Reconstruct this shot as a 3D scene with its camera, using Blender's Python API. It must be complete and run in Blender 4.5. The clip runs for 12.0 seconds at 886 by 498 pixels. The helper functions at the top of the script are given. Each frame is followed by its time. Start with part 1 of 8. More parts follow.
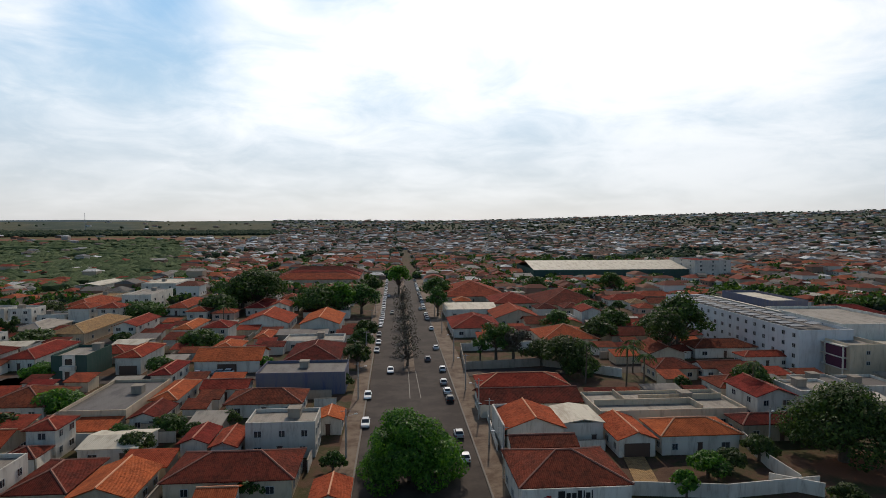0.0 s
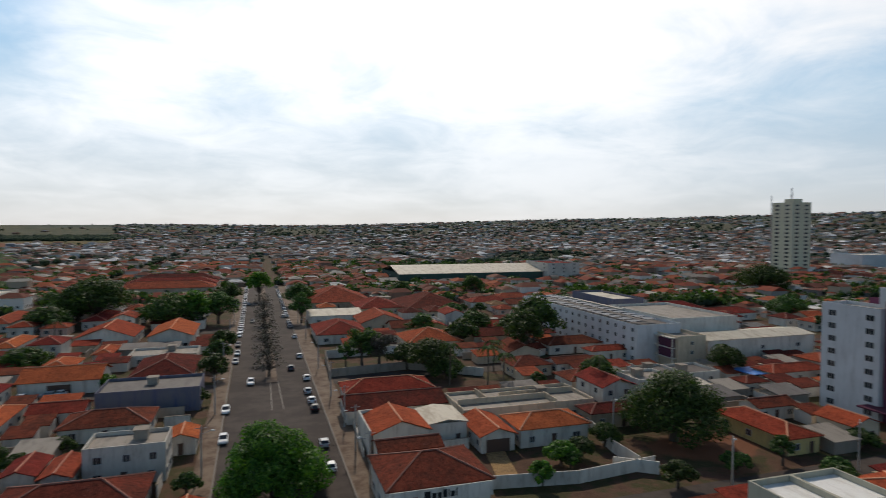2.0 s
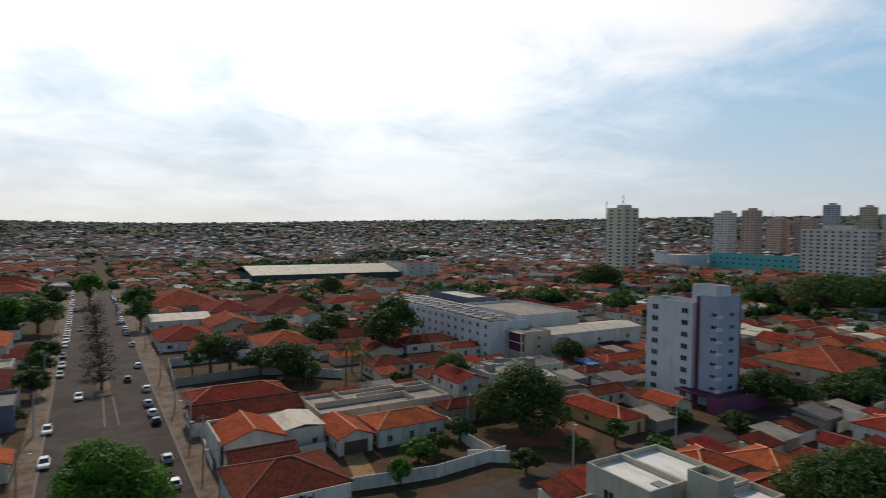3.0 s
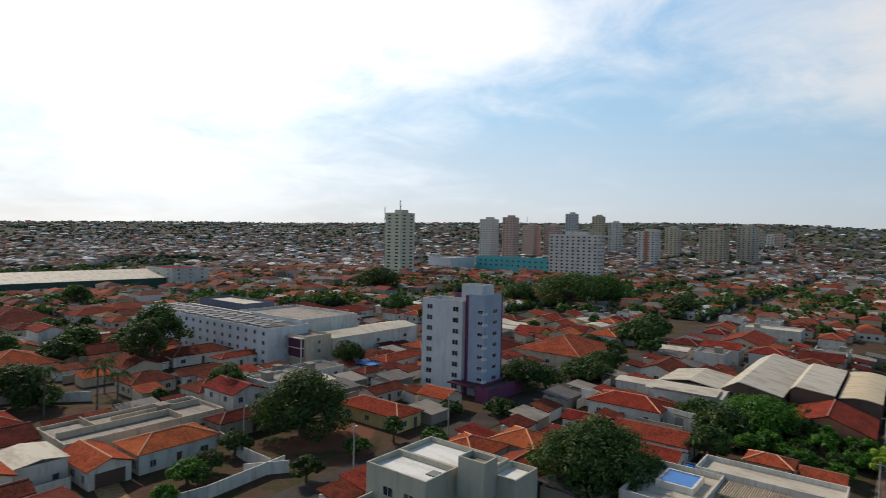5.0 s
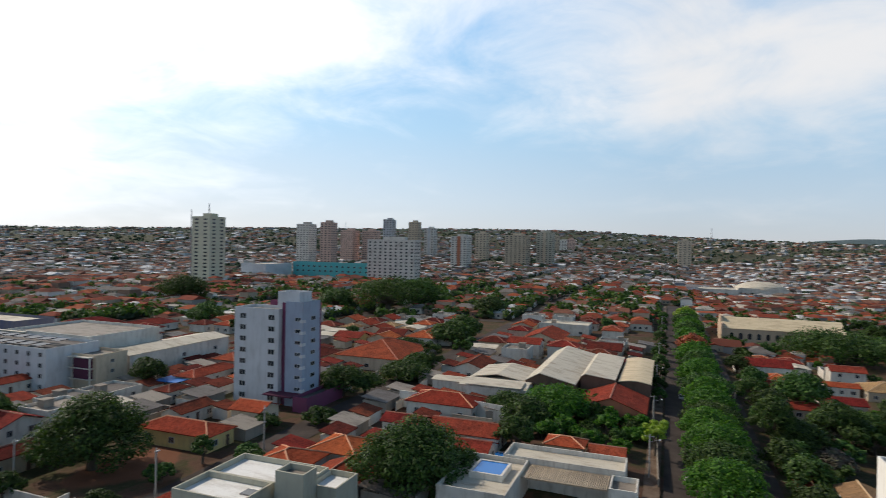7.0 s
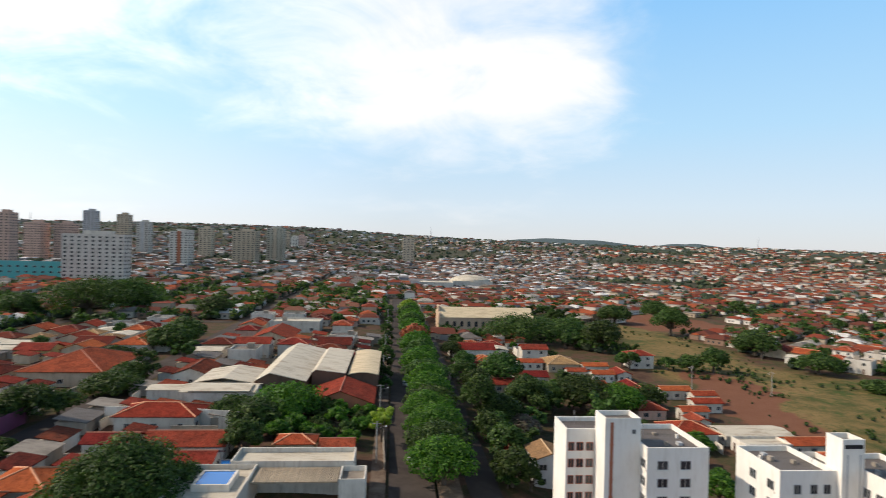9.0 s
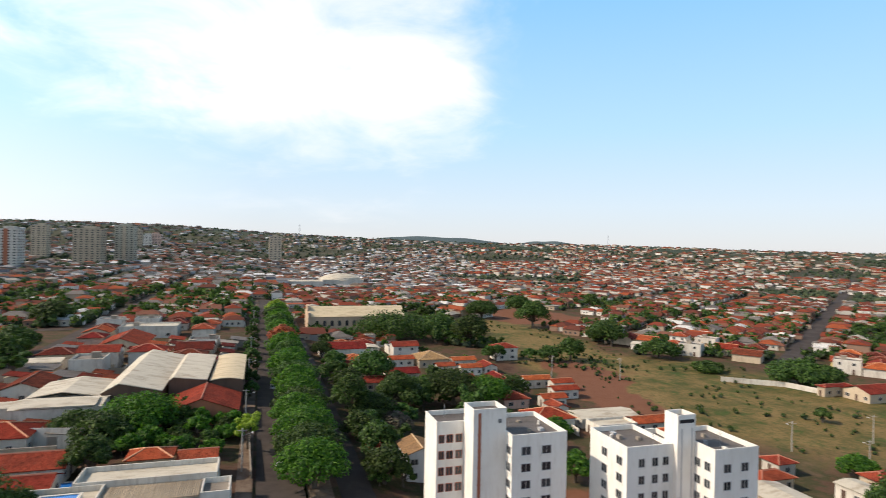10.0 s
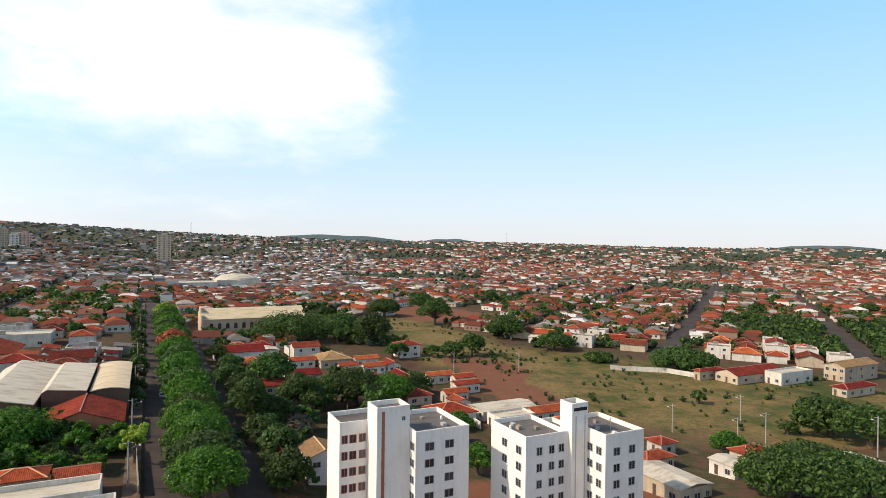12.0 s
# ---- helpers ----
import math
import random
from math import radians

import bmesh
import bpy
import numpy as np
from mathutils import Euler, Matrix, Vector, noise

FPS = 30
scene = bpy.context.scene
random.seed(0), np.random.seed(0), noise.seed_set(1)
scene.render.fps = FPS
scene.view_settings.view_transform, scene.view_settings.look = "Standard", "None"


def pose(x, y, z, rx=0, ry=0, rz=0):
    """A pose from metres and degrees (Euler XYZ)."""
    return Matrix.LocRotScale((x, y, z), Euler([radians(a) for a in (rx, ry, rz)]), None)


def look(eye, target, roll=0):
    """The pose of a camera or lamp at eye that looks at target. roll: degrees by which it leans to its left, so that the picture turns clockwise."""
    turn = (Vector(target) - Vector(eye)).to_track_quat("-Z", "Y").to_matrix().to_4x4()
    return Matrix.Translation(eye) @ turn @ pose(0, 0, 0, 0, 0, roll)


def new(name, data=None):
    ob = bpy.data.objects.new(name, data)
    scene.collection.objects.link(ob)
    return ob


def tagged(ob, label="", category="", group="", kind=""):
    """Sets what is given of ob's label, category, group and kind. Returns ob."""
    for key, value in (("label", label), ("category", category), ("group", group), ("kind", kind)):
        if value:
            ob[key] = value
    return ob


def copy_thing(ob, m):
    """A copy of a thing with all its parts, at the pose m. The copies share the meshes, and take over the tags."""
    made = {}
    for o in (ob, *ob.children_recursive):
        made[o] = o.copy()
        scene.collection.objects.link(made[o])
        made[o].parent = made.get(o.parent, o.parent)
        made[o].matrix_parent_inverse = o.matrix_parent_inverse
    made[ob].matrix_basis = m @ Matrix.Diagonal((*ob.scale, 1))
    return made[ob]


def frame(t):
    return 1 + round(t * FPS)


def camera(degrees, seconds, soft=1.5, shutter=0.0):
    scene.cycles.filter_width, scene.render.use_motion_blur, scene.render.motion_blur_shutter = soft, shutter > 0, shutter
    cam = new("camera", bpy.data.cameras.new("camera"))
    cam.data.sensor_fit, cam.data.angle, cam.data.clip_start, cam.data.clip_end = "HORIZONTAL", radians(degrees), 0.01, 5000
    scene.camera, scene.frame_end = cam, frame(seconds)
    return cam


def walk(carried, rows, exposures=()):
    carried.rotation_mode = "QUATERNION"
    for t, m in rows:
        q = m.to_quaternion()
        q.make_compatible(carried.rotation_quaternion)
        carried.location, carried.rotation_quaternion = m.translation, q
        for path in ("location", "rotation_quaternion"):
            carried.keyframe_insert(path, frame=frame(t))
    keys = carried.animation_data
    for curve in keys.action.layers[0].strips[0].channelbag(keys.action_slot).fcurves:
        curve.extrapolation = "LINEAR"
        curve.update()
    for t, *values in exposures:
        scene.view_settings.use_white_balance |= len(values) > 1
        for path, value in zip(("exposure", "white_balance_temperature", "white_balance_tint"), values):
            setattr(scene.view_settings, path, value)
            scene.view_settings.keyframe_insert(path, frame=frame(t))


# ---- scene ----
CAM_Z = 42.0
cam = camera(73.25, 12.0, soft=0.65, shutter=0.45)
PATH = [
    (0.0, 87.40, 0.00, -4.60),
    (0.5, 87.64, 0.06, -5.49),
    (1.0, 87.81, 0.01, -7.55),
    (1.5, 87.89, 0.04, -11.62),
    (2.0, 87.88, -0.16, -17.51),
    (2.5, 87.94, -0.52, -24.33),
    (3.0, 88.02, -0.78, -31.03),
    (3.5, 88.15, -1.17, -37.16),
    (5.5, 88.97, -1.11, -56.06),
    (6.0, 89.23, -0.96, -60.08),
    (6.5, 89.37, -0.84, -64.33),
    (7.0, 89.58, -1.10, -69.24),
    (9.0, 89.80, -1.38, -94.66),
    (9.5, 89.92, -1.21, -100.86),
    (10.0, 89.87, -1.11, -107.04),
    (10.5, 89.87, -1.02, -111.58),
    (11.0, 89.88, -0.93, -114.04),
    (11.5, 89.83, -0.72, -115.48),
    (12.0, 89.82, -0.72, -116.41),
]
walk(cam, [(t, pose(0, 0, CAM_Z, rx, ry, rz)) for t, rx, ry, rz in PATH], exposures=[
    (0.0, -1.0, 6580, 11), (2.5, -1.0, 6580, 11), (3.7, -0.93, 6580, 11), (5.3, -0.74, 6550, 11), (7.2, -0.60, 6500, 11), (9.0, -0.27, 6800, 12), (12.0, -0.10, 6850, 13),
])

# ---- daylight: thin bright cloud over the north, blue sky to the east and south ----
SUN_AZ, SUN_EL = 10.0, 40.0        # degrees right of +y, above the horizon
world = bpy.data.worlds.new("daylight")
scene.world = world
world.use_nodes = True
wt = world.node_tree
wt.nodes.clear()


def wnode(kind, **values):
    n = wt.nodes.new(kind)
    for k, v in values.items():
        n.inputs[k].default_value = v
    return n


def wmath(op, a, b=None, c=None, clamp=False):
    n = wt.nodes.new("ShaderNodeMath")
    n.operation, n.use_clamp = op, clamp
    for i, v in enumerate((a, b, c)):
        if v is None:
            continue
        if isinstance(v, (int, float)):
            n.inputs[i].default_value = v
        else:
            wt.links.new(v, n.inputs[i])
    return n.outputs[0]


sky = wt.nodes.new("ShaderNodeTexSky")
sky.sky_type, sky.sun_disc = "NISHITA", False
sky.sun_elevation, sky.sun_rotation = radians(SUN_EL), radians(SUN_AZ)
sky.air_density, sky.dust_density, sky.ozone_density = 1.0, 0.6, 1.5
way = wt.nodes.new("ShaderNodeTexCoord").outputs["Generated"]
sep = wt.nodes.new("ShaderNodeSeparateXYZ")
wt.links.new(way, sep.inputs[0])
dx, dy, dz = sep.outputs
up = wmath("MAXIMUM", dz, 0.0)
lift = wmath("ADD", up, 0.22)
flat = wt.nodes.new("ShaderNodeCombineXYZ")
wt.links.new(wmath("DIVIDE", dx, lift), flat.inputs[0])
wt.links.new(wmath("DIVIDE", dy, lift), flat.inputs[1])
cloud_big = wnode("ShaderNodeTexNoise", Scale=0.75, Detail=6.0, Roughness=0.55, Distortion=0.4)
cloud_fine = wnode("ShaderNodeTexNoise", Scale=2.4, Detail=8.0, Roughness=0.62, Distortion=0.6)
for n in (cloud_big, cloud_fine):
    wt.links.new(flat.outputs[0], n.inputs["Vector"])
# the cloud sheet thins out from the north towards the south-east
sheet = wmath("ADD", wmath("MULTIPLY", dy, 0.54), wmath("MULTIPLY", dx, 0.095))
body = wmath("ADD", wmath("MULTIPLY", cloud_big.outputs["Fac"], 1.5), wmath("MULTIPLY", cloud_fine.outputs["Fac"], 0.95))
dens = wmath("ADD", wmath("ADD", body, sheet), wmath("MULTIPLY_ADD", up, 1.0, -0.30))
# banks and gaps of the sheet: heading and height in degrees, reach, more or less cloud
for head, high, reach, more in ((92, 24, 28, 0.34), (105, 12, 8, 0.3), (36, 19, 28, 0.34), (50, 3, 18, -0.28), (76, 12, 15, -0.22), (-22, 17, 8, -0.32), (-6, 25, 9, -0.34), (134, 20, 26, -0.3)):
    aim = wt.nodes.new("ShaderNodeVectorMath")
    aim.operation = "DOT_PRODUCT"
    wt.links.new(way, aim.inputs[0])
    a, e = radians(head), radians(high)
    aim.inputs[1].default_value = (math.sin(a) * math.cos(e), math.cos(a) * math.cos(e), math.sin(e))
    lobe = wt.nodes.new("ShaderNodeMapRange")
    lobe.interpolation_type = "SMOOTHSTEP"
    wt.links.new(aim.outputs["Value"], lobe.inputs["Value"])
    for k, v in (("From Min", math.cos(radians(reach))), ("From Max", 1.0), ("To Min", 0.0), ("To Max", more)):
        lobe.inputs[k].default_value = v
    dens = wmath("ADD", dens, lobe.outputs[0])
cover = wt.nodes.new("ShaderNodeMapRange")
cover.interpolation_type = "SMOOTHSTEP"
wt.links.new(dens, cover.inputs["Value"])
cover.inputs["From Min"].default_value, cover.inputs["From Max"].default_value = 1.14, 1.98
# haze: milky at the horizon, bluer higher up, gone overhead
veil = wt.nodes.new("ShaderNodeMapRange")
veil.interpolation_type = "SMOOTHSTEP"
wt.links.new(dz, veil.inputs["Value"])
for k, v in (("From Min", 0.38), ("From Max", 0.62), ("To Min", 0.85), ("To Max", 0.05)):
    veil.inputs[k].default_value = v
tint = wt.nodes.new("ShaderNodeValToRGB")
els = tint.color_ramp.elements
for _ in range(2):
    els.new(0.5)
for el, (p, c) in zip(els, ((0.0, (0.66, 0.70, 0.74)), (0.07, (0.60, 0.74, 0.87)), (0.19, (0.42, 0.70, 0.95)), (0.40, (0.23, 0.56, 0.97)))):
    el.position, el.color = p, (*c, 1)
wt.links.new(up, tint.inputs[0])
bg_sky = wnode("ShaderNodeBackground", Strength=0.12)
wt.links.new(sky.outputs[0], bg_sky.inputs["Color"])
bg_veil = wnode("ShaderNodeBackground")
milk = wt.nodes.new("ShaderNodeMix")           # the haze turns milky under the sun
milk.data_type = "RGBA"
wt.links.new(wmath("MULTIPLY", wmath("MAXIMUM", dy, 0.0), wmath("MULTIPLY_ADD", up, -1.7, 0.66, clamp=True)), milk.inputs[0])
wt.links.new(tint.outputs[0], milk.inputs[6])
milk.inputs[7].default_value = (0.71, 0.72, 0.72, 1)
wt.links.new(milk.outputs[2], bg_veil.inputs["Color"])
wt.links.new(wmath("MULTIPLY_ADD", wmath("MAXIMUM", dy, 0.0), 0.72, 1.40), bg_veil.inputs["Strength"])  # brighter under the sun
bg_cloud = wnode("ShaderNodeBackground", Color=(0.97, 0.985, 1.0, 1))
wt.links.new(wmath("MULTIPLY_ADD", wmath("MAXIMUM", dy, 0.0), 1.15, 1.32), bg_cloud.inputs["Strength"])  # brightest under the sun
mix_veil, mix_cloud = wt.nodes.new("ShaderNodeMixShader"), wt.nodes.new("ShaderNodeMixShader")
wt.links.new(veil.outputs[0], mix_veil.inputs[0])
wt.links.new(bg_sky.outputs[0], mix_veil.inputs[1])
wt.links.new(bg_veil.outputs[0], mix_veil.inputs[2])
# the cloud is a low bank: the sky overhead is clear
clear_top = wt.nodes.new("ShaderNodeMapRange")
clear_top.interpolation_type = "SMOOTHSTEP"
wt.links.new(dz, clear_top.inputs["Value"])
for k, v in (("From Min", 0.42), ("From Max", 0.66), ("To Min", 1.0), ("To Max", 0.0)):
    clear_top.inputs[k].default_value = v
bank = wmath("MULTIPLY", cover.outputs[0], clear_top.outputs[0])
wt.links.new(wmath("MULTIPLY", bank, wmath("MULTIPLY_ADD", up, 3.4, 0.22, clamp=True), clamp=True), mix_cloud.inputs[0])
wt.links.new(mix_veil.outputs[0], mix_cloud.inputs[1])
wt.links.new(bg_cloud.outputs[0], mix_cloud.inputs[2])
wt.links.new(mix_cloud.outputs[0], wt.nodes.new("ShaderNodeOutputWorld").inputs[0])

sun_data = bpy.data.lights.new("sun", "SUN")
sun_data.energy, sun_data.angle, sun_data.color = 5.0, radians(1.5), (1.0, 0.89, 0.74)
sun = new("sun", sun_data)
sun.matrix_world = look((0, 0, 0), (-math.sin(radians(SUN_AZ)) * math.cos(radians(SUN_EL)), -math.cos(radians(SUN_AZ)) * math.cos(radians(SUN_EL)), -math.sin(radians(SUN_EL))))

# ---- materials ----


class Mat:
    """A small node-material writer."""

    def __init__(self, name, rough=0.85, metal=0.0, spec=0.3):
        self.m = bpy.data.materials.new(name)
        self.m.use_nodes = True
        self.t = self.m.node_tree
        self.b = self.t.nodes["Principled BSDF"]
        self.b.inputs["Roughness"].default_value = rough
        self.b.inputs["Metallic"].default_value = metal
        self.b.inputs["Specular IOR Level"].default_value = spec

    def n(self, kind, **values):
        node = self.t.nodes.new(kind)
        for k, v in values.items():
            node.inputs[k].default_value = v
        return node

    def link(self, a, b):
        self.t.links.new(a, b)

    def where(self, scale=(1, 1, 1), world=True):
        src = self.n("ShaderNodeNewGeometry").outputs["Position"] if world else self.n("ShaderNodeTexCoord").outputs["Object"]
        mp = self.n("ShaderNodeMapping", Scale=scale)
        self.link(src, mp.inputs[0])
        return mp.outputs[0]

    def noise(self, scale, detail=4.0, rough=0.6, stretch=(1, 1, 1), world=True):
        k = self.n("ShaderNodeTexNoise", Scale=scale, Detail=detail, Roughness=rough)
        self.link(self.where(stretch, world), k.inputs["Vector"])
        return k.outputs["Fac"]

    def math(self, op, a, b=None, c=None, clamp=False):
        k = self.n("ShaderNodeMath")
        k.operation, k.use_clamp = op, clamp
        for i, v in enumerate((a, b, c)):
            if v is None:
                continue
            if isinstance(v, (int, float)):
                k.inputs[i].default_value = v
            else:
                self.link(v, k.inputs[i])
        return k.outputs[0]

    def span(self, v, a, b, lo=0.0, hi=1.0):
        k = self.n("ShaderNodeMapRange")
        k.interpolation_type = "SMOOTHSTEP"
        self.link(v, k.inputs["Value"])
        for key, x in (("From Min", a), ("From Max", b), ("To Min", lo), ("To Max", hi)):
            k.inputs[key].default_value = x
        return k.outputs[0]

    def mix(self, f, a, b, blend="MIX"):
        k = self.n("ShaderNodeMix")
        k.data_type, k.blend_type = "RGBA", blend
        for sock, v in ((k.inputs[0], f), (k.inputs[6], a), (k.inputs[7], b)):
            if isinstance(v, (int, float)):
                sock.default_value = v
            elif isinstance(v, tuple):
                sock.default_value = (*v, 1)
            else:
                self.link(v, sock)
        return k.outputs[2]

    def ramp(self, f, stops, hard=False):
        k = self.n("ShaderNodeValToRGB")
        k.color_ramp.interpolation = "CONSTANT" if hard else "LINEAR"
        els = k.color_ramp.elements
        while len(els) < len(stops):
            els.new(0.5)
        for e, (pos, col) in zip(els, stops):
            e.position, e.color = pos, (*col, 1)
        self.link(f, k.inputs[0])
        return k.outputs[0]

    def colour(self, c):
        if isinstance(c, tuple):
            self.b.inputs["Base Color"].default_value = (*c, 1)
        else:
            self.link(c, self.b.inputs["Base Color"])
        return self

    def bump(self, h, strength=0.4, dist=0.05):
        k = self.n("ShaderNodeBump", Strength=strength, Distance=dist)
        self.link(h, k.inputs["Height"])
        self.link(k.outputs[0], self.b.inputs["Normal"])
        return self

    def rough(self, v):
        self.link(v, self.b.inputs["Roughness"])
        return self

    def random(self):
        return self.n("ShaderNodeObjectInfo").outputs["Random"]

    def island(self):
        return self.n("ShaderNodeNewGeometry").outputs["Random Per Island"]


def tile_roof(name, base, dark, light):
    """Clay roman tiles: ribs down the slope, courses across, patchy weathering."""
    m = Mat(name, 0.9, spec=0.04)
    geo = m.n("ShaderNodeNewGeometry")
    nrm, pos = m.n("ShaderNodeSeparateXYZ"), m.n("ShaderNodeSeparateXYZ")
    tc = m.n("ShaderNodeTexCoord")
    m.link(tc.outputs["Normal"], nrm.inputs[0])
    m.link(tc.outputs["Object"], pos.inputs[0])
    turn = m.math("GREATER_THAN", m.math("ABSOLUTE", nrm.outputs[0]), m.math("ABSOLUTE", nrm.outputs[1]))
    across = m.math("ADD", m.math("MULTIPLY", pos.outputs[1], turn), m.math("MULTIPLY", pos.outputs[0], m.math("SUBTRACT", 1.0, turn)))
    along = m.math("ADD", m.math("MULTIPLY", pos.outputs[0], turn), m.math("MULTIPLY", pos.outputs[1], m.math("SUBTRACT", 1.0, turn)))
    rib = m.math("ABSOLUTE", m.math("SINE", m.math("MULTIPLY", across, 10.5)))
    course = m.math("FRACT", m.math("MULTIPLY", along, 2.6))
    cell = m.n("ShaderNodeCombineXYZ")
    m.link(m.math("FLOOR", m.math("MULTIPLY", across, 3.34)), cell.inputs[0])
    m.link(m.math("FLOOR", m.math("MULTIPLY", along, 2.6)), cell.inputs[1])
    white = m.n("ShaderNodeTexWhiteNoise")
    m.link(cell.outputs[0], white.inputs[0])
    patch = m.span(m.noise(0.35, 6.0, 0.72), 0.38, 0.62)
    col = m.mix(patch, base, dark)
    col = m.mix(m.math("MULTIPLY", white.outputs["Value"], 0.38), col, light)
    col = m.mix(m.span(m.noise(1.7, 6.0, 0.78), 0.48, 0.68, 0.0, 0.8), col, tuple(c * 0.45 for c in dark))
    col = m.mix(m.span(m.noise(0.9, 7.0, 0.8, (1, 1, 0.4)), 0.56, 0.74, 0.0, 0.5), col, tuple(c * 0.7 + 0.06 for c in light))
    hsv = m.n("ShaderNodeHueSaturation", Saturation=0.95)
    m.link(m.math("MULTIPLY_ADD", m.random(), 0.5, 0.62), hsv.inputs["Value"])
    m.link(m.math("MULTIPLY_ADD", m.random(), 0.02, 0.49), hsv.inputs["Hue"])
    m.link(col, hsv.inputs["Color"])
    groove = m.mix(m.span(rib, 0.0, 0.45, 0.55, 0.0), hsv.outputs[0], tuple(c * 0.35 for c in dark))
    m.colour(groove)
    return m.bump(m.math("ADD", rib, m.math("MULTIPLY", course, 0.5)), 0.8, 0.06).m


def plaster(name, col, stain=(0.26, 0.205, 0.155), vary=0.25):
    m = Mat(name, 0.95, spec=0.05)
    drip = m.span(m.noise(0.9, 6.0, 0.75, (1, 1, 0.18)), 0.46, 0.72, 0.0, 0.6)
    big = m.noise(0.16, 3.0)
    c = m.mix(drip, col, stain)
    c = m.mix(m.span(big, 0.4, 0.7, 0.0, 0.3), c, stain)
    hsv = m.n("ShaderNodeHueSaturation")
    m.link(m.math("MULTIPLY_ADD", m.random(), vary, 1.0 - vary * 0.7), hsv.inputs["Value"])
    m.link(c, hsv.inputs["Color"])
    return m.colour(hsv.outputs[0]).bump(m.noise(6.0, 3.0), 0.25, 0.02).m


def sheet_roof(name, col, rust):
    m = Mat(name, 0.65, spec=0.15)
    tc = m.n("ShaderNodeSeparateXYZ")
    m.link(m.n("ShaderNodeTexCoord").outputs["Object"], tc.inputs[0])
    corr = m.math("SINE", m.math("MULTIPLY", tc.outputs[0], 18.0))
    c = m.mix(m.span(m.noise(0.45, 5.0, 0.7, (1, 0.3, 1)), 0.44, 0.68, 0.0, 0.8), col, rust)
    c = m.mix(m.span(m.noise(3.5, 3.0), 0.55, 0.75, 0.0, 0.3), c, tuple(x * 0.6 for x in rust))
    return m.colour(c).bump(corr, 0.35, 0.03).m


ROOF = {
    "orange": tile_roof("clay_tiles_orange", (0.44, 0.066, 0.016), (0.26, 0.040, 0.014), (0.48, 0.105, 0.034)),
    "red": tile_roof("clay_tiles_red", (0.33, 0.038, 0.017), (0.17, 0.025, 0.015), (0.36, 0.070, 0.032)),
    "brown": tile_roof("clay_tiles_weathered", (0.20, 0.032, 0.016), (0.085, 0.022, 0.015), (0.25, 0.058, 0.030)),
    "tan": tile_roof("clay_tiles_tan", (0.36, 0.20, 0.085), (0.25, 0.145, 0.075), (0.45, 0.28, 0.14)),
    "white": sheet_roof("metal_sheet_pale", (0.54, 0.485, 0.385), (0.32, 0.26, 0.19)),
    "grey": sheet_roof("fibre_cement", (0.27, 0.235, 0.195), (0.13, 0.105, 0.085)),
    "cream": sheet_roof("metal_sheet_cream", (0.60, 0.49, 0.32), (0.40, 0.31, 0.20)),
    "paint": sheet_roof("white_roof_paint", (0.78, 0.76, 0.71), (0.56, 0.52, 0.46)),
    "dark": sheet_roof("fibre_cement_dark", (0.13, 0.115, 0.105), (0.07, 0.06, 0.055)),
}
WALL = {
    "white": plaster("plaster_white", (0.66, 0.615, 0.54)),
    "cream": plaster("plaster_cream", (0.56, 0.455, 0.33)),
    "yellow": plaster("plaster_yellow", (0.66, 0.52, 0.22)),
    "blue": plaster("plaster_blue", (0.16, 0.155, 0.18), (0.065, 0.075, 0.18), 0.1),
    "green": plaster("plaster_dark_green", (0.045, 0.085, 0.07), (0.09, 0.11, 0.1), 0.1),
    "palegreen": plaster("plaster_pale_green", (0.60, 0.56, 0.41), (0.45, 0.42, 0.32), 0.05),
    "pink": plaster("plaster_pink", (0.60, 0.40, 0.32)),
    "grey": plaster("plaster_grey", (0.50, 0.51, 0.52)),
    "paleblue": plaster("plaster_pale_blue", (0.60, 0.60, 0.60), (0.38, 0.37, 0.36), 0.05),
    "bluegrey": plaster("plaster_blue_grey", (0.33, 0.38, 0.46), (0.24, 0.25, 0.29), 0.05),
    "purple": plaster("plaster_purple", (0.20, 0.06, 0.11), (0.14, 0.07, 0.09), 0.05),
    "turquoise": plaster("plaster_turquoise", (0.10, 0.42, 0.42), (0.2, 0.33, 0.33), 0.05),
    "olive": plaster("plaster_olive", (0.44, 0.41, 0.32), (0.27, 0.25, 0.2), 0.05),
    "apt": plaster("plaster_apartment", (0.80, 0.77, 0.71), (0.62, 0.57, 0.49), 0.04),
    "brick": plaster("plaster_terracotta", (0.42, 0.16, 0.09), (0.3, 0.13, 0.09), 0.1),
    "concrete": plaster("bare_concrete", (0.33, 0.285, 0.235), (0.15, 0.125, 0.10), 0.2),
    "beige": plaster("plaster_beige", (0.56, 0.41, 0.29), (0.36, 0.27, 0.2), 0.05),
    # dark brown that paints in the shade on the shed walls
    "shaded": plaster("plaster_shaded_brown", (0.15, 0.095, 0.07), (0.07, 0.05, 0.04), 0.1),
    "maroon": plaster("plaster_maroon", (0.10, 0.035, 0.06), (0.08, 0.04, 0.05), 0.05),
}
glass = Mat("window_glass", 0.12, spec=0.6)
glass.colour(glass.mix(glass.random(), (0.018, 0.022, 0.026), (0.06, 0.065, 0.07)))
GLASS = glass.m
FRAME = Mat("window_frame_paint", 0.6).colour((0.42, 0.41, 0.39)).m
FRAME_RED = Mat("window_frame_terracotta", 0.6).colour((0.40, 0.13, 0.07)).m
DOOR = Mat("dark_door_and_opening", 0.6).colour((0.10, 0.06, 0.045)).m
dm = Mat("asphalt", 0.92, spec=0.2)
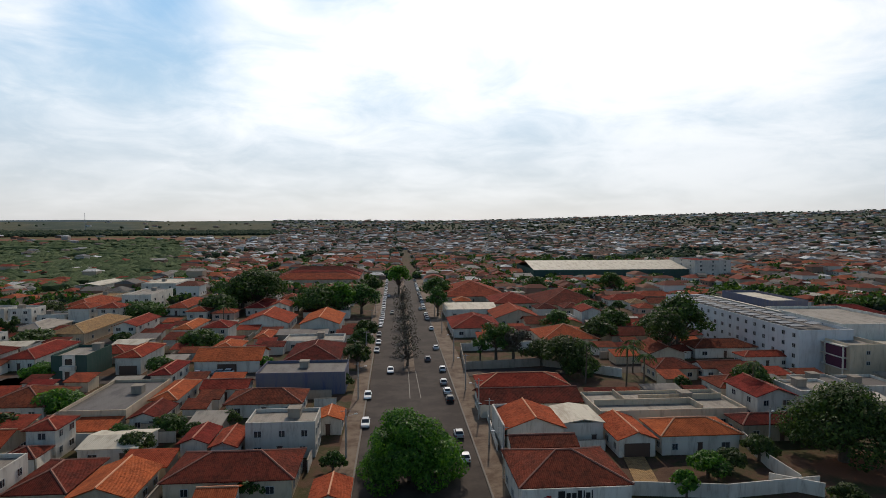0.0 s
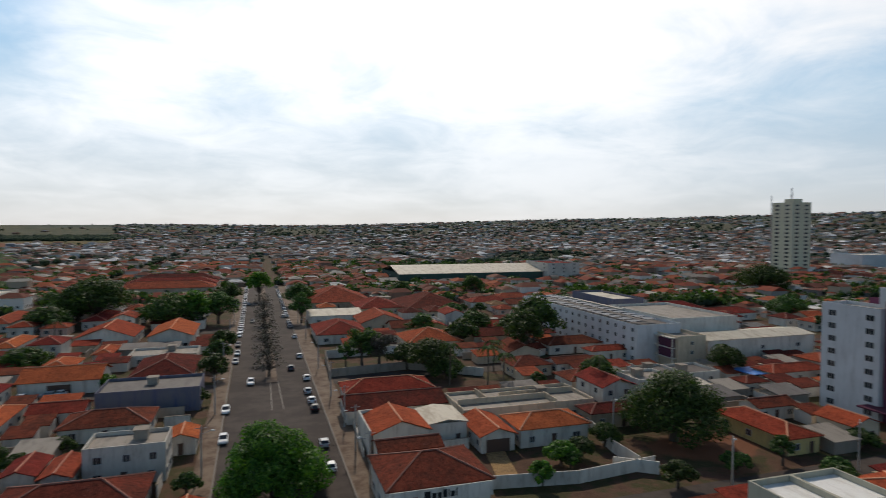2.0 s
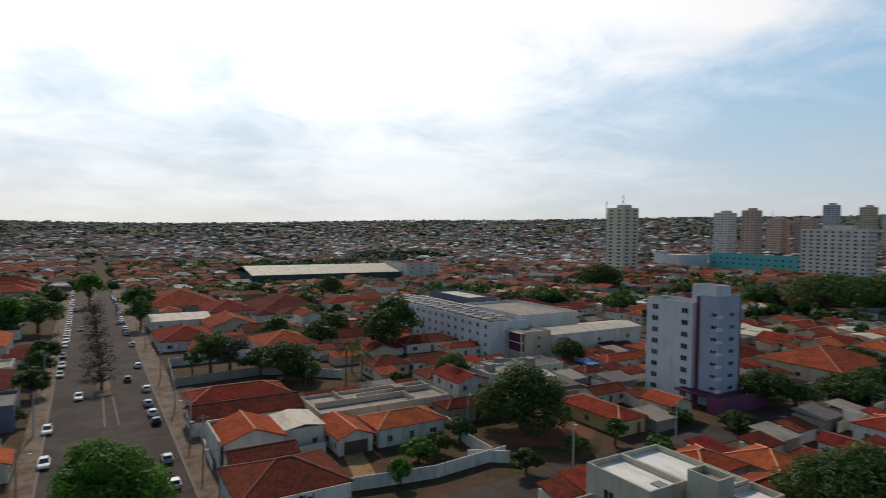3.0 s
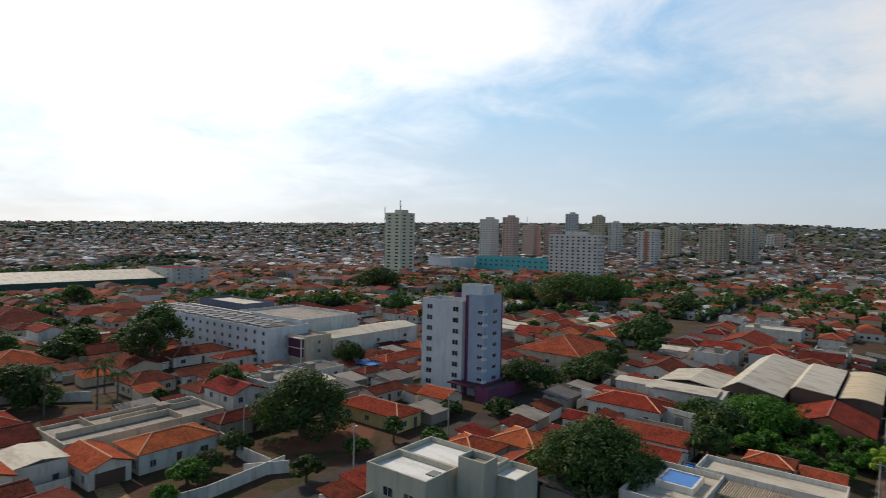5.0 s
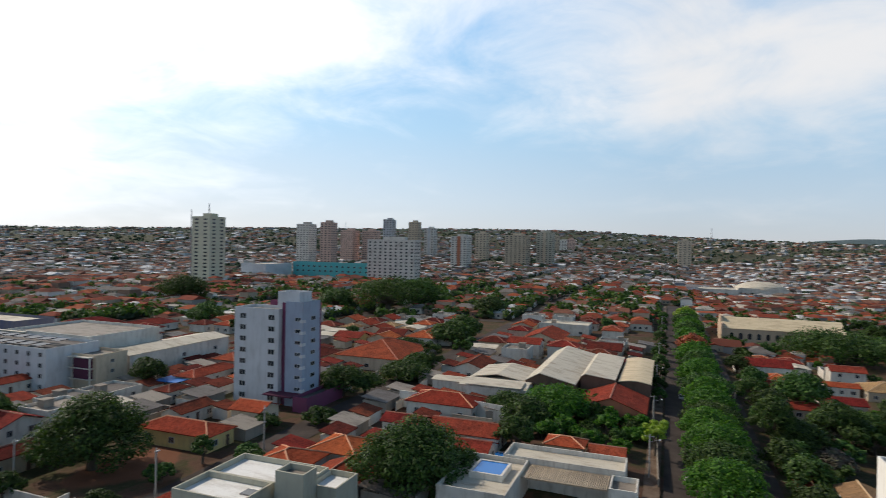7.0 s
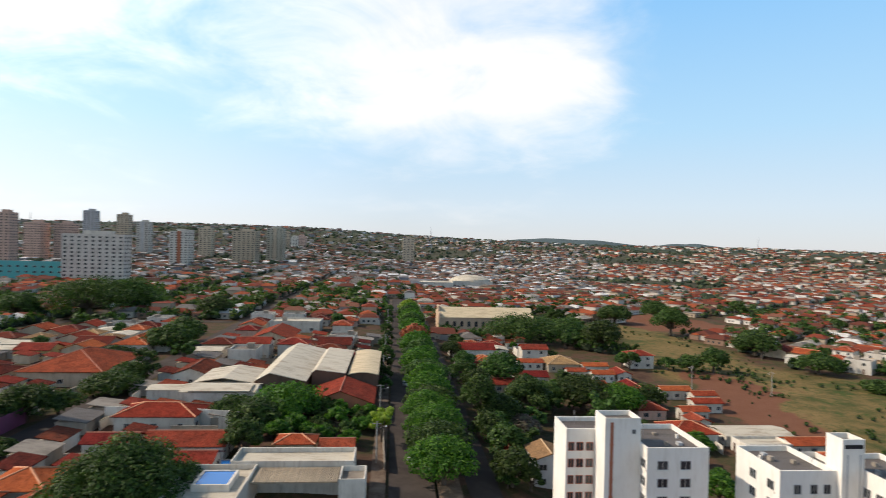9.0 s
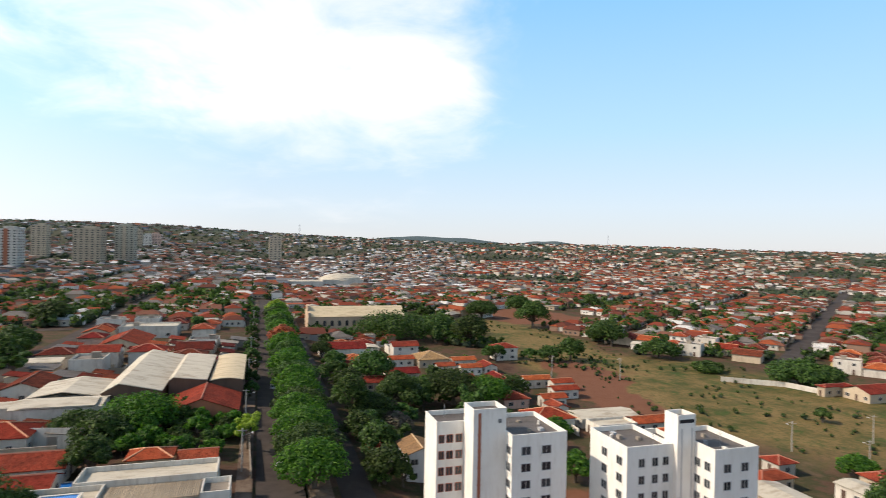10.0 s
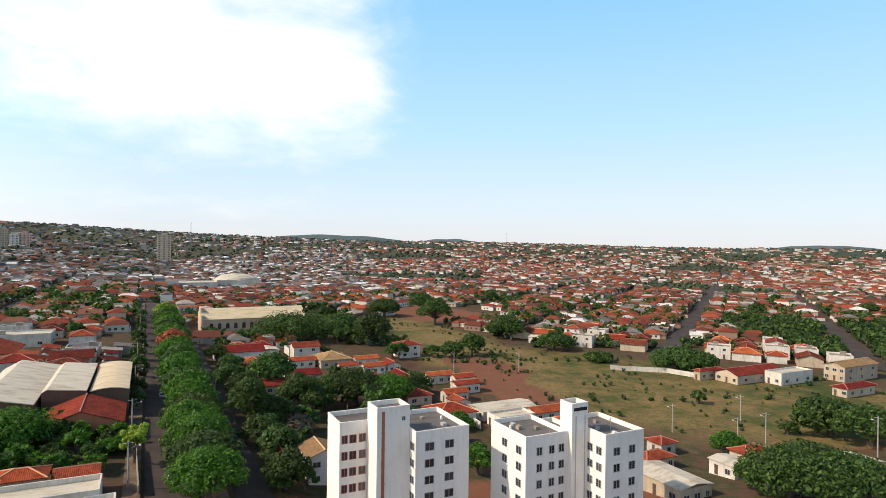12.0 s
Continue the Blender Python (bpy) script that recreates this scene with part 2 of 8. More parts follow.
dm.colour(dm.mix(dm.span(dm.noise(0.12, 6.0, 0.7), 0.38, 0.66), (0.048, 0.037, 0.032), (0.074, 0.058, 0.049))).bump(dm.noise(5.0), 0.2, 0.02)
ASPHALT = dm.m
pm = Mat("pavement_concrete", 0.9, spec=0.2)
pm.colour(pm.mix(pm.span(pm.noise(0.22, 6.0, 0.75), 0.36, 0.66), (0.19, 0.14, 0.10), (0.10, 0.062, 0.042))).bump(pm.noise(4.0), 0.3, 0.03)
PAVE = pm.m
KERB = Mat("kerb_concrete", 0.9).colour((0.19, 0.165, 0.14)).m
PAINT = Mat("road_paint", 0.8).colour((0.22, 0.20, 0.17)).m
lm = Mat("leaves", 0.6, spec=0.25)
lc = lm.ramp(lm.island(), [(0.0, (0.013, 0.032, 0.007)), (0.45, (0.036, 0.080, 0.014)), (0.8, (0.062, 0.122, 0.023)), (1.0, (0.105, 0.165, 0.036))])
lh = lm.n("ShaderNodeHueSaturation")
lm.link(lm.math("MULTIPLY_ADD", lm.random(), 0.6, 0.6), lh.inputs["Value"])
lm.link(lm.math("MULTIPLY_ADD", lm.random(), 0.035, 0.475), lh.inputs["Hue"])
lm.link(lc, lh.inputs["Color"])
lm.colour(lh.outputs[0])


def glow(m, share):
    """Lets light pass through thin leaves."""
    tr, mx = m.n("ShaderNodeBsdfTranslucent"), m.n("ShaderNodeMixShader")
    src = m.b.inputs["Base Color"].links[0].from_socket
    bright = m.n("ShaderNodeMix")
    bright.data_type, bright.blend_type = "RGBA", "MULTIPLY"
    bright.inputs[0].default_value = 1.0
    bright.inputs[7].default_value = (1.5, 1.7, 0.8, 1)
    m.link(src, bright.inputs[6])
    m.link(bright.outputs[2], tr.inputs["Color"])
    mx.inputs[0].default_value = share
    m.link(m.b.outputs[0], mx.inputs[1])
    m.link(tr.outputs[0], mx.inputs[2])
    out = [n for n in m.t.nodes if n.bl_idname == "ShaderNodeOutputMaterial"][0]
    m.link(mx.outputs[0], out.inputs[0])


glow(lm, 0.25)
LEAF = lm.m
bl = Mat("leaves_fresh_green", 0.55, spec=0.25)
bl.colour(bl.ramp(bl.island(), [(0.0, (0.018, 0.060, 0.008)), (0.5, (0.048, 0.135, 0.014)), (1.0, (0.115, 0.235, 0.026))]))
glow(bl, 0.4)
LEAF_BRIGHT = bl.m
ll = Mat("leaves_lime", 0.55, spec=0.25)
ll.colour(ll.ramp(ll.island(), [(0.0, (0.12, 0.20, 0.02)), (1.0, (0.30, 0.38, 0.05))]))
glow(ll, 0.35)
LEAF_LIME = ll.m
fl = Mat("red_blossom", 0.6)
fl.colour(fl.ramp(fl.island(), [(0.0, (0.22, 0.05, 0.02)), (1.0, (0.42, 0.10, 0.03))]))
LEAF_RED = fl.m
dl = Mat("leaves_dry", 0.7)
dl.colour(dl.ramp(dl.island(), [(0.0, (0.060, 0.048, 0.036)), (0.6, (0.115, 0.092, 0.068)), (1.0, (0.085, 0.095, 0.045))]))
LEAF_DRY = dl.m
bk = Mat("bark", 0.95)
bk.colour(bk.mix(bk.noise(3.0, 4.0, 0.7, (1, 1, 0.3)), (0.045, 0.034, 0.026), (0.15, 0.12, 0.09))).bump(bk.noise(8.0, 3.0, 0.6, (1, 1, 0.3)), 0.5, 0.05)
BARK = bk.m
SOLAR = Mat("solar_cells", 0.35, spec=0.25).colour((0.015, 0.018, 0.03)).m
POLE = Mat("pole_concrete", 0.9).colour((0.33, 0.31, 0.28)).m
STEEL = Mat("galvanised_steel", 0.5, 0.6).colour((0.32, 0.32, 0.33)).m
RUBBER = Mat("tyre_rubber", 0.9).colour((0.02, 0.02, 0.02)).m
LAMP = Mat("headlamp_glass", 0.2, spec=0.6).colour((0.6, 0.6, 0.58)).m
REDLAMP = Mat("tail_lamp", 0.3).colour((0.3, 0.015, 0.012)).m
BLUE = Mat("blue_tarpaulin", 0.5).colour((0.03, 0.16, 0.48)).m
wm = Mat("pool_water", 0.08, spec=0.6)
wm.colour((0.02, 0.16, 0.50)).bump(wm.noise(2.0, 3.0), 0.15, 0.03)
WATER = wm.m
CARPAINT = {k: Mat("car_paint_" + k, 0.3, spec=0.5).colour(c).m for k, c in (("white", (0.75, 0.75, 0.74)), ("silver", (0.42, 0.43, 0.44)), ("black", (0.02, 0.02, 0.022)), ("grey", (0.12, 0.12, 0.13)), ("red", (0.32, 0.03, 0.025)))}

# ---- mesh helpers ----


def smooth(a, b, x):
    u = min(1.0, max(0.0, (x - a) / (b - a)))
    return u * u * (3 - 2 * u)


RISE_AZ = [-160, -142, -129, -111, -103, -92, -81, -72, -41, -26, -5, 15, 40]
RISE_EL = [0.2, 0.15, 0.35, 0.5, 0.65, 0.95, 1.45, 1.55, 0.9, 0.6, 0.1, 0.05, 0.05]


def ground(x, y):
    """Height of the land: a plain, a shallow valley to the south-east, hills far off."""
    z = -10.0 * smooth(20, 110, x) * smooth(20, -60, y)
    r = math.hypot(x, y)
    if r > 700:
        el = float(np.interp(math.degrees(math.atan2(-x, y)), RISE_AZ, RISE_EL))
        top = CAM_Z + 3000 * math.tan(radians(el)) - z
        z += top * smooth(800, 3000, r) + 3.0 * math.sin(x / 310.0) * math.sin(y / 270.0 + 1.0) * smooth(800, 1500, r) - (r - 3000) * 0.02 * (r > 3000)
    return z


def solid(name, verts, faces, mats, parent=None, label="", slots=None):
    """One mesh object from plain lists, under a thing or a part."""
    me = bpy.data.meshes.new(name)
    me.from_pydata(verts, [], faces)
    for m in mats if isinstance(mats, (list, tuple)) else [mats]:
        me.materials.append(m)
    if slots is not None:
        me.polygons.foreach_set("material_index", slots)
    me.update()
    return share(name, me, parent, label)


def share(name, me, parent=None, label="", m=None):
    ob = new(name, me)
    if parent is not None:
        ob.parent = parent
    if m is not None:
        ob.matrix_basis = m
    return tagged(ob, label=label) if label else ob


def box(V, F, x0, y0, z0, x1, y1, z1):
    b = len(V)
    V += [(x0, y0, z0), (x1, y0, z0), (x1, y1, z0), (x0, y1, z0), (x0, y0, z1), (x1, y0, z1), (x1, y1, z1), (x0, y1, z1)]
    F += [(b, b + 3, b + 2, b + 1), (b + 4, b + 5, b + 6, b + 7), (b, b + 1, b + 5, b + 4), (b + 1, b + 2, b + 6, b + 5), (b + 2, b + 3, b + 7, b + 6), (b + 3, b, b + 4, b + 7)]


def tub(V, F, x0, y0, x1, y1, low, rim, deck, t):
    """A block whose top is sunk behind a parapet, in one piece."""
    b = len(V)
    for a, c in ((0, low), (0, rim), (t, rim), (t, deck)):
        V += [(x0 + a, y0 + a, c), (x1 - a, y0 + a, c), (x1 - a, y1 - a, c), (x0 + a, y1 - a, c)]
    for k in range(3):
        for i in range(4):
            j = (i + 1) % 4
            F.append((b + 4 * k + i, b + 4 * k + j, b + 4 * k + 4 + j, b + 4 * k + 4 + i))
    F += [(b + 3, b + 2, b + 1, b), (b + 12, b + 13, b + 14, b + 15)]


def beam(V, F, a, b, r0, r1, n=6):
    """A tapered round bar from a to b."""
    a, b = Vector(a), Vector(b)
    d = (b - a).normalized()
    s = d.orthogonal().normalized()
    t = d.cross(s)
    k = len(V)
    for c, r in ((a, r0), (b, r1)):
        for i in range(n):
            w = 2 * math.pi * i / n
            V.append(tuple(c + s * (math.cos(w) * r) + t * (math.sin(w) * r)))
    for i in range(n):
        j = (i + 1) % n
        F.append((k + i, k + j, k + n + j, k + n + i))
    F.append(tuple(range(k + n - 1, k - 1, -1)))
    F.append(tuple(range(k + n, k + 2 * n)))


def thing(name, x, y, z, label, category, group="", kind=""):
    ob = new(name)
    ob.location = (x, y, z)
    return tagged(ob, label, category, group, kind)


# ---- land ----
FIELD = [(170, -170, 75, 55), (120, -205, 70, 50), (215, -150, 60, 35), (330, -150, 90, 30), (250, -135, 40, 25)]
SOIL = [(225, -133, 30, 14), (420, -200, 55, 40), (390, -226, 40, 22), (190, -120, 35, 12), (88, -65, 30, 40), (82, 92, 11, 8)]


def blot(x, y, spots):
    best = 0.0
    for cx, cy, rx, ry in spots:
        d = math.hypot((x - cx) / rx, (y - cy) / ry)
        best = max(best, 1.0 - smooth(0.75, 1.1, d + 0.25 * noise.noise(Vector((x / 22, y / 22, 0)))))
    return best


def build_ground():
    rings = [8.0 * i for i in range(1, 64)]
    while rings[-1] < 4600:
        rings.append(rings[-1] * 1.06)
    n = 360
    V, F, grass, soil, woods = [(0, 0, ground(0, 0))], [], [0.0], [0.0], [0.0]
    for r in rings:
        for i in range(n):
            a = 2 * math.pi * i / n
            x, y = r * math.sin(a), r * math.cos(a)
            V.append((x, y, ground(x, y)))
            wild = smooth(1400, 2600, r) * 0.8
            if x < -150 and r > 420:
                wild = max(wild, 0.85 * smooth(-140, -240, x))
            grass.append(max(blot(x, y, FIELD), wild))
            soil.append(max(blot(x, y, SOIL), 0.8 * (x < -0.3 * y and 1280 < r < 1420)))
            woods.append(smooth(1430, 1480, r) * max(0.65, smooth(-0.1, 0.25, noise.noise(Vector((x / 400, y / 400, 2))))) if x < -0.2 * y else max(0.6 * smooth(650, 1050, r), smooth(1500, 2500, r)))
    for i in range(n):
        F.append((0, 1 + (i + 1) % n, 1 + i))
    for k in range(len(rings) - 1):
        for i in range(n):
            a, b = 1 + k * n, 1 + (k + 1) * n
            j = (i + 1) % n
            F.append((a + i, a + j, b + j, b + i))
    m = Mat("town_ground", 0.95, spec=0.1)
    ag, asl, aw = m.n("ShaderNodeAttribute"), m.n("ShaderNodeAttribute"), m.n("ShaderNodeAttribute")
    ag.attribute_name, asl.attribute_name, aw.attribute_name = "grass", "soil", "woods"
    town = m.ramp(m.noise(0.09, 6.0, 0.7), [(0.30, (0.055, 0.031, 0.021)), (0.46, (0.105, 0.060, 0.040)), (0.56, (0.052, 0.052, 0.022)), (0.74, (0.15, 0.092, 0.062))])
    field = m.ramp(m.noise(0.05, 7.0, 0.68), [(0.32, (0.040, 0.062, 0.018)), (0.42, (0.085, 0.080, 0.027)), (0.50, (0.165, 0.115, 0.046)), (0.62, (0.22, 0.145, 0.062)), (0.76, (0.16, 0.072, 0.036))])
    field = m.mix(m.span(m.noise(0.6, 6.0, 0.78), 0.45, 0.66, 0.0, 0.7), field, (0.05, 0.07, 0.02))
    red = m.mix(m.noise(0.2, 5.0, 0.7), (0.135, 0.054, 0.030), (0.21, 0.098, 0.058))
    field = m.mix(m.span(m.noise(0.14, 6.0, 0.75), 0.52, 0.64, 0.0, 0.75), field, (0.040, 0.078, 0.018))
    c = m.mix(ag.outputs["Fac"], town, field)
    c = m.mix(aw.outputs["Fac"], c, m.ramp(m.noise(0.012, 6.0, 0.75), [(0.35, (0.026, 0.042, 0.030)), (0.55, (0.050, 0.066, 0.046)), (0.72, (0.13, 0.11, 0.075))]))
    edge = m.span(m.math("ADD", asl.outputs["Fac"], m.math("MULTIPLY_ADD", m.noise(0.12, 5.0, 0.7), 0.8, -0.4)), 0.3, 0.6)
    m.colour(m.mix(edge, c, red)).bump(m.noise(1.2, 6.0, 0.7), 0.6, 0.25)
    ob = solid("ground", V, F, m.m)
    for key, values in (("grass", grass), ("soil", soil), ("woods", woods)):
        ob.data.attributes.new(key, "FLOAT", "POINT").data.foreach_set("value", values)
    ob.data.polygons.foreach_set("use_smooth", [True] * len(F))
    tagged(ob, "town ground with dry grass and red soil", "ground", kind="structure")


build_ground()


def strip(name, pts, half, mat, lift, label, category, thick=0.0):
    """A ribbon laid over the land along a line of points."""
    V, F = [], []
    fine = []
    for (xa, ya), (xb, yb) in zip(pts, pts[1:]):
        k = max(1, int(math.hypot(xb - xa, yb - ya) / 8))
        fine += [(xa + (xb - xa) * i / k, ya + (yb - ya) * i / k) for i in range(k)]
    fine.append(pts[-1])
    for i, (x, y) in enumerate(fine):
        xa, ya = fine[max(0, i - 1)]
        xb, yb = fine[min(len(fine) - 1, i + 1)]
        d = Vector((xb - xa, yb - ya)).normalized()
        for s in (-1, 1):
            px, py = x - d.y * half * s, y + d.x * half * s
            V.append((px, py, max(ground(px, py), ground(x, y)) + lift))
        if thick:
            for s in (-1, 1):
                px, py = x - d.y * half * s, y + d.x * half * s
                V.append((px, py, ground(x, y) - 0.3))
    w = 4 if thick else 2
    for i in range(len(fine) - 1):
        a, b = i * w, (i + 1) * w
        F.append((a, a + 1, b + 1, b))
        if thick:
            F.append((a + 1, a + 3, b + 3, b + 1))
            F.append((a, b, b + 2, a + 2))
    return tagged(solid(name, V, F, mat), label, category, kind="structure")


AVE_L, AVE_R = -6.8, 14.6          # kerbs of the avenue, along y
strip("road", [(4.0, 60), (4.5, 300), (6, 440)], 10.8, ASPHALT, 0.06, "worn asphalt avenue with two carriageways", "road")
strip("road", [(6, 440), (-10, 800), (-28, 1500), (-45, 2300)], 3.6, PAVE, 0.4, "distant asphalt street", "road")
for x, lab in ((-8.6, "cracked concrete pavement with bare earth"), (17.2, "cracked concrete pavement with bare earth")):
    strip("pavement", [(x, 60), (x + (0.4 if x > 0 else 0.0), 430)], 1.7 if x < 0 else 2.4, PAVE, 0.22, lab, "pavement", 0.2)
for x in (AVE_L - 0.12, AVE_R + 0.14):
    strip("kerb", [(x, 60), (x, 430)], 0.16, KERB, 0.26, "pale concrete kerb", "kerb", 0.2)
strip("median", [(4.0, 165), (4.6, 420)], 1.5, PAVE, 0.2, "narrow earth median with a kerb", "median", 0.2)
strip("road_marking", [(3.4, 140), (3.6, 166)], 0.09, PAINT, 0.09, "faded white road line", "road marking")
strip("road_marking", [(6.0, 140), (5.6, 166)], 0.09, PAINT, 0.09, "faded white road line", "road marking")
strip("road", [(60, -4.2), (490, -4.0)], 4.2, ASPHALT, 0.12, "narrow asphalt street under a row of trees", "road")
strip("pavement", [(60, 2.0), (480, 2.2)], 1.4, PAVE, 0.3, "worn concrete pavement", "pavement", 0.2)
strip("median", [(60, -11.2), (480, -11.5)], 2.3, PAVE, 0.3, "earth strip planted with trees", "median", 0.2)
strip("road", [(60, -18.2), (480, -18.5)], 3.2, ASPHALT, 0.14, "asphalt carriageway beyond the trees", "road")
for y0 in (74.5, 163, 252, 341, 430):
    strip("road", [(-420, y0), (-9, y0)], 4.0, ASPHALT, 0.1, "asphalt side street", "road")
    strip("road", [(19, y0), (560, y0 + 4)], 4.0, ASPHALT, 0.1, "asphalt side street", "road")
for x0 in (-100, -200, 200, 320, 440):
    strip("road", [(x0, 84 if x0 > 0 else 60), (x0, 560)], 3.8, ASPHALT, 0.1, "asphalt side street", "road")
for s in (0, 1, 2):
    off = s * 88
    strip("road", [(219 - off * 0.80, -236 - off * 0.60), (815 - off * 0.80, -1030 - off * 0.60)], 5.0, ASPHALT, 0.3, "straight asphalt street through low houses", "road")
for a, b in (((-60, 620), (-180, 1800)), ((120, 700), (40, 1700)), ((60, 760), (330, 1500))):
    strip("road", [a, b], 4.0, PAVE, 0.5, "distant dusty street", "road")

# ---- houses ----
WIN = {}


def window_mesh(w, h, red=False):
    key = (round(w, 1), round(h, 1), red)
    if key not in WIN:
        V, F = [], []
        t = 0.08
        xs, zs = (-w / 2 - t, -w / 2, -0.03, 0.03, w / 2, w / 2 + t), (-t, 0, h, h + t)
        V = [(x, y, z) for y in (-0.09, 0.02) for z in zs for x in xs]
        full = {(i, j) for i in range(5) for j in range(3)} - {(1, 1), (3, 1)}
        for i, j in full:
            a = j * 6 + i
            F += [(a, a + 1, a + 7, a + 6), (a + 24, a + 30, a + 31, a + 25)]
            for gone, p, q in (((i, j - 1), a, a + 1), ((i + 1, j), a + 1, a + 7), ((i, j + 1), a + 7, a + 6), ((i - 1, j), a + 6, a)):
                if gone not in full:
                    F.append((q, p, p + 24, q + 24))
        fr = bpy.data.meshes.new("window")
        fr.from_pydata(V, [], F)
        fr.materials.append(FRAME_RED if red else FRAME)
        V, F = [], []
        box(V, F, -w / 2, -0.03, 0, w / 2, 0.015, h)
        gl = bpy.data.meshes.new("pane")
        gl.from_pydata(V, [], F)
        gl.materials.append(GLASS)
        WIN[key] = fr, gl
    return WIN[key]


def window(parent, x, y, z, face, w=1.2, h=1.1, red=False, pane=True):
    fr, gl = window_mesh(w, h, red)
    if not pane:
        key = (round(w, 1), round(h, 1), red, 0)
        if key not in WIN:
            me = fr.copy()
            n = len(me.polygons)
            b = bmesh.new()
            b.from_mesh(fr)
            b.from_mesh(gl)
            b.to_mesh(me)
            b.free()
            me.materials.append(GLASS)
            me.polygons.foreach_set("material_index", [0] * n + [1] * (len(me.polygons) - n))
            WIN[key] = me
        return share("window", WIN[key], parent, "", pose(x, y, z, 0, 0, face))
    ob = share("window", fr, parent, "", pose(x, y, z, 0, 0, face))
    share("pane", gl, ob)
    return ob


FACES = {"s": (0, -1, 0), "e": (1, 0, 90), "n": (0, 1, 180), "w": (-1, 0, 270)}


def roof_shell(kind, hx, hy, h, pitch, over=0.0):
    """Vertices and faces of a pitched roof as a closed shell, ridge along the longer side."""
    t = 0.16
    a, b = hx + over, hy + over
    lon = a >= b
    L, S = (a, b) if lon else (b, a)
    rise = S * pitch
    rl = L - S if kind == "hip" else L
    pts = [(-L, -S, h), (L, -S, h), (L, S, h), (-L, S, h), (-rl, 0, h + rise), (rl, 0, h + rise)]
    V = [(x, y, z) if lon else (-y, x, z) for x, y, z in pts]
    V += [(x, y, z - t) for x, y, z in V]
    if kind == "hip":
        F = [(0, 1, 5, 4), (1, 2, 5), (2, 3, 4, 5), (3, 0, 4), (6, 9, 8, 7)]
        rim = [(0, 1), (1, 2), (2, 3), (3, 0)]
    else:
        F = [(0, 1, 5, 4), (2, 3, 4, 5), (6, 10, 11, 7), (8, 11, 10, 9)]
        rim = [(0, 1), (1, 5), (5, 2), (2, 3), (3, 4), (4, 0)]
    F += [(q, p, p + 6, q + 6) for p, q in rim]
    ridge = [pts[4], pts[5]]
    hips = [(pts[0], pts[4]), (pts[3], pts[4]), (pts[1], pts[5]), (pts[2], pts[5])] if kind == "hip" else []
    turn = (lambda q: q) if lon else (lambda q: (-q[1], q[0], q[2]))
    return V, F, [tuple(map(turn, s)) for s in [tuple(ridge)] + hips], rise


RIDGE = {"orange": (0.62, 0.30, 0.17), "red": (0.42, 0.17, 0.11), "brown": (0.27, 0.12, 0.085), "tan": (0.55, 0.38, 0.22)}
RIDGE = {k: Mat("ridge_tiles_" + k, 0.85).colour(c).m for k, c in RIDGE.items()}
TAKEN = []
NICE = {"orange": "bright orange clay tile", "red": "red clay tile", "brown": "weathered brown clay tile", "tan": "pale tan tile", "white": "pale metal sheet", "cream": "cream metal sheet", "grey": "grey fibre cement", "dark": "dark fibre cement"}


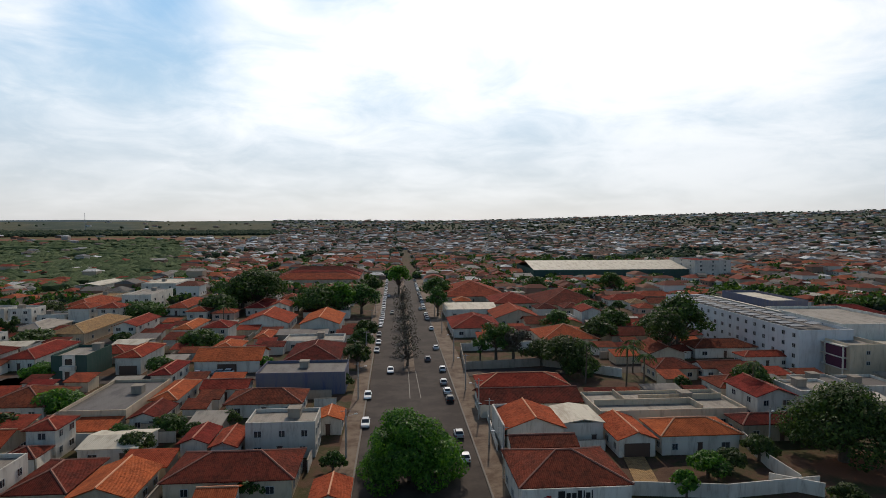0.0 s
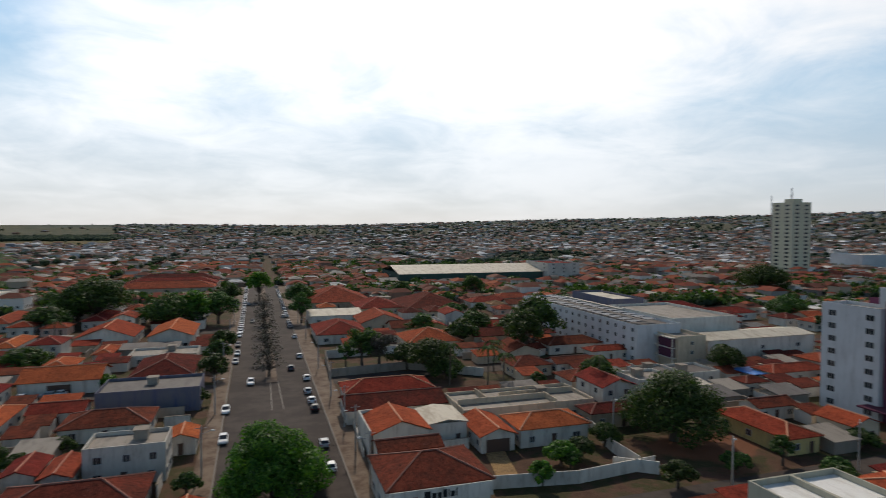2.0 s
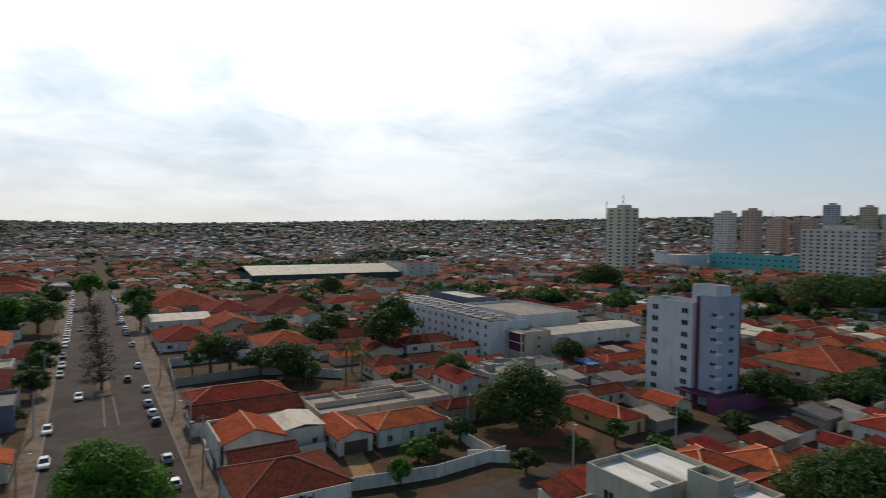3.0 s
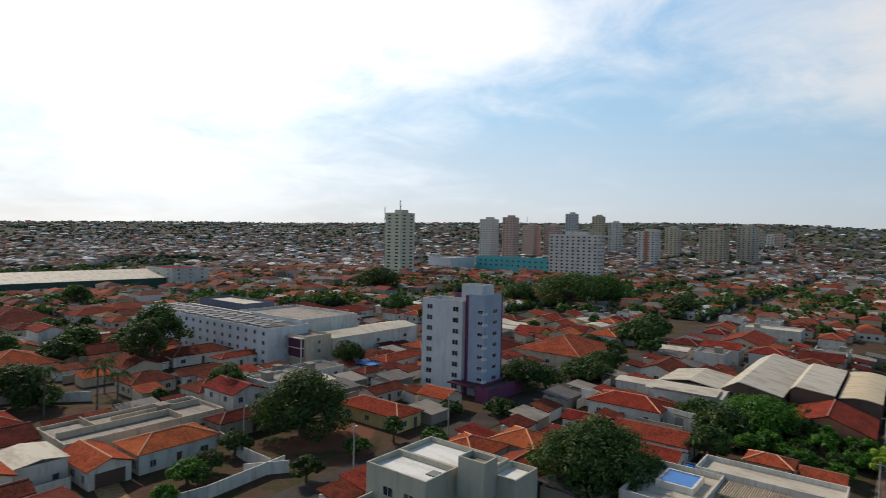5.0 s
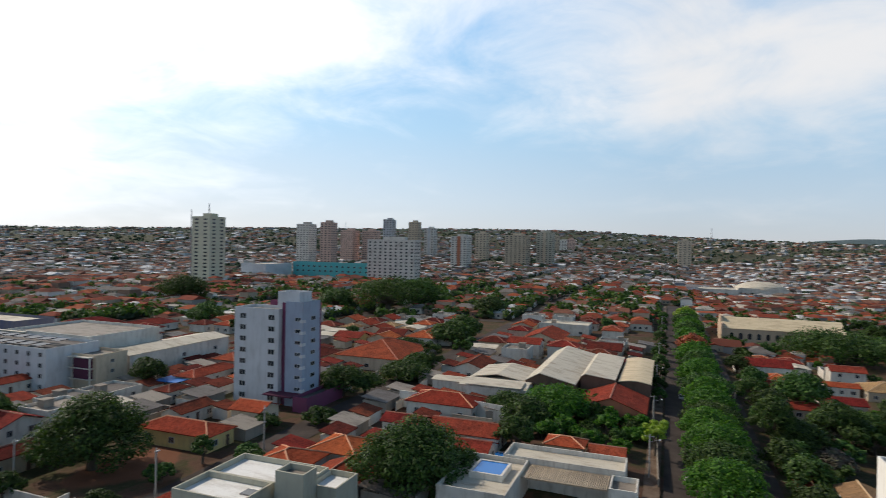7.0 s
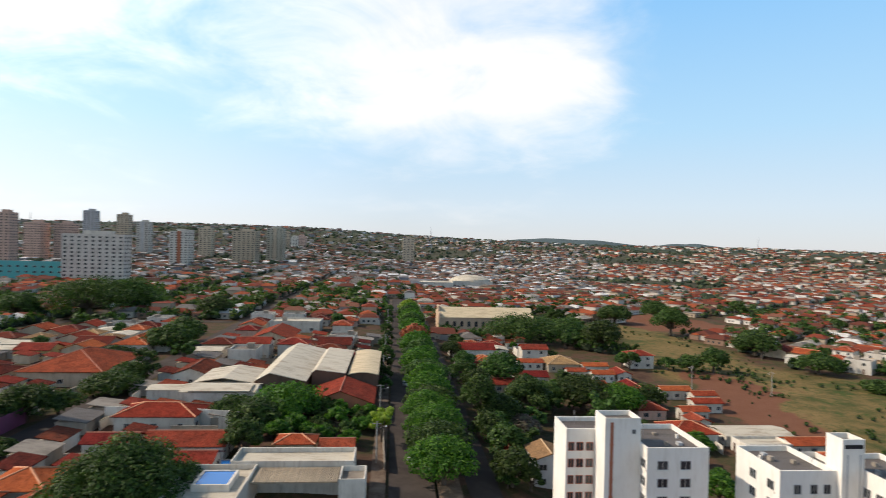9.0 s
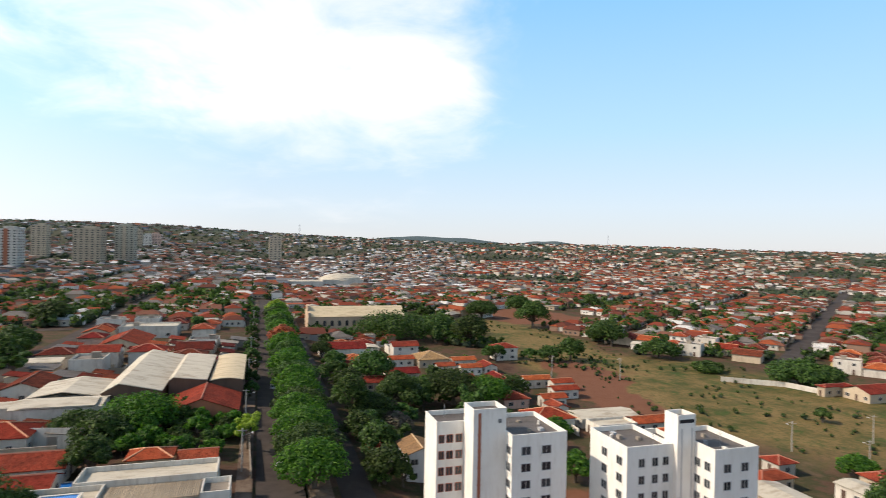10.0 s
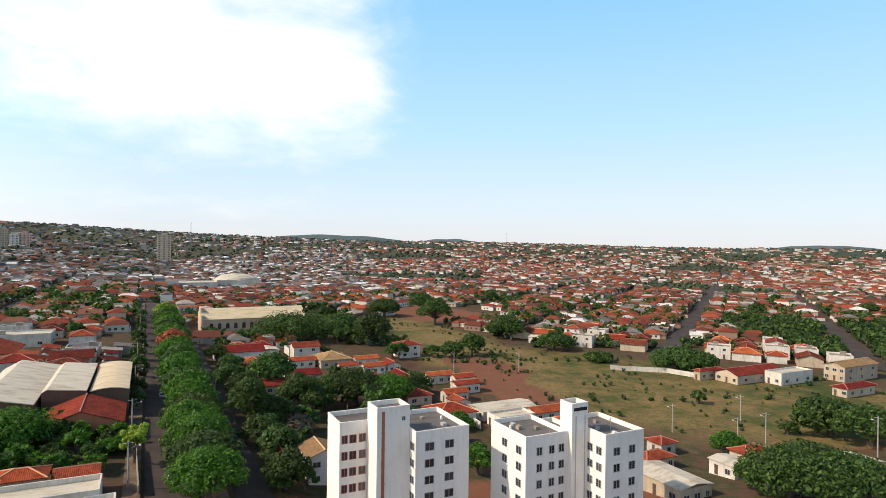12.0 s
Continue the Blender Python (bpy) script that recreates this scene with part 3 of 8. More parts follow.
def house(x0, y0, x1, y1, h, roof="hip", col="red", wall="white", name="house", label="", wins=3, group="", rng=random.Random(5), base=None, lot=True, pane=True, garage=False, parapet=False):
    """A plastered building with tiled or flat roof, windows, a door, and the roof outline x0..x1, y0..y1."""
    cx, cy, hx, hy = (x0 + x1) / 2, (y0 + y1) / 2, (x1 - x0) / 2, (y1 - y0) / 2
    z = base if base is not None else ground(cx, cy)
    if lot:
        TAKEN.append((x0, y0, x1, y1))
    storeys = max(1, round(h / 3.0))
    text = label or "%s%s-walled %s with a %s roof" % ("two-storey " if storeys == 2 else "", wall, name.replace("_", " "), NICE[col])
    top = thing(name, cx, cy, z, text, name.replace("_", " ") if name != "house" else "house", group)
    pitched = roof in ("hip", "gable")
    ins = 0.55 if pitched else 0.0
    wx, wy = max(1.5, hx - ins), max(1.5, hy - ins)
    V, F = [], []
    if roof == "flat":
        tub(V, F, -wx, -wy, wx, wy, -1.2, h + 0.35, h - 0.45, 0.22)
    elif roof == "gable":
        lon = hx >= hy
        rise = (wy if lon else wx) * 0.36 + 0.1
        b = len(V)
        if lon:
            V += [(-wx, -wy, -1.2), (wx, -wy, -1.2), (wx, wy, -1.2), (-wx, wy, -1.2), (-wx, -wy, h - 0.08), (wx, -wy, h - 0.08), (wx, wy, h - 0.08), (-wx, wy, h - 0.08), (-wx, 0, h + rise - 0.12), (wx, 0, h + rise - 0.12)]
            F += [(0, 1, 5, 4), (1, 2, 6, 9, 5), (2, 3, 7, 6), (3, 0, 4, 8, 7)]
        else:
            V += [(-wx, -wy, -1.2), (wx, -wy, -1.2), (wx, wy, -1.2), (-wx, wy, -1.2), (-wx, -wy, h - 0.08), (wx, -wy, h - 0.08), (wx, wy, h - 0.08), (-wx, wy, h - 0.08), (0, -wy, h + rise - 0.12), (0, wy, h + rise - 0.12)]
            F += [(0, 1, 5, 8, 4), (1, 2, 6, 5), (2, 3, 7, 9, 6), (3, 0, 4, 7)]
    else:
        box(V, F, -wx, -wy, -1.2, wx, wy, h - 0.1)
    solid("wall", V, F, WALL[wall], top)
    if pitched:
        V, F, ridges, rise = roof_shell(roof, hx, hy, h + 0.12, 0.36)
        solid("roof", V, F, ROOF[col], top)
        V, F = [], []
        for a, b in ridges:
            if (Vector(a) - Vector(b)).length > 0.5:
                beam(V, F, a, b, 0.16, 0.16, 5)
        solid("ridge", V, F, RIDGE.get(col, FRAME), top, "paler ridge tiles")
    elif roof == "shed":
        V, F = [], []
        a, b = hx + 0.3, hy + 0.3
        rise = min(a, b) * 0.16
        V = [(-a, -b, h), (a, -b, h), (a, b, h), (-a, b, h), (-a, 0, h + rise), (a, 0, h + rise)] if a >= b else [(-a, b, h), (-a, -b, h), (a, -b, h), (a, b, h), (0, b, h + rise), (0, -b, h + rise)]
        V += [(x, y, q - 0.14) for x, y, q in V]
        F = [(0, 1, 5, 4), (2, 3, 4, 5), (6, 10, 11, 7), (8, 11, 10, 9)] + [(q, p, p + 6, q + 6) for p, q in ((0, 1), (1, 5), (5, 2), (2, 3), (3, 4), (4, 0))]
        solid("roof", V, F, ROOF[col], top)
    else:
        V, F = [], []
        box(V, F, -wx + 0.23, -wy + 0.23, h - 0.44, wx - 0.23, wy - 0.23, h - 0.3)
        solid("roof_deck", V, F, ROOF[col], top)
        if min(wx, wy) > 3.5:
            V, F = [], []
            ox, oy = rng.uniform(-0.5, 0.5) * wx, rng.uniform(0.1, 0.6) * wy
            box(V, F, ox - 1.1, oy - 1.1, h - 0.3, ox + 1.1, oy + 1.1, h + 1.3)
            box(V, F, ox - 1.25, oy - 1.25, h + 1.3, ox + 1.25, oy + 1.25, h + 1.45)
            solid("water_tank", V, F, WALL["concrete"], top, "concrete roof water tank")
    # flat dark panel stands in for the shade inside the open garage
    if garage:
        gx, gy = (0.0, -wy - 0.05) if cy > 0 else (0.0, wy + 0.05)
        half = min(2.6, wx * 0.7)
        V, F = [], []
        box(V, F, gx - half, gy - 0.08, 0.0, gx + half, gy + 0.08, 2.5)
        solid("garage_door", V, F, DOOR, top, "dark panel standing for the shaded garage opening")
    if parapet:
        for a, b, c, d in ((-hx - 0.3, -hy, -hx, hy), (-hx - 0.3, hy, hx * 0.4, hy + 0.3)):
            V, F = [], []
            box(V, F, a, b, -1.0, c, d, h + 1.0)
            solid("parapet", V, F, WALL["white"], top, "white parapet wall along the roof")
    # openings on the two sides that face the town's centre
    sides = ["e" if cx < 0 else "w", "s" if cy > 0 else "n"]
    for k, side in enumerate(sides):
        nx, ny, rot = FACES[side]
        half = wy if nx else wx
        count = min(wins, int(2 * half / 2.6)) if not (garage and not nx) else 0
        for s in range(storeys):
            zz = 1.0 + 2.9 * s
            if zz + 1.3 > h:
                continue
            for i in range(count):
                q = -half + 2 * half * (i + 0.5) / count + rng.uniform(-0.25, 0.25)
                px, py = (nx * (wx + 0.01), q) if nx else (q, ny * (wy + 0.01))
                if s == 0 and i == count // 2 and k == 1:
                    V, F = [], []
                    box(V, F, -0.45, -0.06, 0, 0.45, 0.02, 2.1)
                    box(V, F, -0.55, -0.09, 2.1, 0.55, 0.02, 2.2)
                    d = solid("door", V, F, DOOR, top)
                    d.matrix_basis = pose(px, py, 0.05, 0, 0, rot)
                else:
                    window(top, px, py, zz, rot, rng.choice((1.0, 1.2, 1.5)), 1.1, pane=pane)
    return top

# ---- town houses, street by street ----
house(-46.5, 84.8, -36.9, 96.7, 3.2, "gable", "orange", "cream")
house(-56.1, 87.3, -46.8, 100.3, 3.2, "hip", "brown", "cream")
house(-60.6, 83.0, -56.4, 94.9, 6.2, "flat", "grey", "white")
house(-65.0, 107.5, -59.0, 115.4, 5.6, "hip", "red", "white")
house(-65.1, 101.4, -59.1, 107.2, 3.0, "hip", "brown", "white")
house(-66.6, 122.1, -53.7, 145.9, 4.2, "flat", "dark", "cream")
house(-87.3, 129.5, -73.3, 144.7, 3.2, "hip", "brown", "white")
house(-53.4, 131.5, -47.0, 147.8, 3.4, "hip", "orange", "white")
house(-53.4, 121.0, -46.6, 131.2, 2.8, "gable", "brown", "white")
house(-26.5, 106.1, -14.3, 114.1, 6.2, "flat", "grey", "white")
house(-16.2, 116.6, -10.2, 124.1, 3.0, "gable", "orange", "white")
house(-37.8, 104.3, -32.2, 113.1, 3.6, "gable", "red", "white")
house(-31.9, 102.2, -26.8, 111.8, 3.6, "gable", "red", "white")
house(-35.2, 89.5, -15.2, 101.9, 3.2, "hip", "brown", "cream")
house(-28.6, 83.6, -22.6, 89.2, 2.8, "gable", "orange", "white")
house(-12.4, 82.0, -6.4, 89.8, 3.0, "gable", "orange", "white")
house(-33.6, 145.2, -12.3, 158.2, 5.2, "flat", "dark", "blue", wins=0)
house(-45.6, 140.8, -34.4, 148.6, 3.0, "gable", "red", "white")
house(-36.8, 128.5, -19.9, 139.4, 3.0, "hip", "brown", "white")
house(-56.2, 167.9, -37.3, 181.6, 3.4, "gable", "orange", "white", garage=True)
house(-56.6, 182.5, -47.7, 197.1, 3.2, "hip", "orange", "white")
house(-31.4, 167.4, -15.5, 190.9, 3.2, "hip", "brown", "cream")
house(-59.6, 229.3, -40.3, 251.2, 3.4, "gable", "orange", "white")
house(-35.2, 219.1, -20.2, 244.9, 4.6, "gable", "orange", "white")
house(-79.8, 218.9, -72.5, 240.1, 3.4, "hip", "orange", "white")
house(-77.2, 168.1, -69.4, 185.9, 4.8, "hip", "orange", "white", garage=True)
front = house(-91.2, 164.5, -82.0, 178.5, 6.2, "flat", "grey", "green", label="two-storey dark green house with a white balcony bay", wins=0)
for name, x0, z0, x1, z1, mat, text in (("bay", -1.6, 0.0, 1.6, 6.7, WALL["white"], "white plastered bay"), ("balcony", -1.9, 2.7, 1.9, 3.7, WALL["white"], "white balcony front"), ("window", -0.9, 4.0, 0.9, 5.6, GLASS, "dark glazed balcony door"), ("door", -1.0, 0.1, 0.2, 2.2, DOOR, "dark front door")):
    V, F = [], []
    out = {"bay": 0.25, "balcony": 1.2}.get(name, 0.31)
    box(V, F, x0, -7.0 - out, z0, x1, -6.98 if name in ("bay", "balcony") else -7.2, z1)
    solid(name, V, F, mat, front, text)
house(-110.5, 174.6, -100.9, 199.0, 3.4, "hip", "red", "white")
house(-137.1, 221.2, -125.3, 242.5, 3.2, "hip", "grey", "cream")
house(-118.9, 212.0, -106.2, 249.1, 3.6, "hip", "tan", "cream")
house(-98.9, 214.9, -90.1, 236.9, 5.4, "gable", "red", "white")
house(-62.5, 154.4, -56.5, 169.5, 3.2, "hip", "red", "white")
house(-151.3, 276.4, -134.5, 309.7, 3.4, "hip", "red", "cream")
house(-103.1, 274.0, -92.5, 304.9, 3.4, "hip", "red", "white")
house(-67.1, 270.0, -57.5, 297.4, 3.6, "hip", "red", "white")
house(-130.1, 294.4, -116.6, 322.7, 7.0, "flat", "grey", "white", "school_building")
house(-144.9, 352.6, -125.7, 385.3, 6.5, "flat", "white", "white", "school_building")
for y0, y1, h0 in ((374, 393, 6.2), (395, 414, 6.6), (417, 438, 6.8)):
    house(-76, y0, -22.5, y1, h0, "hip", "brown" if y0 > 400 else "red", "cream", "school_building", "long low school wing under a weathered red tile roof", group="school wings")
house(-168.1, 276.8, -161.1, 295.6, 3.2, "hip", "red", "white")
house(-187.9, 365.3, -173.9, 399.0, 4.5, "shed", "white", "white", "warehouse")
house(-156.2, 310.0, -142.3, 332.5, 4.0, "flat", "tan", "cream")
house(-47.6, 201.9, -41.6, 215.9, 3.0, "hip", "orange", "white")
house(-36.5, 195.4, -17.2, 207.5, 3.0, "flat", "grey", "white")
house(16.9, 79.5, 33.3, 93.5, 5.2, "hip", "brown", "white", "shop_building")
house(18.7, 93.9, 30.1, 100.0, 5.2, "gable", "brown", "white")
house(19.5, 104.2, 31.0, 116.3, 4.6, "gable", "orange", "white", parapet=True)
house(31.3, 107.3, 38.8, 117.4, 4.6, "shed", "white", "white")
house(19.1, 135.0, 40.8, 145.6, 3.8, "hip", "orange", "white")
house(17.6, 123.8, 40.4, 134.7, 3.2, "gable", "brown", "white")
house(20.4, 213.3, 39.4, 238.4, 3.4, "hip", "red", "white")
house(39.7, 234.6, 58.9, 256.0, 3.4, "gable", "red", "cream")
house(22.1, 256.6, 44.2, 276.7, 4.0, "shed", "white", "white")
house(23.0, 304.9, 58.3, 345.7, 3.4, "hip", "red", "cream")
house(46.1, 278.5, 68.2, 304.6, 3.2, "hip", "red", "cream")
house(68.5, 273.2, 99.3, 310.5, 3.2, "hip", "brown", "cream")
house(48.0, 190.3, 67.3, 209.5, 3.4, "hip", "orange", "cream")
house(99.6, 421.3, 215.3, 481.9, 7.5, "shed", "white", "green", "warehouse")
house(215.6, 413.3, 242.9, 453.2, 14.0, "flat", "red", "white", "apartment_building")
court = house(40.7, 114.2, 71.1, 127.8, 4.0, "flat", "grey", "cream", "workshop", "cream flat-roofed workshop with parapet walls across its roof")
for a, b, c, d in ((-14.6, -1.2, 6.0, -0.95), (-4.0, 1.6, 14.6, 1.85), (6.0, -6.4, 6.25, 1.6), (-8.0, -0.95, -7.75, 6.4)):
    V, F = [], []
    V += [(x, y, z) for z in (3.6, 4.9) for x, y in ((a, b), (c, b), (c, d), (a, d))]
    F += [(0, 1, 5, 4), (1, 2, 6, 5), (2, 3, 7, 6), (3, 0, 4, 7), (4, 5, 6, 7)]
    solid("parapet", V, F, WALL["cream"], court, "stained cream parapet wall")
house(39.1, 101.1, 46.9, 113.9, 3.2, "gable", "orange", "white", garage=True)
house(47.2, 101.4, 62.8, 111.0, 3.6, "hip", "orange", "white")
house(65.6, 106.5, 81.9, 113.0, 3.4, "hip", "brown", "cream")
house(68.0, 150.2, 80.5, 160.5, 3.2, "hip", "brown", "cream")
house(80.8, 149.7, 93.4, 157.0, 3.2, "gable", "brown", "white")
house(91.4, 174.4, 112.1, 184.7, 3.2, "hip", "brown", "white")
house(99.2, 161.1, 114.2, 167.4, 3.4, "hip", "red", "white")
house(92.4, 83.4, 101.2, 102.4, 3.2, "hip", "orange", "yellow")
house(103.1, 100.5, 114.4, 107.2, 3.0, "gable", "brown", "white")
house(109.5, 84.3, 117.7, 93.2, 3.6, "gable", "orange", "cream")
house(130.3, 122.6, 150.2, 130.5, 3.4, "hip", "red", "white")
house(116.2, 117.3, 124.0, 123.3, 3.2, "hip", "brown", "white")
house(82.0, 56.5, 93.8, 67.0, 3.8, "hip", "orange", "white")
house(94.2, 51.6, 104.2, 62.0, 3.6, "hip", "orange", "white")
house(80.6, 45.5, 92.0, 55.6, 3.2, "gable", "red", "white")
house(175.2, 81.1, 203.7, 105.1, 4.2, "hip", "red", "cream")
house(155.0, 108.4, 186.5, 124.8, 3.4, "hip", "brown", "cream")
house(133.4, 42.2, 143.9, 60.1, 3.6, "hip", "orange", "white")
house(225.2, 89.1, 262.4, 102.0, 3.6, "hip", "orange", "white")
house(116.9, 48.2, 123.6, 58.5, 3.2, "gable", "red", "white")
house(115.9, 31.1, 125.2, 47.1, 3.0, "gable", "red", "white")
house(131.7, 148.1, 174.0, 162.1, 7.5, "shed", "white", "white", "warehouse")
house(105.5, 286.4, 128.2, 299.0, 3.2, "hip", "red", "white")
house(125.0, 299.3, 147.2, 311.4, 3.2, "hip", "red", "white")
house(83.1, 213.2, 100.5, 224.4, 3.2, "hip", "red", "white")
house(183.9, 216.2, 220.1, 228.7, 3.2, "hip", "red", "white")
house(178.9, 236.4, 207.3, 251.3, 3.4, "hip", "red", "white")
house(151.7, 35.3, 159.3, 50.0, 5.0, "shed", "white", "white", "warehouse")
house(154.1, 50.6, 160.1, 60.8, 4.6, "shed", "white", "white", "warehouse")
house(176.1, 52.5, 191.3, 63.0, 3.6, "gable", "brown", "white")
house(285.6, 34.4, 299.6, 57.7, 5.0, "flat", "white", "white")
house(245.9, 40.8, 273.0, 57.8, 3.0, "gable", "red", "cream")
house(104.8, 30.5, 113.6, 39.7, 3.0, "gable", "red", "white")
house(114.1, 14.0, 120.1, 22.0, 4.0, "hip", "orange", "cream")
house(114.6, 6.6, 120.6, 13.7, 3.4, "gable", "red", "cream")
house(260.5, -45.8, 273.2, -24.7, 4.6, "gable", "red", "white")
house(251.5, -65.4, 258.1, -53.8, 3.2, "gable", "orange", "white")
house(247.0, -80.0, 261.7, -65.7, 3.4, "hip", "tan", "cream")
house(233.6, -78.5, 239.6, -70.2, 3.2, "gable", "red", "white")
house(244.4, -91.5, 250.7, -80.3, 3.2, "gable", "orange", "white")
house(228.4, -88.5, 234.8, -78.8, 3.2, "gable", "orange", "white")
house(210.2, -78.4, 216.2, -68.6, 3.2, "gable", "red", "white")
house(228.5, -95.3, 238.9, -88.8, 3.2, "gable", "red", "white")
house(202.4, -106.3, 208.4, -94.9, 3.2, "gable", "orange", "white")
house(195.6, -112.0, 201.6, -103.0, 3.2, "gable", "orange", "white")
house(185.3, -108.3, 191.3, -97.9, 3.2, "gable", "orange", "white")
house(175.6, -98.3, 181.6, -89.1, 3.2, "gable", "orange", "white")
house(164.3, -92.9, 171.9, -86.9, 3.2, "gable", "red", "white")
house(202.5, -44.2, 210.9, -30.0, 3.0, "gable", "red", "cream")
house(222.9, -60.3, 232.0, -46.3, 3.0, "gable", "red", "white")
house(144.7, -103.0, 151.6, -90.5, 3.2, "flat", "white", "white")
house(153.9, -109.6, 163.2, -90.6, 2.8, "shed", "white", "white")
house(145.4, -115.9, 152.3, -103.3, 2.8, "gable", "orange", "white")
house(84.1, -103.7, 97.9, -94.9, 3.4, "shed", "white", "cream")
house(88.6, -122.6, 95.4, -116.6, 3.2, "shed", "white", "white")
house(92.8, -136.3, 98.8, -126.6, 3.2, "hip", "red", "cream")
house(73.6, -145.2, 80.3, -139.2, 3.2, "shed", "white", "white")
house(101.4, -113.2, 107.4, -103.4, 3.0, "hip", "red", "cream")
house(108.8, -121.8, 114.8, -115.8, 3.0, "hip", "red", "white")
house(125.0, -241.6, 131.3, -223.2, 3.2, "hip", "red", "cream")
house(140.4, -272.7, 149.7, -248.7, 6.0, "gable", "tan", "cream")
house(147.7, -239.6, 154.7, -220.1, 4.5, "flat", "white", "white")
house(166.5, -211.6, 170.5, -197.6, 3.6, "hip", "red", "cream")
house(155.0, -233.9, 166.2, -204.8, 3.4, "gable", "red", "cream")
house(119.9, -37.0, 129.6, -29.5, 6.0, "gable", "tan", "paleblue")
house(126.0, -29.2, 133.4, -23.2, 3.4, "gable", "orange", "white")

# ---- larger buildings ----


def slab(V, F, x0, y0, x1, y1, h, low=-1.5):
    """Walls, sunk roof deck and parapet of a flat-roofed wing."""
    tub(V, F, x0, y0, x1, y1, low, h + 0.3, h - 0.7, 0.25)


def wing(top, x0, y0, x1, y1, h, wall, deck="dark", low=-1.5, label=""):
    V, F = [], []
    slab(V, F, x0, y0, x1, y1, h, low)
    w = solid("wall", V, F, WALL[wall], top, label)
    V, F = [], []
    box(V, F, x0 + 0.26, y0 + 0.26, h - 0.69, x1 - 0.26, y1 - 0.26, h - 0.55)
    solid("roof_deck", V, F, ROOF[deck], top)
    return w


def columns(top, side, plane, us, zs, w=1.3, h=1.2, red=False):
    """Windows in a grid on one side: us along it, zs their sill heights."""
    nx, ny, rot = FACES[side]
    for u in us:
        for z in zs:
            window(top, *((plane, u) if nx else (u, plane)), z, rot, w, h, red)


def bar(top, name, x0, y0, z0, x1, y1, z1, mat, label=""):
    V, F = [], []
    box(V, F, x0, y0, z0, x1, y1, z1)
    return solid(name, V, F, mat, top, label)


def sills(top, side, plane, us, zs, w):
    """A pale moulded sill below each window."""
    nx, ny, rot = FACES[side]
    for u in us:
        for z in zs:
            V, F = [], []
            box(V, F, -w / 2 - 0.25, -0.16, -0.34, w / 2 + 0.25, 0.0, -0.10)
            me = SILL.get(w)
            if me is None:
                ob = solid("window_sill", V, F, WALL["apt"], top)
                SILL[w] = ob.data
            else:
                ob = share("window_sill", me, top)
            ob.matrix_basis = pose(*((plane, u) if nx else (u, plane)), z, 0, 0, rot)


SILL = {}


def roof_clutter(top, x0, y0, x1, y1, z, seed):
    """Vent pipes, a hatch and an aerial left on a flat roof."""
    rs = random.Random(seed)
    for k in range(4):
        x, y, q = rs.uniform(x0, x1), rs.uniform(y0, y1), rs.uniform(0.2, 0.55)
        bar(top, "roof_vent", x - q, y - q * 0.7, z - 0.6, x + q, y + q * 0.7, z - 0.6 + rs.uniform(0.35, 0.8), WALL[("concrete", "apt", "grey", "concrete")[k]], "small roof vent box")
    V, F = [], []
    x, y = rs.uniform(x0, x1), rs.uniform(y0, y1)
    beam(V, F, (x, y, z - 0.6), (x, y, z + 2.0), 0.04, 0.03, 5)
    for k in range(3):
        beam(V, F, (x - 0.5, y, z + 1.2 + 0.3 * k), (x + 0.5, y, z + 1.2 + 0.3 * k), 0.02, 0.02, 4)
    solid("aerial", V, F, STEEL, top, "thin steel television aerial")


def apartment_one():
    """White walk-up block: two wings, stair tower with a terracotta stripe."""
    g = -8.0
    top = thing("apartment_building", 92.0, -41.0, g, "white apartment block with a terracotta-striped stair tower", "apartment building", "twin apartment blocks")
    h = 18.4
    wing(top, 0, -10.3, 13, 0, h, "apt")
    wing(top, 7.5, 0, 15, 11.0, h + 0.8, "apt")
    wing(top, 2.6, 0.02, 7.48, 6.0, h + 4.0, "apt", "dark")
    TAKEN.append((90, -52, 108, -28))
    zs = [1.0 + 2.85 * i for i in range(6)]
    columns(top, "w", -0.01, (-2.6, -6.4), zs, 1.6, 1.3)
    columns(top, "n", 0.01, (1.3,), zs, 1.5, 1.3)
    columns(top, "w", 7.49, (8.6, 6.9), [z + 0.6 for z in zs], 1.1, 1.3, True)
    columns(top, "w", 7.49, (10.1,), [z + 0.6 for z in zs], 0.9, 1.3, True)
    bar(top, "stripe", 2.56, 4.6, -1, 2.6, 5.15, h + 3.6, WALL["brick"], "terracotta painted stripe")
    for i in range(7):
        bar(top, "band", 2.54, 4.5, 1.2 + 2.85 * i, 2.6, 5.25, 1.36 + 2.85 * i, FRAME_RED)
    columns(top, "w", 2.58, (1.2,), (h + 1.8,), 0.5, 0.6)
    sills(top, "w", -0.01, (-2.6, -6.4), zs, 1.6)
    sills(top, "n", 0.01, (1.3,), zs, 1.6)
    roof_clutter(top, 1.5, -9, 11, -1.5, h, 3)
    roof_clutter(top, 8.5, 1.5, 14, 9.5, h + 0.8, 4)
    return top


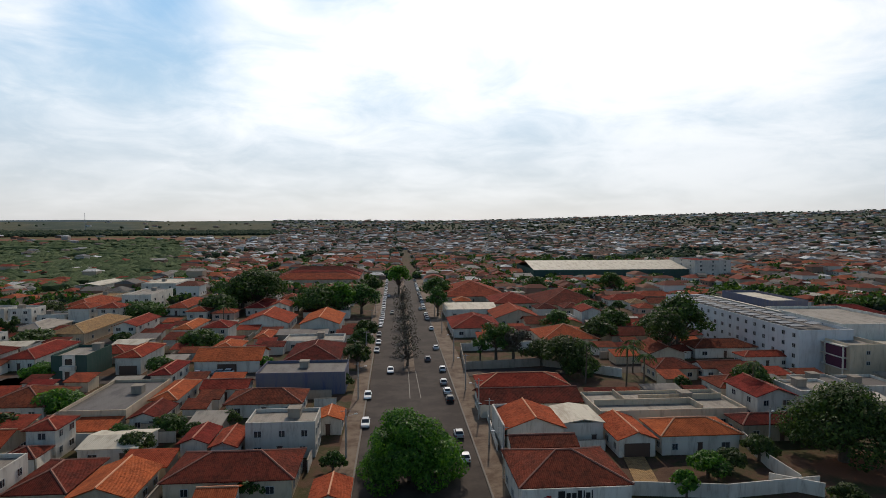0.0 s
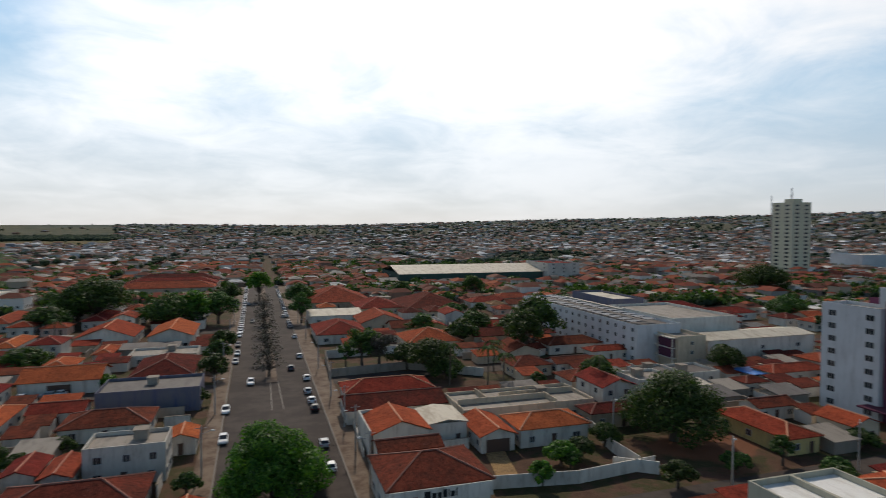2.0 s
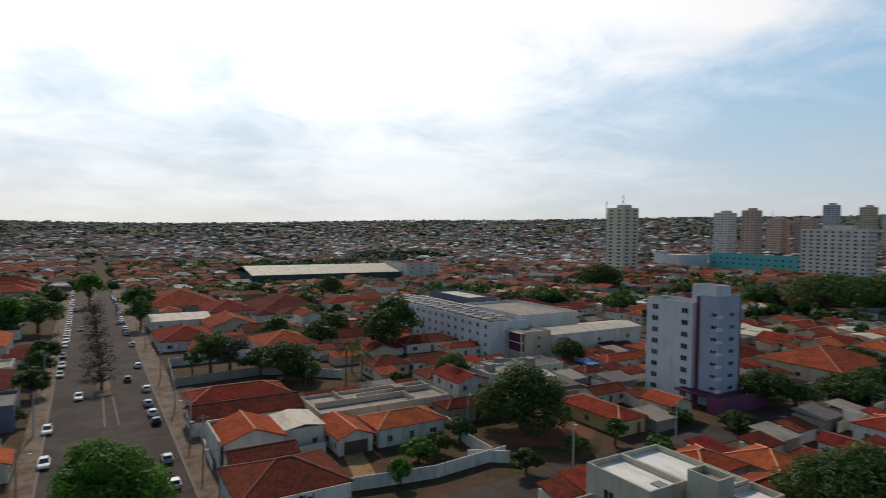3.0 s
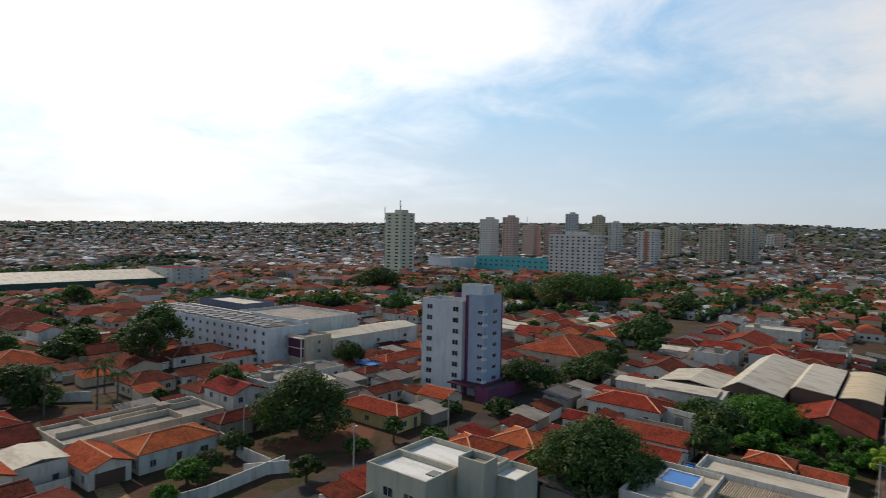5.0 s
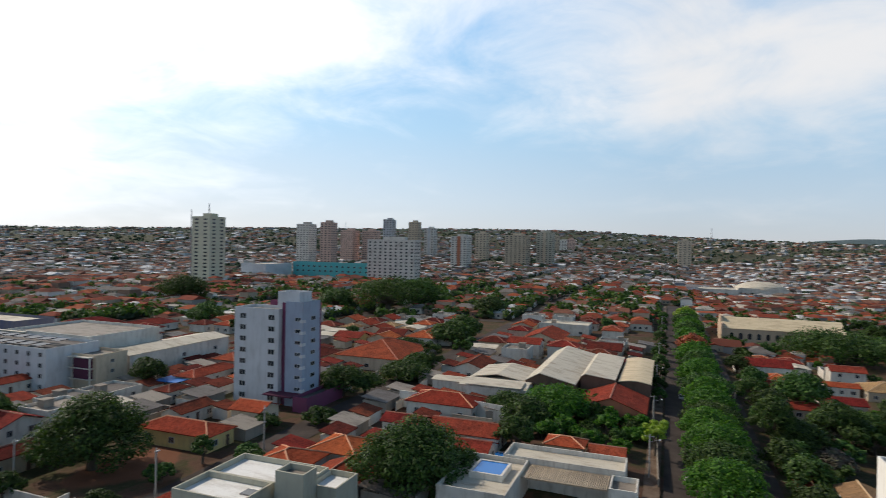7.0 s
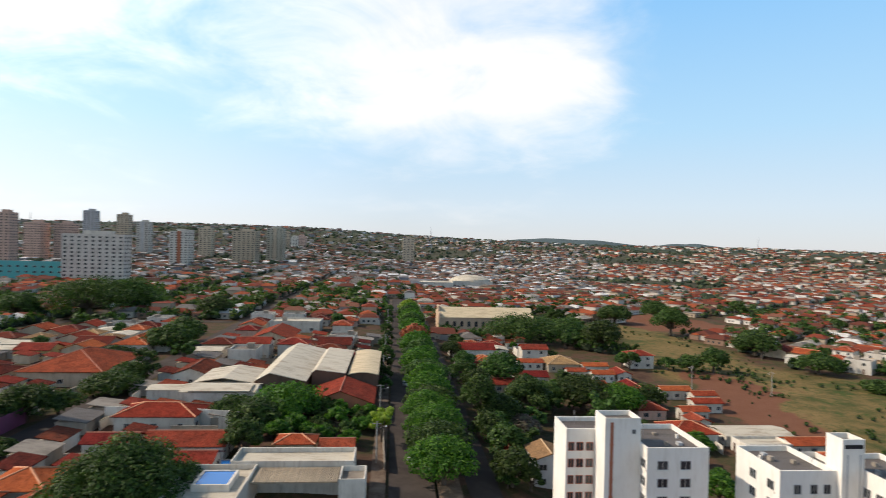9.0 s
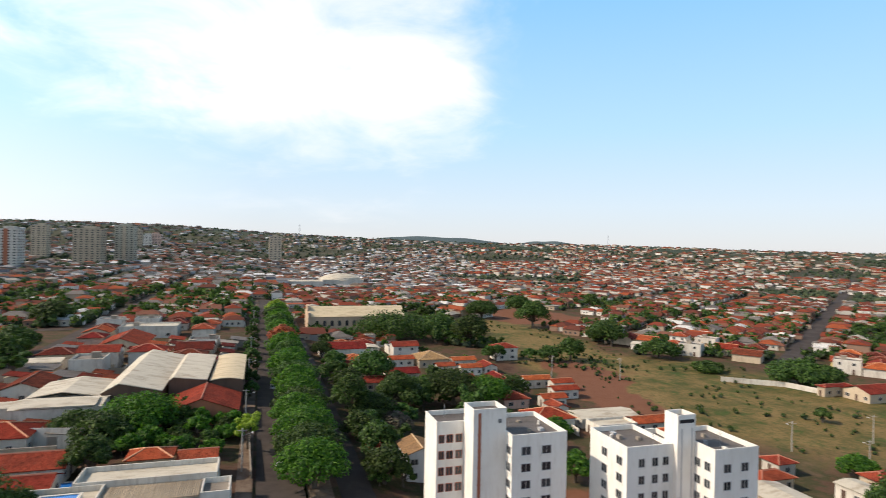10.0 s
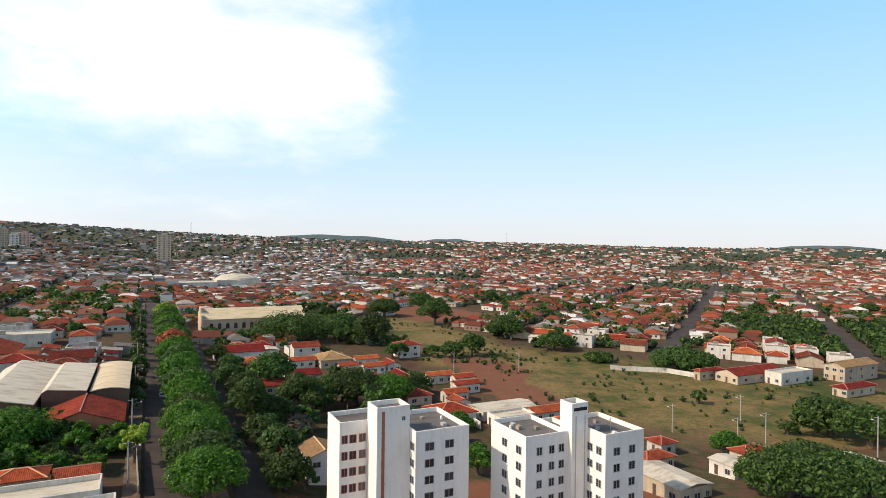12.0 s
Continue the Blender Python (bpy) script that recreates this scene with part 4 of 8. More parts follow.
def apartment_two():
    g = -9.0
    top = thing("apartment_building", 82.0, -68.7, g, "white apartment block with two wings about a tall stair tower", "apartment building", "twin apartment blocks")
    h = 18.4
    wing(top, 2.6, 1.4, 14, 10.4, h, "apt")
    wing(top, -3.0, -11.0, 9.0, -2.2, h + 0.4, "apt")
    wing(top, 1.6, -2.18, 5.0, 1.38, h + 5.0, "apt", "dark")
    wing(top, 5.02, -2.18, 12, 1.38, h - 0.4, "apt", "dark")
    TAKEN.append((77, -80, 98, -55))
    zs = [1.0 + 2.85 * i for i in range(6)]
    columns(top, "n", 10.41, (4.7, 9.2), zs, 1.5, 1.3)
    columns(top, "w", 2.59, (2.9, 5.0, 7.6), zs, 1.0, 1.3)
    columns(top, "w", -3.01, (-4.7, -8.2), zs, 1.3, 1.3)
    columns(top, "n", -2.19, (-1.4, 0.9), zs, 1.2, 1.3)
    bar(top, "stripe", 1.56, 0.4, -1, 1.6, 0.62, h + 3.0, FRAME, "dark grey groove")
    bar(top, "stripe", 1.56, -1.6, -1, 1.6, -1.4, h + 3.0, FRAME, "dark grey groove")
    sills(top, "n", 10.41, (4.7, 9.2), zs, 1.6)
    sills(top, "w", 2.59, (2.9, 5.0, 7.6), zs, 1.0)
    sills(top, "w", -3.01, (-4.7, -8.2), zs, 1.3)
    roof_clutter(top, 4, 3, 12.5, 9, h, 5)
    roof_clutter(top, -1.5, -10, 8, -3.2, h + 0.4, 6)
    bar(top, "opening", 1.55, -1.9, h + 3.9, 1.6, 1.0, h + 4.5, GLASS, "dark opening under the tower roof")
    return top


apartment_one()
apartment_two()


def mid_tower():
    top = thing("apartment_building", 127.5, 92.0, 0, "pale grey eight-storey apartment tower with purple recess", "apartment building")
    wing(top, 0, 0.8, 8, 14.6, 24.4, "paleblue", "grey")
    wing(top, 1.4, -0.6, 8.8, 0.78, 26.0, "purple", "grey")
    wing(top, 0.9, -5.8, 8.8, -0.62, 26.4, "bluegrey", "grey")
    wing(top, 2.0, -4.0, 7.6, 2.6, 28.8, "paleblue", "grey", low=25)
    wing(top, 8.82, -5.2, 10.4, 10.0, 25.6, "purple", "grey")
    wing(top, -3, -10, 14, -5.82, 3.4, "purple", "dark")
    TAKEN.append((120, 80, 146, 106))
    zs = [1.2 + 2.95 * i for i in range(8)]
    columns(top, "w", -0.01, (3.0, 11.9), zs, 1.8, 1.2)
    columns(top, "w", 0.89, (-4.4,), zs, 1.6, 0.8)
    columns(top, "s", -5.81, (5.6,), zs, 1.8, 0.9)
    for z in zs:
        bar(top, "balcony", 0.3, -6.2, z - 0.35, 1.7, -5.3, z + 0.35, WALL["paleblue"], "small pale corner balcony")
    bar(top, "awning", -3.4, -5.6, 3.3, 0.8, 3.0, 3.6, WALL["maroon"], "maroon entrance canopy")


mid_tower()


def long_block():
    top = thing("office_building", 112.0, 156.0, 0, "long white four-storey block with small square windows and solar panels", "office building")
    wing(top, 0, 0, 16, 82, 11.6, "paleblue", "dark")
    wing(top, 16.02, 4, 42, 40, 12.4, "white", "grey")
    wing(top, 22, 46, 36, 78, 13.6, "blue", "white")
    TAKEN.append((108, 150, 156, 242))
    zs = [0.9 + 2.9 * i for i in range(4)]
    columns(top, "w", -0.01, [2.2 + 4.6 * i for i in range(18)], zs, 1.2, 1.1)
    for i in range(14):
        panel = bar(top, "solar_panel", 3.0, 6 + 5.2 * i, 11.2, 6.6, 9.6 + 5.2 * i, 11.35, SOLAR, "dark solar panel")
        panel.matrix_basis = pose(0, 0, 0.4, 0, -3, 0)
        panel = bar(top, "solar_panel", 8.4, 6 + 5.2 * i, 11.2, 12.0, 9.6 + 5.2 * i, 11.35, SOLAR, "dark solar panel")
        panel.matrix_basis = pose(0, 0, 0.7, 0, -3, 0)
    bar(top, "roof_light", 14.2, 30, 12.2, 15.4, 72, 12.5, ROOF["white"], "pale roof strip")


long_block()


def balcony_block():
    top = thing("apartment_building", 119.5, 146.5, 0, "three-storey block with maroon balconies between white slabs", "apartment building")
    wing(top, 0.0, 0, 10.0, 22.0, 9.4, "cream", "grey")
    TAKEN.append((116, 144, 131, 170))
    for s in range(3):
        bar(top, "balcony_slab", -1.3, 1.0, 2.8 + 3.0 * s, 0, 21.6, 3.05 + 3.0 * s, WALL["white"], "white balcony slab")
    for s in range(2):
        for y0 in (1.4, 15.2):
            bar(top, "balcony_panel", -1.2, y0, 3.1 + 3.0 * s, -0.05, y0 + 6.0, 5.7 + 3.0 * s, WALL["maroon"], "dark maroon balcony screen")
        columns(top, "w", -0.01, (9.4, 12.8), (3.6 + 3.0 * s,), 1.6, 1.5)
    columns(top, "s", -0.01, (5.0,), (4.2, 7.0), 1.0, 0.9)
    for y0 in (1.0, 7.8, 10.9, 14.4, 21.4):
        bar(top, "pier", -1.3, y0, 0, -1.0, y0 + 0.3, 9.2, WALL["white"], "white balcony pier")


balcony_block()


def church():
    top = thing("church_hall", 343.0, -27.0, ground(343, -40) - 1, "pale cream church hall with arched windows and a metal roof", "church")
    L, W, h = 55.0, 22.0, 11.0
    V = [(0, 0, -3), (W, 0, -3), (W, -L, -3), (0, -L, -3), (0, 0, h), (W, 0, h), (W, -L, h), (0, -L, h), (W / 2, 0, h + 4.6), (W / 2, -L, h + 4.6)]
    solid("wall", V, [(1, 0, 4, 8, 5), (0, 3, 7, 4), (3, 2, 6, 9, 7), (2, 1, 5, 6)], WALL["beige"], top)
    V = [(-0.6, 0.2, h - 0.1), (-0.6, -L - 0.5, h - 0.1), (W / 2, -L - 0.5, h + 4.9), (W / 2, 0.2, h + 4.9), (W + 0.6, 0.2, h - 0.1), (W + 0.6, -L - 0.5, h - 0.1)]
    V += [(x, y, z - 0.2) for x, y, z in V]
    solid("roof", V, [(0, 3, 2, 1), (3, 4, 5, 2), (6, 7, 8, 9), (9, 8, 11, 10), (0, 1, 7, 6), (1, 2, 8, 7), (2, 5, 11, 8), (5, 4, 10, 11), (4, 3, 9, 10), (3, 0, 6, 9)], ROOF["cream"], top)
    bar(top, "gable_wall", -0.9, -0.6, -3, W + 0.9, 0.6, h + 2.2, WALL["beige"], "cream stepped front wall")
    bar(top, "gable_wall", W / 2 - 5, -0.55, h + 2.2, W / 2 + 5, 0.55, h + 5.6, WALL["beige"], "cream stepped front wall")
    for i in range(12):
        y = -4.5 - 4.2 * i
        V, F = [], []
        n = 8
        ring = [(-0.9, 0), (0.9, 0)] + [(0.9 * math.cos(math.pi * k / n), 2.2 + 0.9 * math.sin(math.pi * k / n)) for k in range(n + 1)]
        V = [(-0.05, y + u, 5.6 + v) for u, v in ring] + [(0.05, y + u, 5.6 + v) for u, v in ring]
        m = len(ring)
        F = [tuple(range(m)), tuple(range(2 * m - 1, m - 1, -1))] + [(k, k + m, (k + 1) % m + m, (k + 1) % m) for k in range(m)]
        solid("arched_window", V, F, GLASS, top, "dark arched window")
        if i % 4 != 3:
            window(top, -0.01, y, 1.6, 270, 1.7, 1.5)
    TAKEN.append((340, -84, 368, -24))


church()


def arched_shed(x0, y0, x1, y1, h, rise, along="y", label="warehouse with a curved pale metal roof", wall="shaded", col="white", ridge=None):
    cx, cy = (x0 + x1) / 2, (y0 + y1) / 2
    top = thing("warehouse", cx, cy, ground(cx, cy), label, "warehouse", "market sheds")
    TAKEN.append((x0, y0, x1, y1))
    a, b = ((x1 - x0) / 2, (y1 - y0) / 2) if along == "y" else ((y1 - y0) / 2, (x1 - x0) / 2)
    turn = (lambda p: p) if along == "y" else (lambda p: (-p[1], p[0], p[2]))
    n = 14
    prof = [(-a + 2 * a * i / n, h + rise * math.sin(math.pi * i / n)) for i in range(n + 1)]
    if ridge is not None:  # two straight slopes meeting at the given share of the width
        prof = [(u, h + rise * min((i / n) / ridge, (1 - i / n) / (1 - ridge))) for i, (u, _) in enumerate(prof)]
    V = [turn((u, s * b, v)) for s in (-1, 1) for u, v in prof] + [turn((u, s * b, v - 0.2)) for s in (-1, 1) for u, v in prof]
    m = n + 1
    F = []
    for i in range(n):
        F += [(i, i + 1, m + i + 1, m + i), (2 * m + i, 3 * m + i, 3 * m + i + 1, 2 * m + i + 1), (i, 2 * m + i, 2 * m + i + 1, i + 1), (m + i, m + i + 1, 3 * m + i + 1, 3 * m + i)]
    F += [(0, m, 3 * m, 2 * m), (n, 2 * m + n, 3 * m + n, m + n)]
    solid("roof", V, F, ROOF[col], top)
    c = b - 0.4
    low = [turn((u * 0.97, s * c, v - 0.22)) for s in (-1, 1) for u, v in prof] + [turn((u * 0.97, s * c, -1.5)) for s in (-1, 1) for u, v in prof]
    F = []
    for i in range(n):
        F += [(i, 2 * m + i, 2 * m + i + 1, i + 1), (m + i, m + i + 1, 3 * m + i + 1, 3 * m + i)]
    F += [(0, m, 3 * m, 2 * m), (n, 2 * m + n, 3 * m + n, m + n)]
    solid("wall", low, F, WALL[wall], top)
    return top


arched_shed(160, 22.4, 209, 36, 5.6, 2.2, "x", "warehouse with a long pale ridged metal roof", ridge=0.71)
arched_shed(166, 12.6, 202, 22, 6.6, 0.9, "x", "warehouse with a pale ribbed sloping roof", ridge=0.857)
arched_shed(168, 3.6, 205, 12.2, 6.4, 0.6, "x", "warehouse with a cream metal roof and roof vents", col="cream")
house(152, 34, 162, 52, 4.6, "shed", "white", "white", "warehouse", "low store with a pale metal roof")
house(162.5, 37, 180, 52, 4.6, "shed", "white", "white", "warehouse", "low store with a pale metal roof")
house(148, 4, 165.5, 21, 3.0, "gable", "red", "brick", "house", "low red-tiled lean-to beside the sheds")


def modern_house():
    """White two-storey house with stepped flat roofs and a stair box."""
    top = thing("modern_house", 62.5, 43.0, 0, "cream modern house with stepped flat white roofs", "house")
    wing(top, 0, 8, 7.0, 19.4, 8.0, "olive", "paint")
    wing(top, 7.02, 4.0, 15.0, 19.4, 8.0, "olive", "paint")
    wing(top, 6.0, 2.5, 9.4, 7.0, 10.2, "olive", "grey", low=5)
    wing(top, 9.42, -0.6, 15.6, 3.98, 7.6, "olive", "paint")
    wing(top, -5.0, 4.0, -0.02, 18.0, 4.0, "olive", "grey")
    columns(top, "w", -0.01, (11.0, 15.0), (4.4,), 1.8, 1.3)
    columns(top, "s", 3.99, (11.0,), (4.4,), 1.6, 1.3)
    bar(top, "skylight", 3.6, 9.2, 7.44, 5.4, 11.0, 7.6, GLASS, "dark roof hatch")
    TAKEN.append((56, 40, 80, 64))


modern_house()


def pool_house():
    top = thing("villa", 94.0, 6.0, 0, "white villa with a slatted pergola roof and a blue pool", "house")
    wing(top, 8, 0, 15, 20.5, 5.0, "white", "white")
    wing(top, -8, 16, 7.98, 27, 4.6, "white", "white")
    wing(top, 2, -2.2, 7.98, 2.0, 4.2, "white", "grey")
    bar(top, "pergola_beam", 2.0, 2.2, 3.9, 2.25, 15.9, 4.15, WALL["cream"], "cream pergola beam")
    for i in range(42):
        bar(top, "pergola_slat", 1.6, 2.3 + 0.33 * i, 4.16, 7.9, 2.46 + 0.33 * i, 4.34, WALL["cream"])
    columns(top, "w", -8.01, (19.0, 23.5), (1.4,), 1.4, 1.8)
    columns(top, "w", 7.99, (18.2,), (1.2,), 1.2, 1.6)
    TAKEN.append((84, 2, 116, 36))


pool_house()
for x0, y0, x1, y1 in ((110.5, 29.6, 116.0, 34.4), (93.0, 24.6, 98.4, 29.4)):
    p = thing("swimming_pool", (x0 + x1) / 2, (y0 + y1) / 2, 0.0 if x0 > 100 else -0.3, "blue swimming pool with a pale rim", "pool")
    hx, hy = (x1 - x0) / 2, (y1 - y0) / 2
    zt = 0.6 if x0 > 100 else 5.4
    V, F = [], []
    for a, b, c, d in ((-hx - 0.4, -hy - 0.4, hx + 0.4, -hy), (-hx - 0.4, hy, hx + 0.4, hy + 0.4), (-hx - 0.4, -hy, -hx, hy), (hx, -hy, hx + 0.4, hy)):
        box(V, F, a, b, -0.5, c, d, zt)
    solid("rim", V, F, WALL["white"], p)
    bar(p, "water", -hx, -hy, -0.4, hx, hy, zt - 0.12, WATER, "clear blue water")


def tower(name, x, y, w, d, z0, ztop, wall, label, cols=4, cap=True, bands=""):
    """A far apartment tower: shaft, windows floor by floor, roof box."""
    top = thing(name, x, y, z0, label, "tower block", "downtown towers")
    hx, hy, h = w / 2, d / 2, ztop - z0
    wing(top, -hx, -hy, hx, hy, h, wall, "grey", low=-6)
    floors = int((h - 2) / 3.6)
    sides = [("w", -hx - 0.02, hy), ("s", -hy - 0.02, hx)]
    for side, plane, half in sides:
        V, F = [], []
        for f in range(floors):
            z = h - 3.4 - 3.6 * f
            if z < h - 62:
                break
            for c in range(cols):
                u = -half + 2 * half * (c + 0.5) / cols
                r = half / cols * 0.4
                if side == "w":
                    box(V, F, plane - 0.06, u - r, z, plane + 0.05, u + r, z + 1.5)
                else:
                    box(V, F, u - r, plane - 0.06, z, u + r, plane + 0.05, z + 1.5)
        tagged(solid("glazing", V, F, GLASS, top, "rows of small dark windows"), kind="stuff")
    if bands:
        bar(top, "stripe", -hx - 0.25, -hy * 0.2, 0, -hx, hy * 0.2, h, WALL[bands], "darker painted stripe")
    if cap:
        bar(top, "roof_box", -hx * 0.35, -hy * 0.5, h - 0.6, hx * 0.6, hy * 0.4, h + 3.6, WALL[wall])
    TAKEN.append((x - hx, y - hy, x + hx, y + hy))
    return top


tower("tower_block", 474, 430, 22, 22, ground(474, 430) - 2, 65, "palegreen", "tall pale cream-green apartment tower with a mast on its roof", 2)
tower("tower_block", 832, 554, 23, 23, ground(832, 554) - 2, 71, "white", "white apartment tower of the town centre", 4)
tower("tower_block", 809, 498, 19, 19, ground(809, 498) - 2, 73, "pink", "pinkish brown apartment tower of the town centre", 3)
tower("tower_block", 939, 534, 24, 24, ground(939, 534) - 2, 64, "pink", "pink apartment slab of the town centre", 5)
tower("tower_block", 957, 501, 24, 24, ground(957, 501) - 2, 64, "pink", "pink apartment slab of the town centre", 5)
tower("tower_block", 1124, 546, 20, 20, ground(1124, 546) - 2, 92, "grey", "grey blue tower with a slanted crown", 3)
tower("tower_block", 1082, 470, 19, 19, ground(1082, 470) - 2, 85, "cream", "pale yellow apartment tower", 3)
tower("tower_block", 1206, 486, 22, 22, ground(1206, 486) - 2, 77, "white", "white apartment tower with grey stripe", 3, bands="grey")
tower("tower_block", 927, 319, 27, 27, ground(927, 319) - 2, 56, "white", "white apartment tower with a brown stripe", 4, bands="brick")
tower("tower_block", 1176, 359, 23, 23, ground(1176, 359) - 2, 67, "cream", "cream apartment tower of the town centre", 3)
tower("tower_block", 1050, 254, 38, 38, ground(1050, 254) - 2, 61, "cream", "cream apartment block of the town centre", 5)
tower("tower_block", 1109, 215, 29, 29, ground(1109, 215) - 2, 68, "olive", "striped olive apartment tower", 4, bands="cream")
tower("tower_block", 1300, -30, 25, 25, ground(1300, -30) - 2, 59, "cream", "lone pale tower on the hillside", 3)
tower("tower_block", 1477, 260, 14, 14, ground(1477, 260) - 2, 68, "cream", "pale apartment block far up the hill", 3)
tower("tower_block", 1579, 260, 22, 22, ground(1579, 260) - 2, 59, "white", "pale apartment block far up the hill", 3)
tower("tower_block", 1582, 240, 20, 20, ground(1582, 240) - 2, 62, "pink", "pale apartment block far up the hill", 3)
tower("tower_block", 588, 280, 16, 56, -2, 46, "white", "wide white apartment slab with balconies", 9)
wide = thing("school_building", 640, 365, 0, "long turquoise school building with a red roof", "school")
wing(wide, -8, -75, 8, 75, 17, "turquoise", "red", low=-4)
wing(wide, -60, 77, -8, 112, 15, "paleblue", "white", low=-4)
columns(wide, "w", -8.02, [-68 + 8 * i for i in range(18)], (6.0, 11.5), 3.0, 1.8)
TAKEN.append((580, 288, 650, 480))
dome = thing("sports_hall", 760, -98, ground(760, -98), "round white sports hall with a domed roof", "sports hall")
V, F = [], []
for i in range(5):
    w = i / 4 * math.pi / 2
    V += [(26 * math.cos(w) * math.cos(6.2832 * k / 20), 26 * math.cos(w) * math.sin(6.2832 * k / 20), 9 + 8 * math.sin(w)) for k in range(20)]
for i in range(4):
    F += [(i * 20 + k, i * 20 + (k + 1) % 20, i * 20 + 20 + (k + 1) % 20, i * 20 + 20 + k) for k in range(20)]
solid("domed_roof", V, F, ROOF["white"], dome)
wing(dome, -25, -25, 25, 25, 10, "white", "white", low=-3)
wing(dome, -45, 26, -5, 90, 9, "white", "white", low=-3)

# ---- plants ----


def leaf_cloud(name, lobes, leaves, size, mat, parent, seed, label=""):
    """A crown: leaf sprays scattered through overlapping lobes, one mesh."""
    rs = np.random.RandomState(seed)
    lob = np.array(lobes)
    vol = lob[:, 3] ** 2
    pick = rs.choice(len(lob), leaves, p=vol / vol.sum())
    d = rs.normal(size=(leaves, 3))
    d /= np.linalg.norm(d, axis=1)[:, None]
    rad = lob[pick, 3] * (0.62 + 0.45 * rs.rand(leaves) ** 0.6)
    c = lob[pick, :3] + d * rad[:, None] * np.array([1, 1, 0.75])
    nrm = d + rs.normal(size=(leaves, 3)) * 0.45 + np.array([0, 0, 0.35])
    nrm /= np.linalg.norm(nrm, axis=1)[:, None]
    s = np.cross(nrm, rs.normal(size=(leaves, 3)))
    s /= np.linalg.norm(s, axis=1)[:, None]
    t = np.cross(nrm, s)
    a = (size * (0.5 + rs.rand(leaves)))[:, None]
    b = a * (0.35 + 0.3 * rs.rand(leaves))[:, None]
    quad = np.stack([c - s * a, c + t * b - nrm * a * 0.15, c + s * a, c - t * b - nrm * a * 0.15], 1).reshape(-1, 3)
    me = bpy.data.meshes.new(name)
    me.from_pydata(quad.tolist(), [], np.arange(leaves * 4).reshape(-1, 4).tolist())
    me.materials.append(mat)
    return share(name, me, parent, label)


def tree(x, y, height, spread, mat=None, leaves=2600, seed=1, label="leafy street tree with a dark dense crown", size=0.42, base=None, lobes_n=16, shape="round", group="", low=0.48):
    """Trunk, limbs and a crown of many leaf sprays."""
    rs = random.Random(seed)
    top = thing("tree", x, y, (ground(x, y) if base is None else base) - 0.1, label, "tree", group)
    V, F = [], []
    fork = height * (0.28 if shape != "tall" else 0.4)
    beam(V, F, (0, 0, -0.3), (rs.uniform(-0.2, 0.2), rs.uniform(-0.2, 0.2), fork), spread * 0.045 + 0.08, spread * 0.03 + 0.05, 8)
    lobes = []
    for i in range(lobes_n):
        w = 2.4 * i + rs.uniform(-0.4, 0.4)
        q = math.sqrt((i + 0.5) / lobes_n)
        rr = spread * 0.5 * q * rs.uniform(0.68, 0.98)
        lift = (1 - q * q) * 0.9 + rs.uniform(-0.1, 0.1)
        z = height * (low + (0.92 - low) * lift) if shape != "tall" else height * rs.uniform(0.4, 0.9)
        lobes.append((rr * math.cos(w), rr * math.sin(w), z, spread * rs.uniform(0.11, 0.185)))
        beam(V, F, (0, 0, fork * rs.uniform(0.8, 1.0)), (rr * 0.8 * math.cos(w), rr * 0.8 * math.sin(w), z - 0.1 * spread * 0.5), spread * 0.018 + 0.02, 0.03, 5)
    solid("trunk", V, F, BARK, top)
    leaf_cloud("crown", lobes, leaves, size, mat or LEAF, top, seed)
    return top


def palm(x, y, height, seed=3):
    rs = random.Random(seed)
    top = thing("palm_tree", x, y, ground(x, y) - 0.1, "tall palm with drooping green fronds and bare trunk", "palm")
    V, F = [], []
    beam(V, F, (0, 0, -0.3), (0.2, 0.1, height * 0.5), 0.24, 0.19, 8)
    beam(V, F, (0.2, 0.1, height * 0.5), (0.3, 0.1, height), 0.19, 0.15, 8)
    solid("trunk", V, F, BARK, top)
    for i in range(14):
        w = 2.4 * i
        V, F = [], []
        lift = rs.uniform(0.2, 1.0)
        prev = None
        L = rs.uniform(2.4, 3.4)
        for k in range(9):
            u = k / 8
            r = L * u
            z = height + lift * 1.8 * u - 2.6 * u * u
            p = Vector((0.3 + r * math.cos(w), 0.1 + r * math.sin(w), z))
            side = Vector((-math.sin(w), math.cos(w), 0))
            if prev is not None:
                for s in (-1, 1):
                    tip = p + side * s * (0.75 * (1 - 0.6 * u)) + Vector((0, 0, -0.45))
                    b = len(V)
                    V += [tuple(prev), tuple(p), tuple(tip), tuple(prev.lerp(tip, 0.85))]
                    F.append((b, b + 1, b + 2, b + 3))
            prev = p
        solid("frond", V, F, LEAF, top)
    return top


tree(2.6, 95.5, 11.8, 16.4, LEAF_BRIGHT, 24000, 77, size=0.26, lobes_n=44, low=0.13, label="broad bright green shade tree in the middle of the avenue")
for y0, h0, w0, k0 in ((172, 9.0, 8.5, 978), (190, 10.5, 9.0, 979), (211, 10.5, 9.5, 970), (236, 11.5, 9.5, 981), (264, 12.0, 10.0, 883), (296, 12.0, 10.5, 984)):
    tree(3.4, y0, h0, w0, LEAF_DRY, 650, k0, size=0.26, lobes_n=30, label="sparse dry tree on the avenue median", group="trees on the median", low=0.35)
tree(2.1, 348.9, 18.3, 13.2, LEAF_BRIGHT, 1925, 869, size=0.60, lobes_n=31, label="green tree on the avenue median")
tree(-10.7, 188.5, 8.7, 8.1, None, 1687, 57, size=0.38, lobes_n=19, label="rounded dark street tree by the pavement")
tree(-11.1, 172.3, 7.4, 8.2, None, 1742, 93, size=0.38, lobes_n=19, label="rounded dark street tree by the pavement")
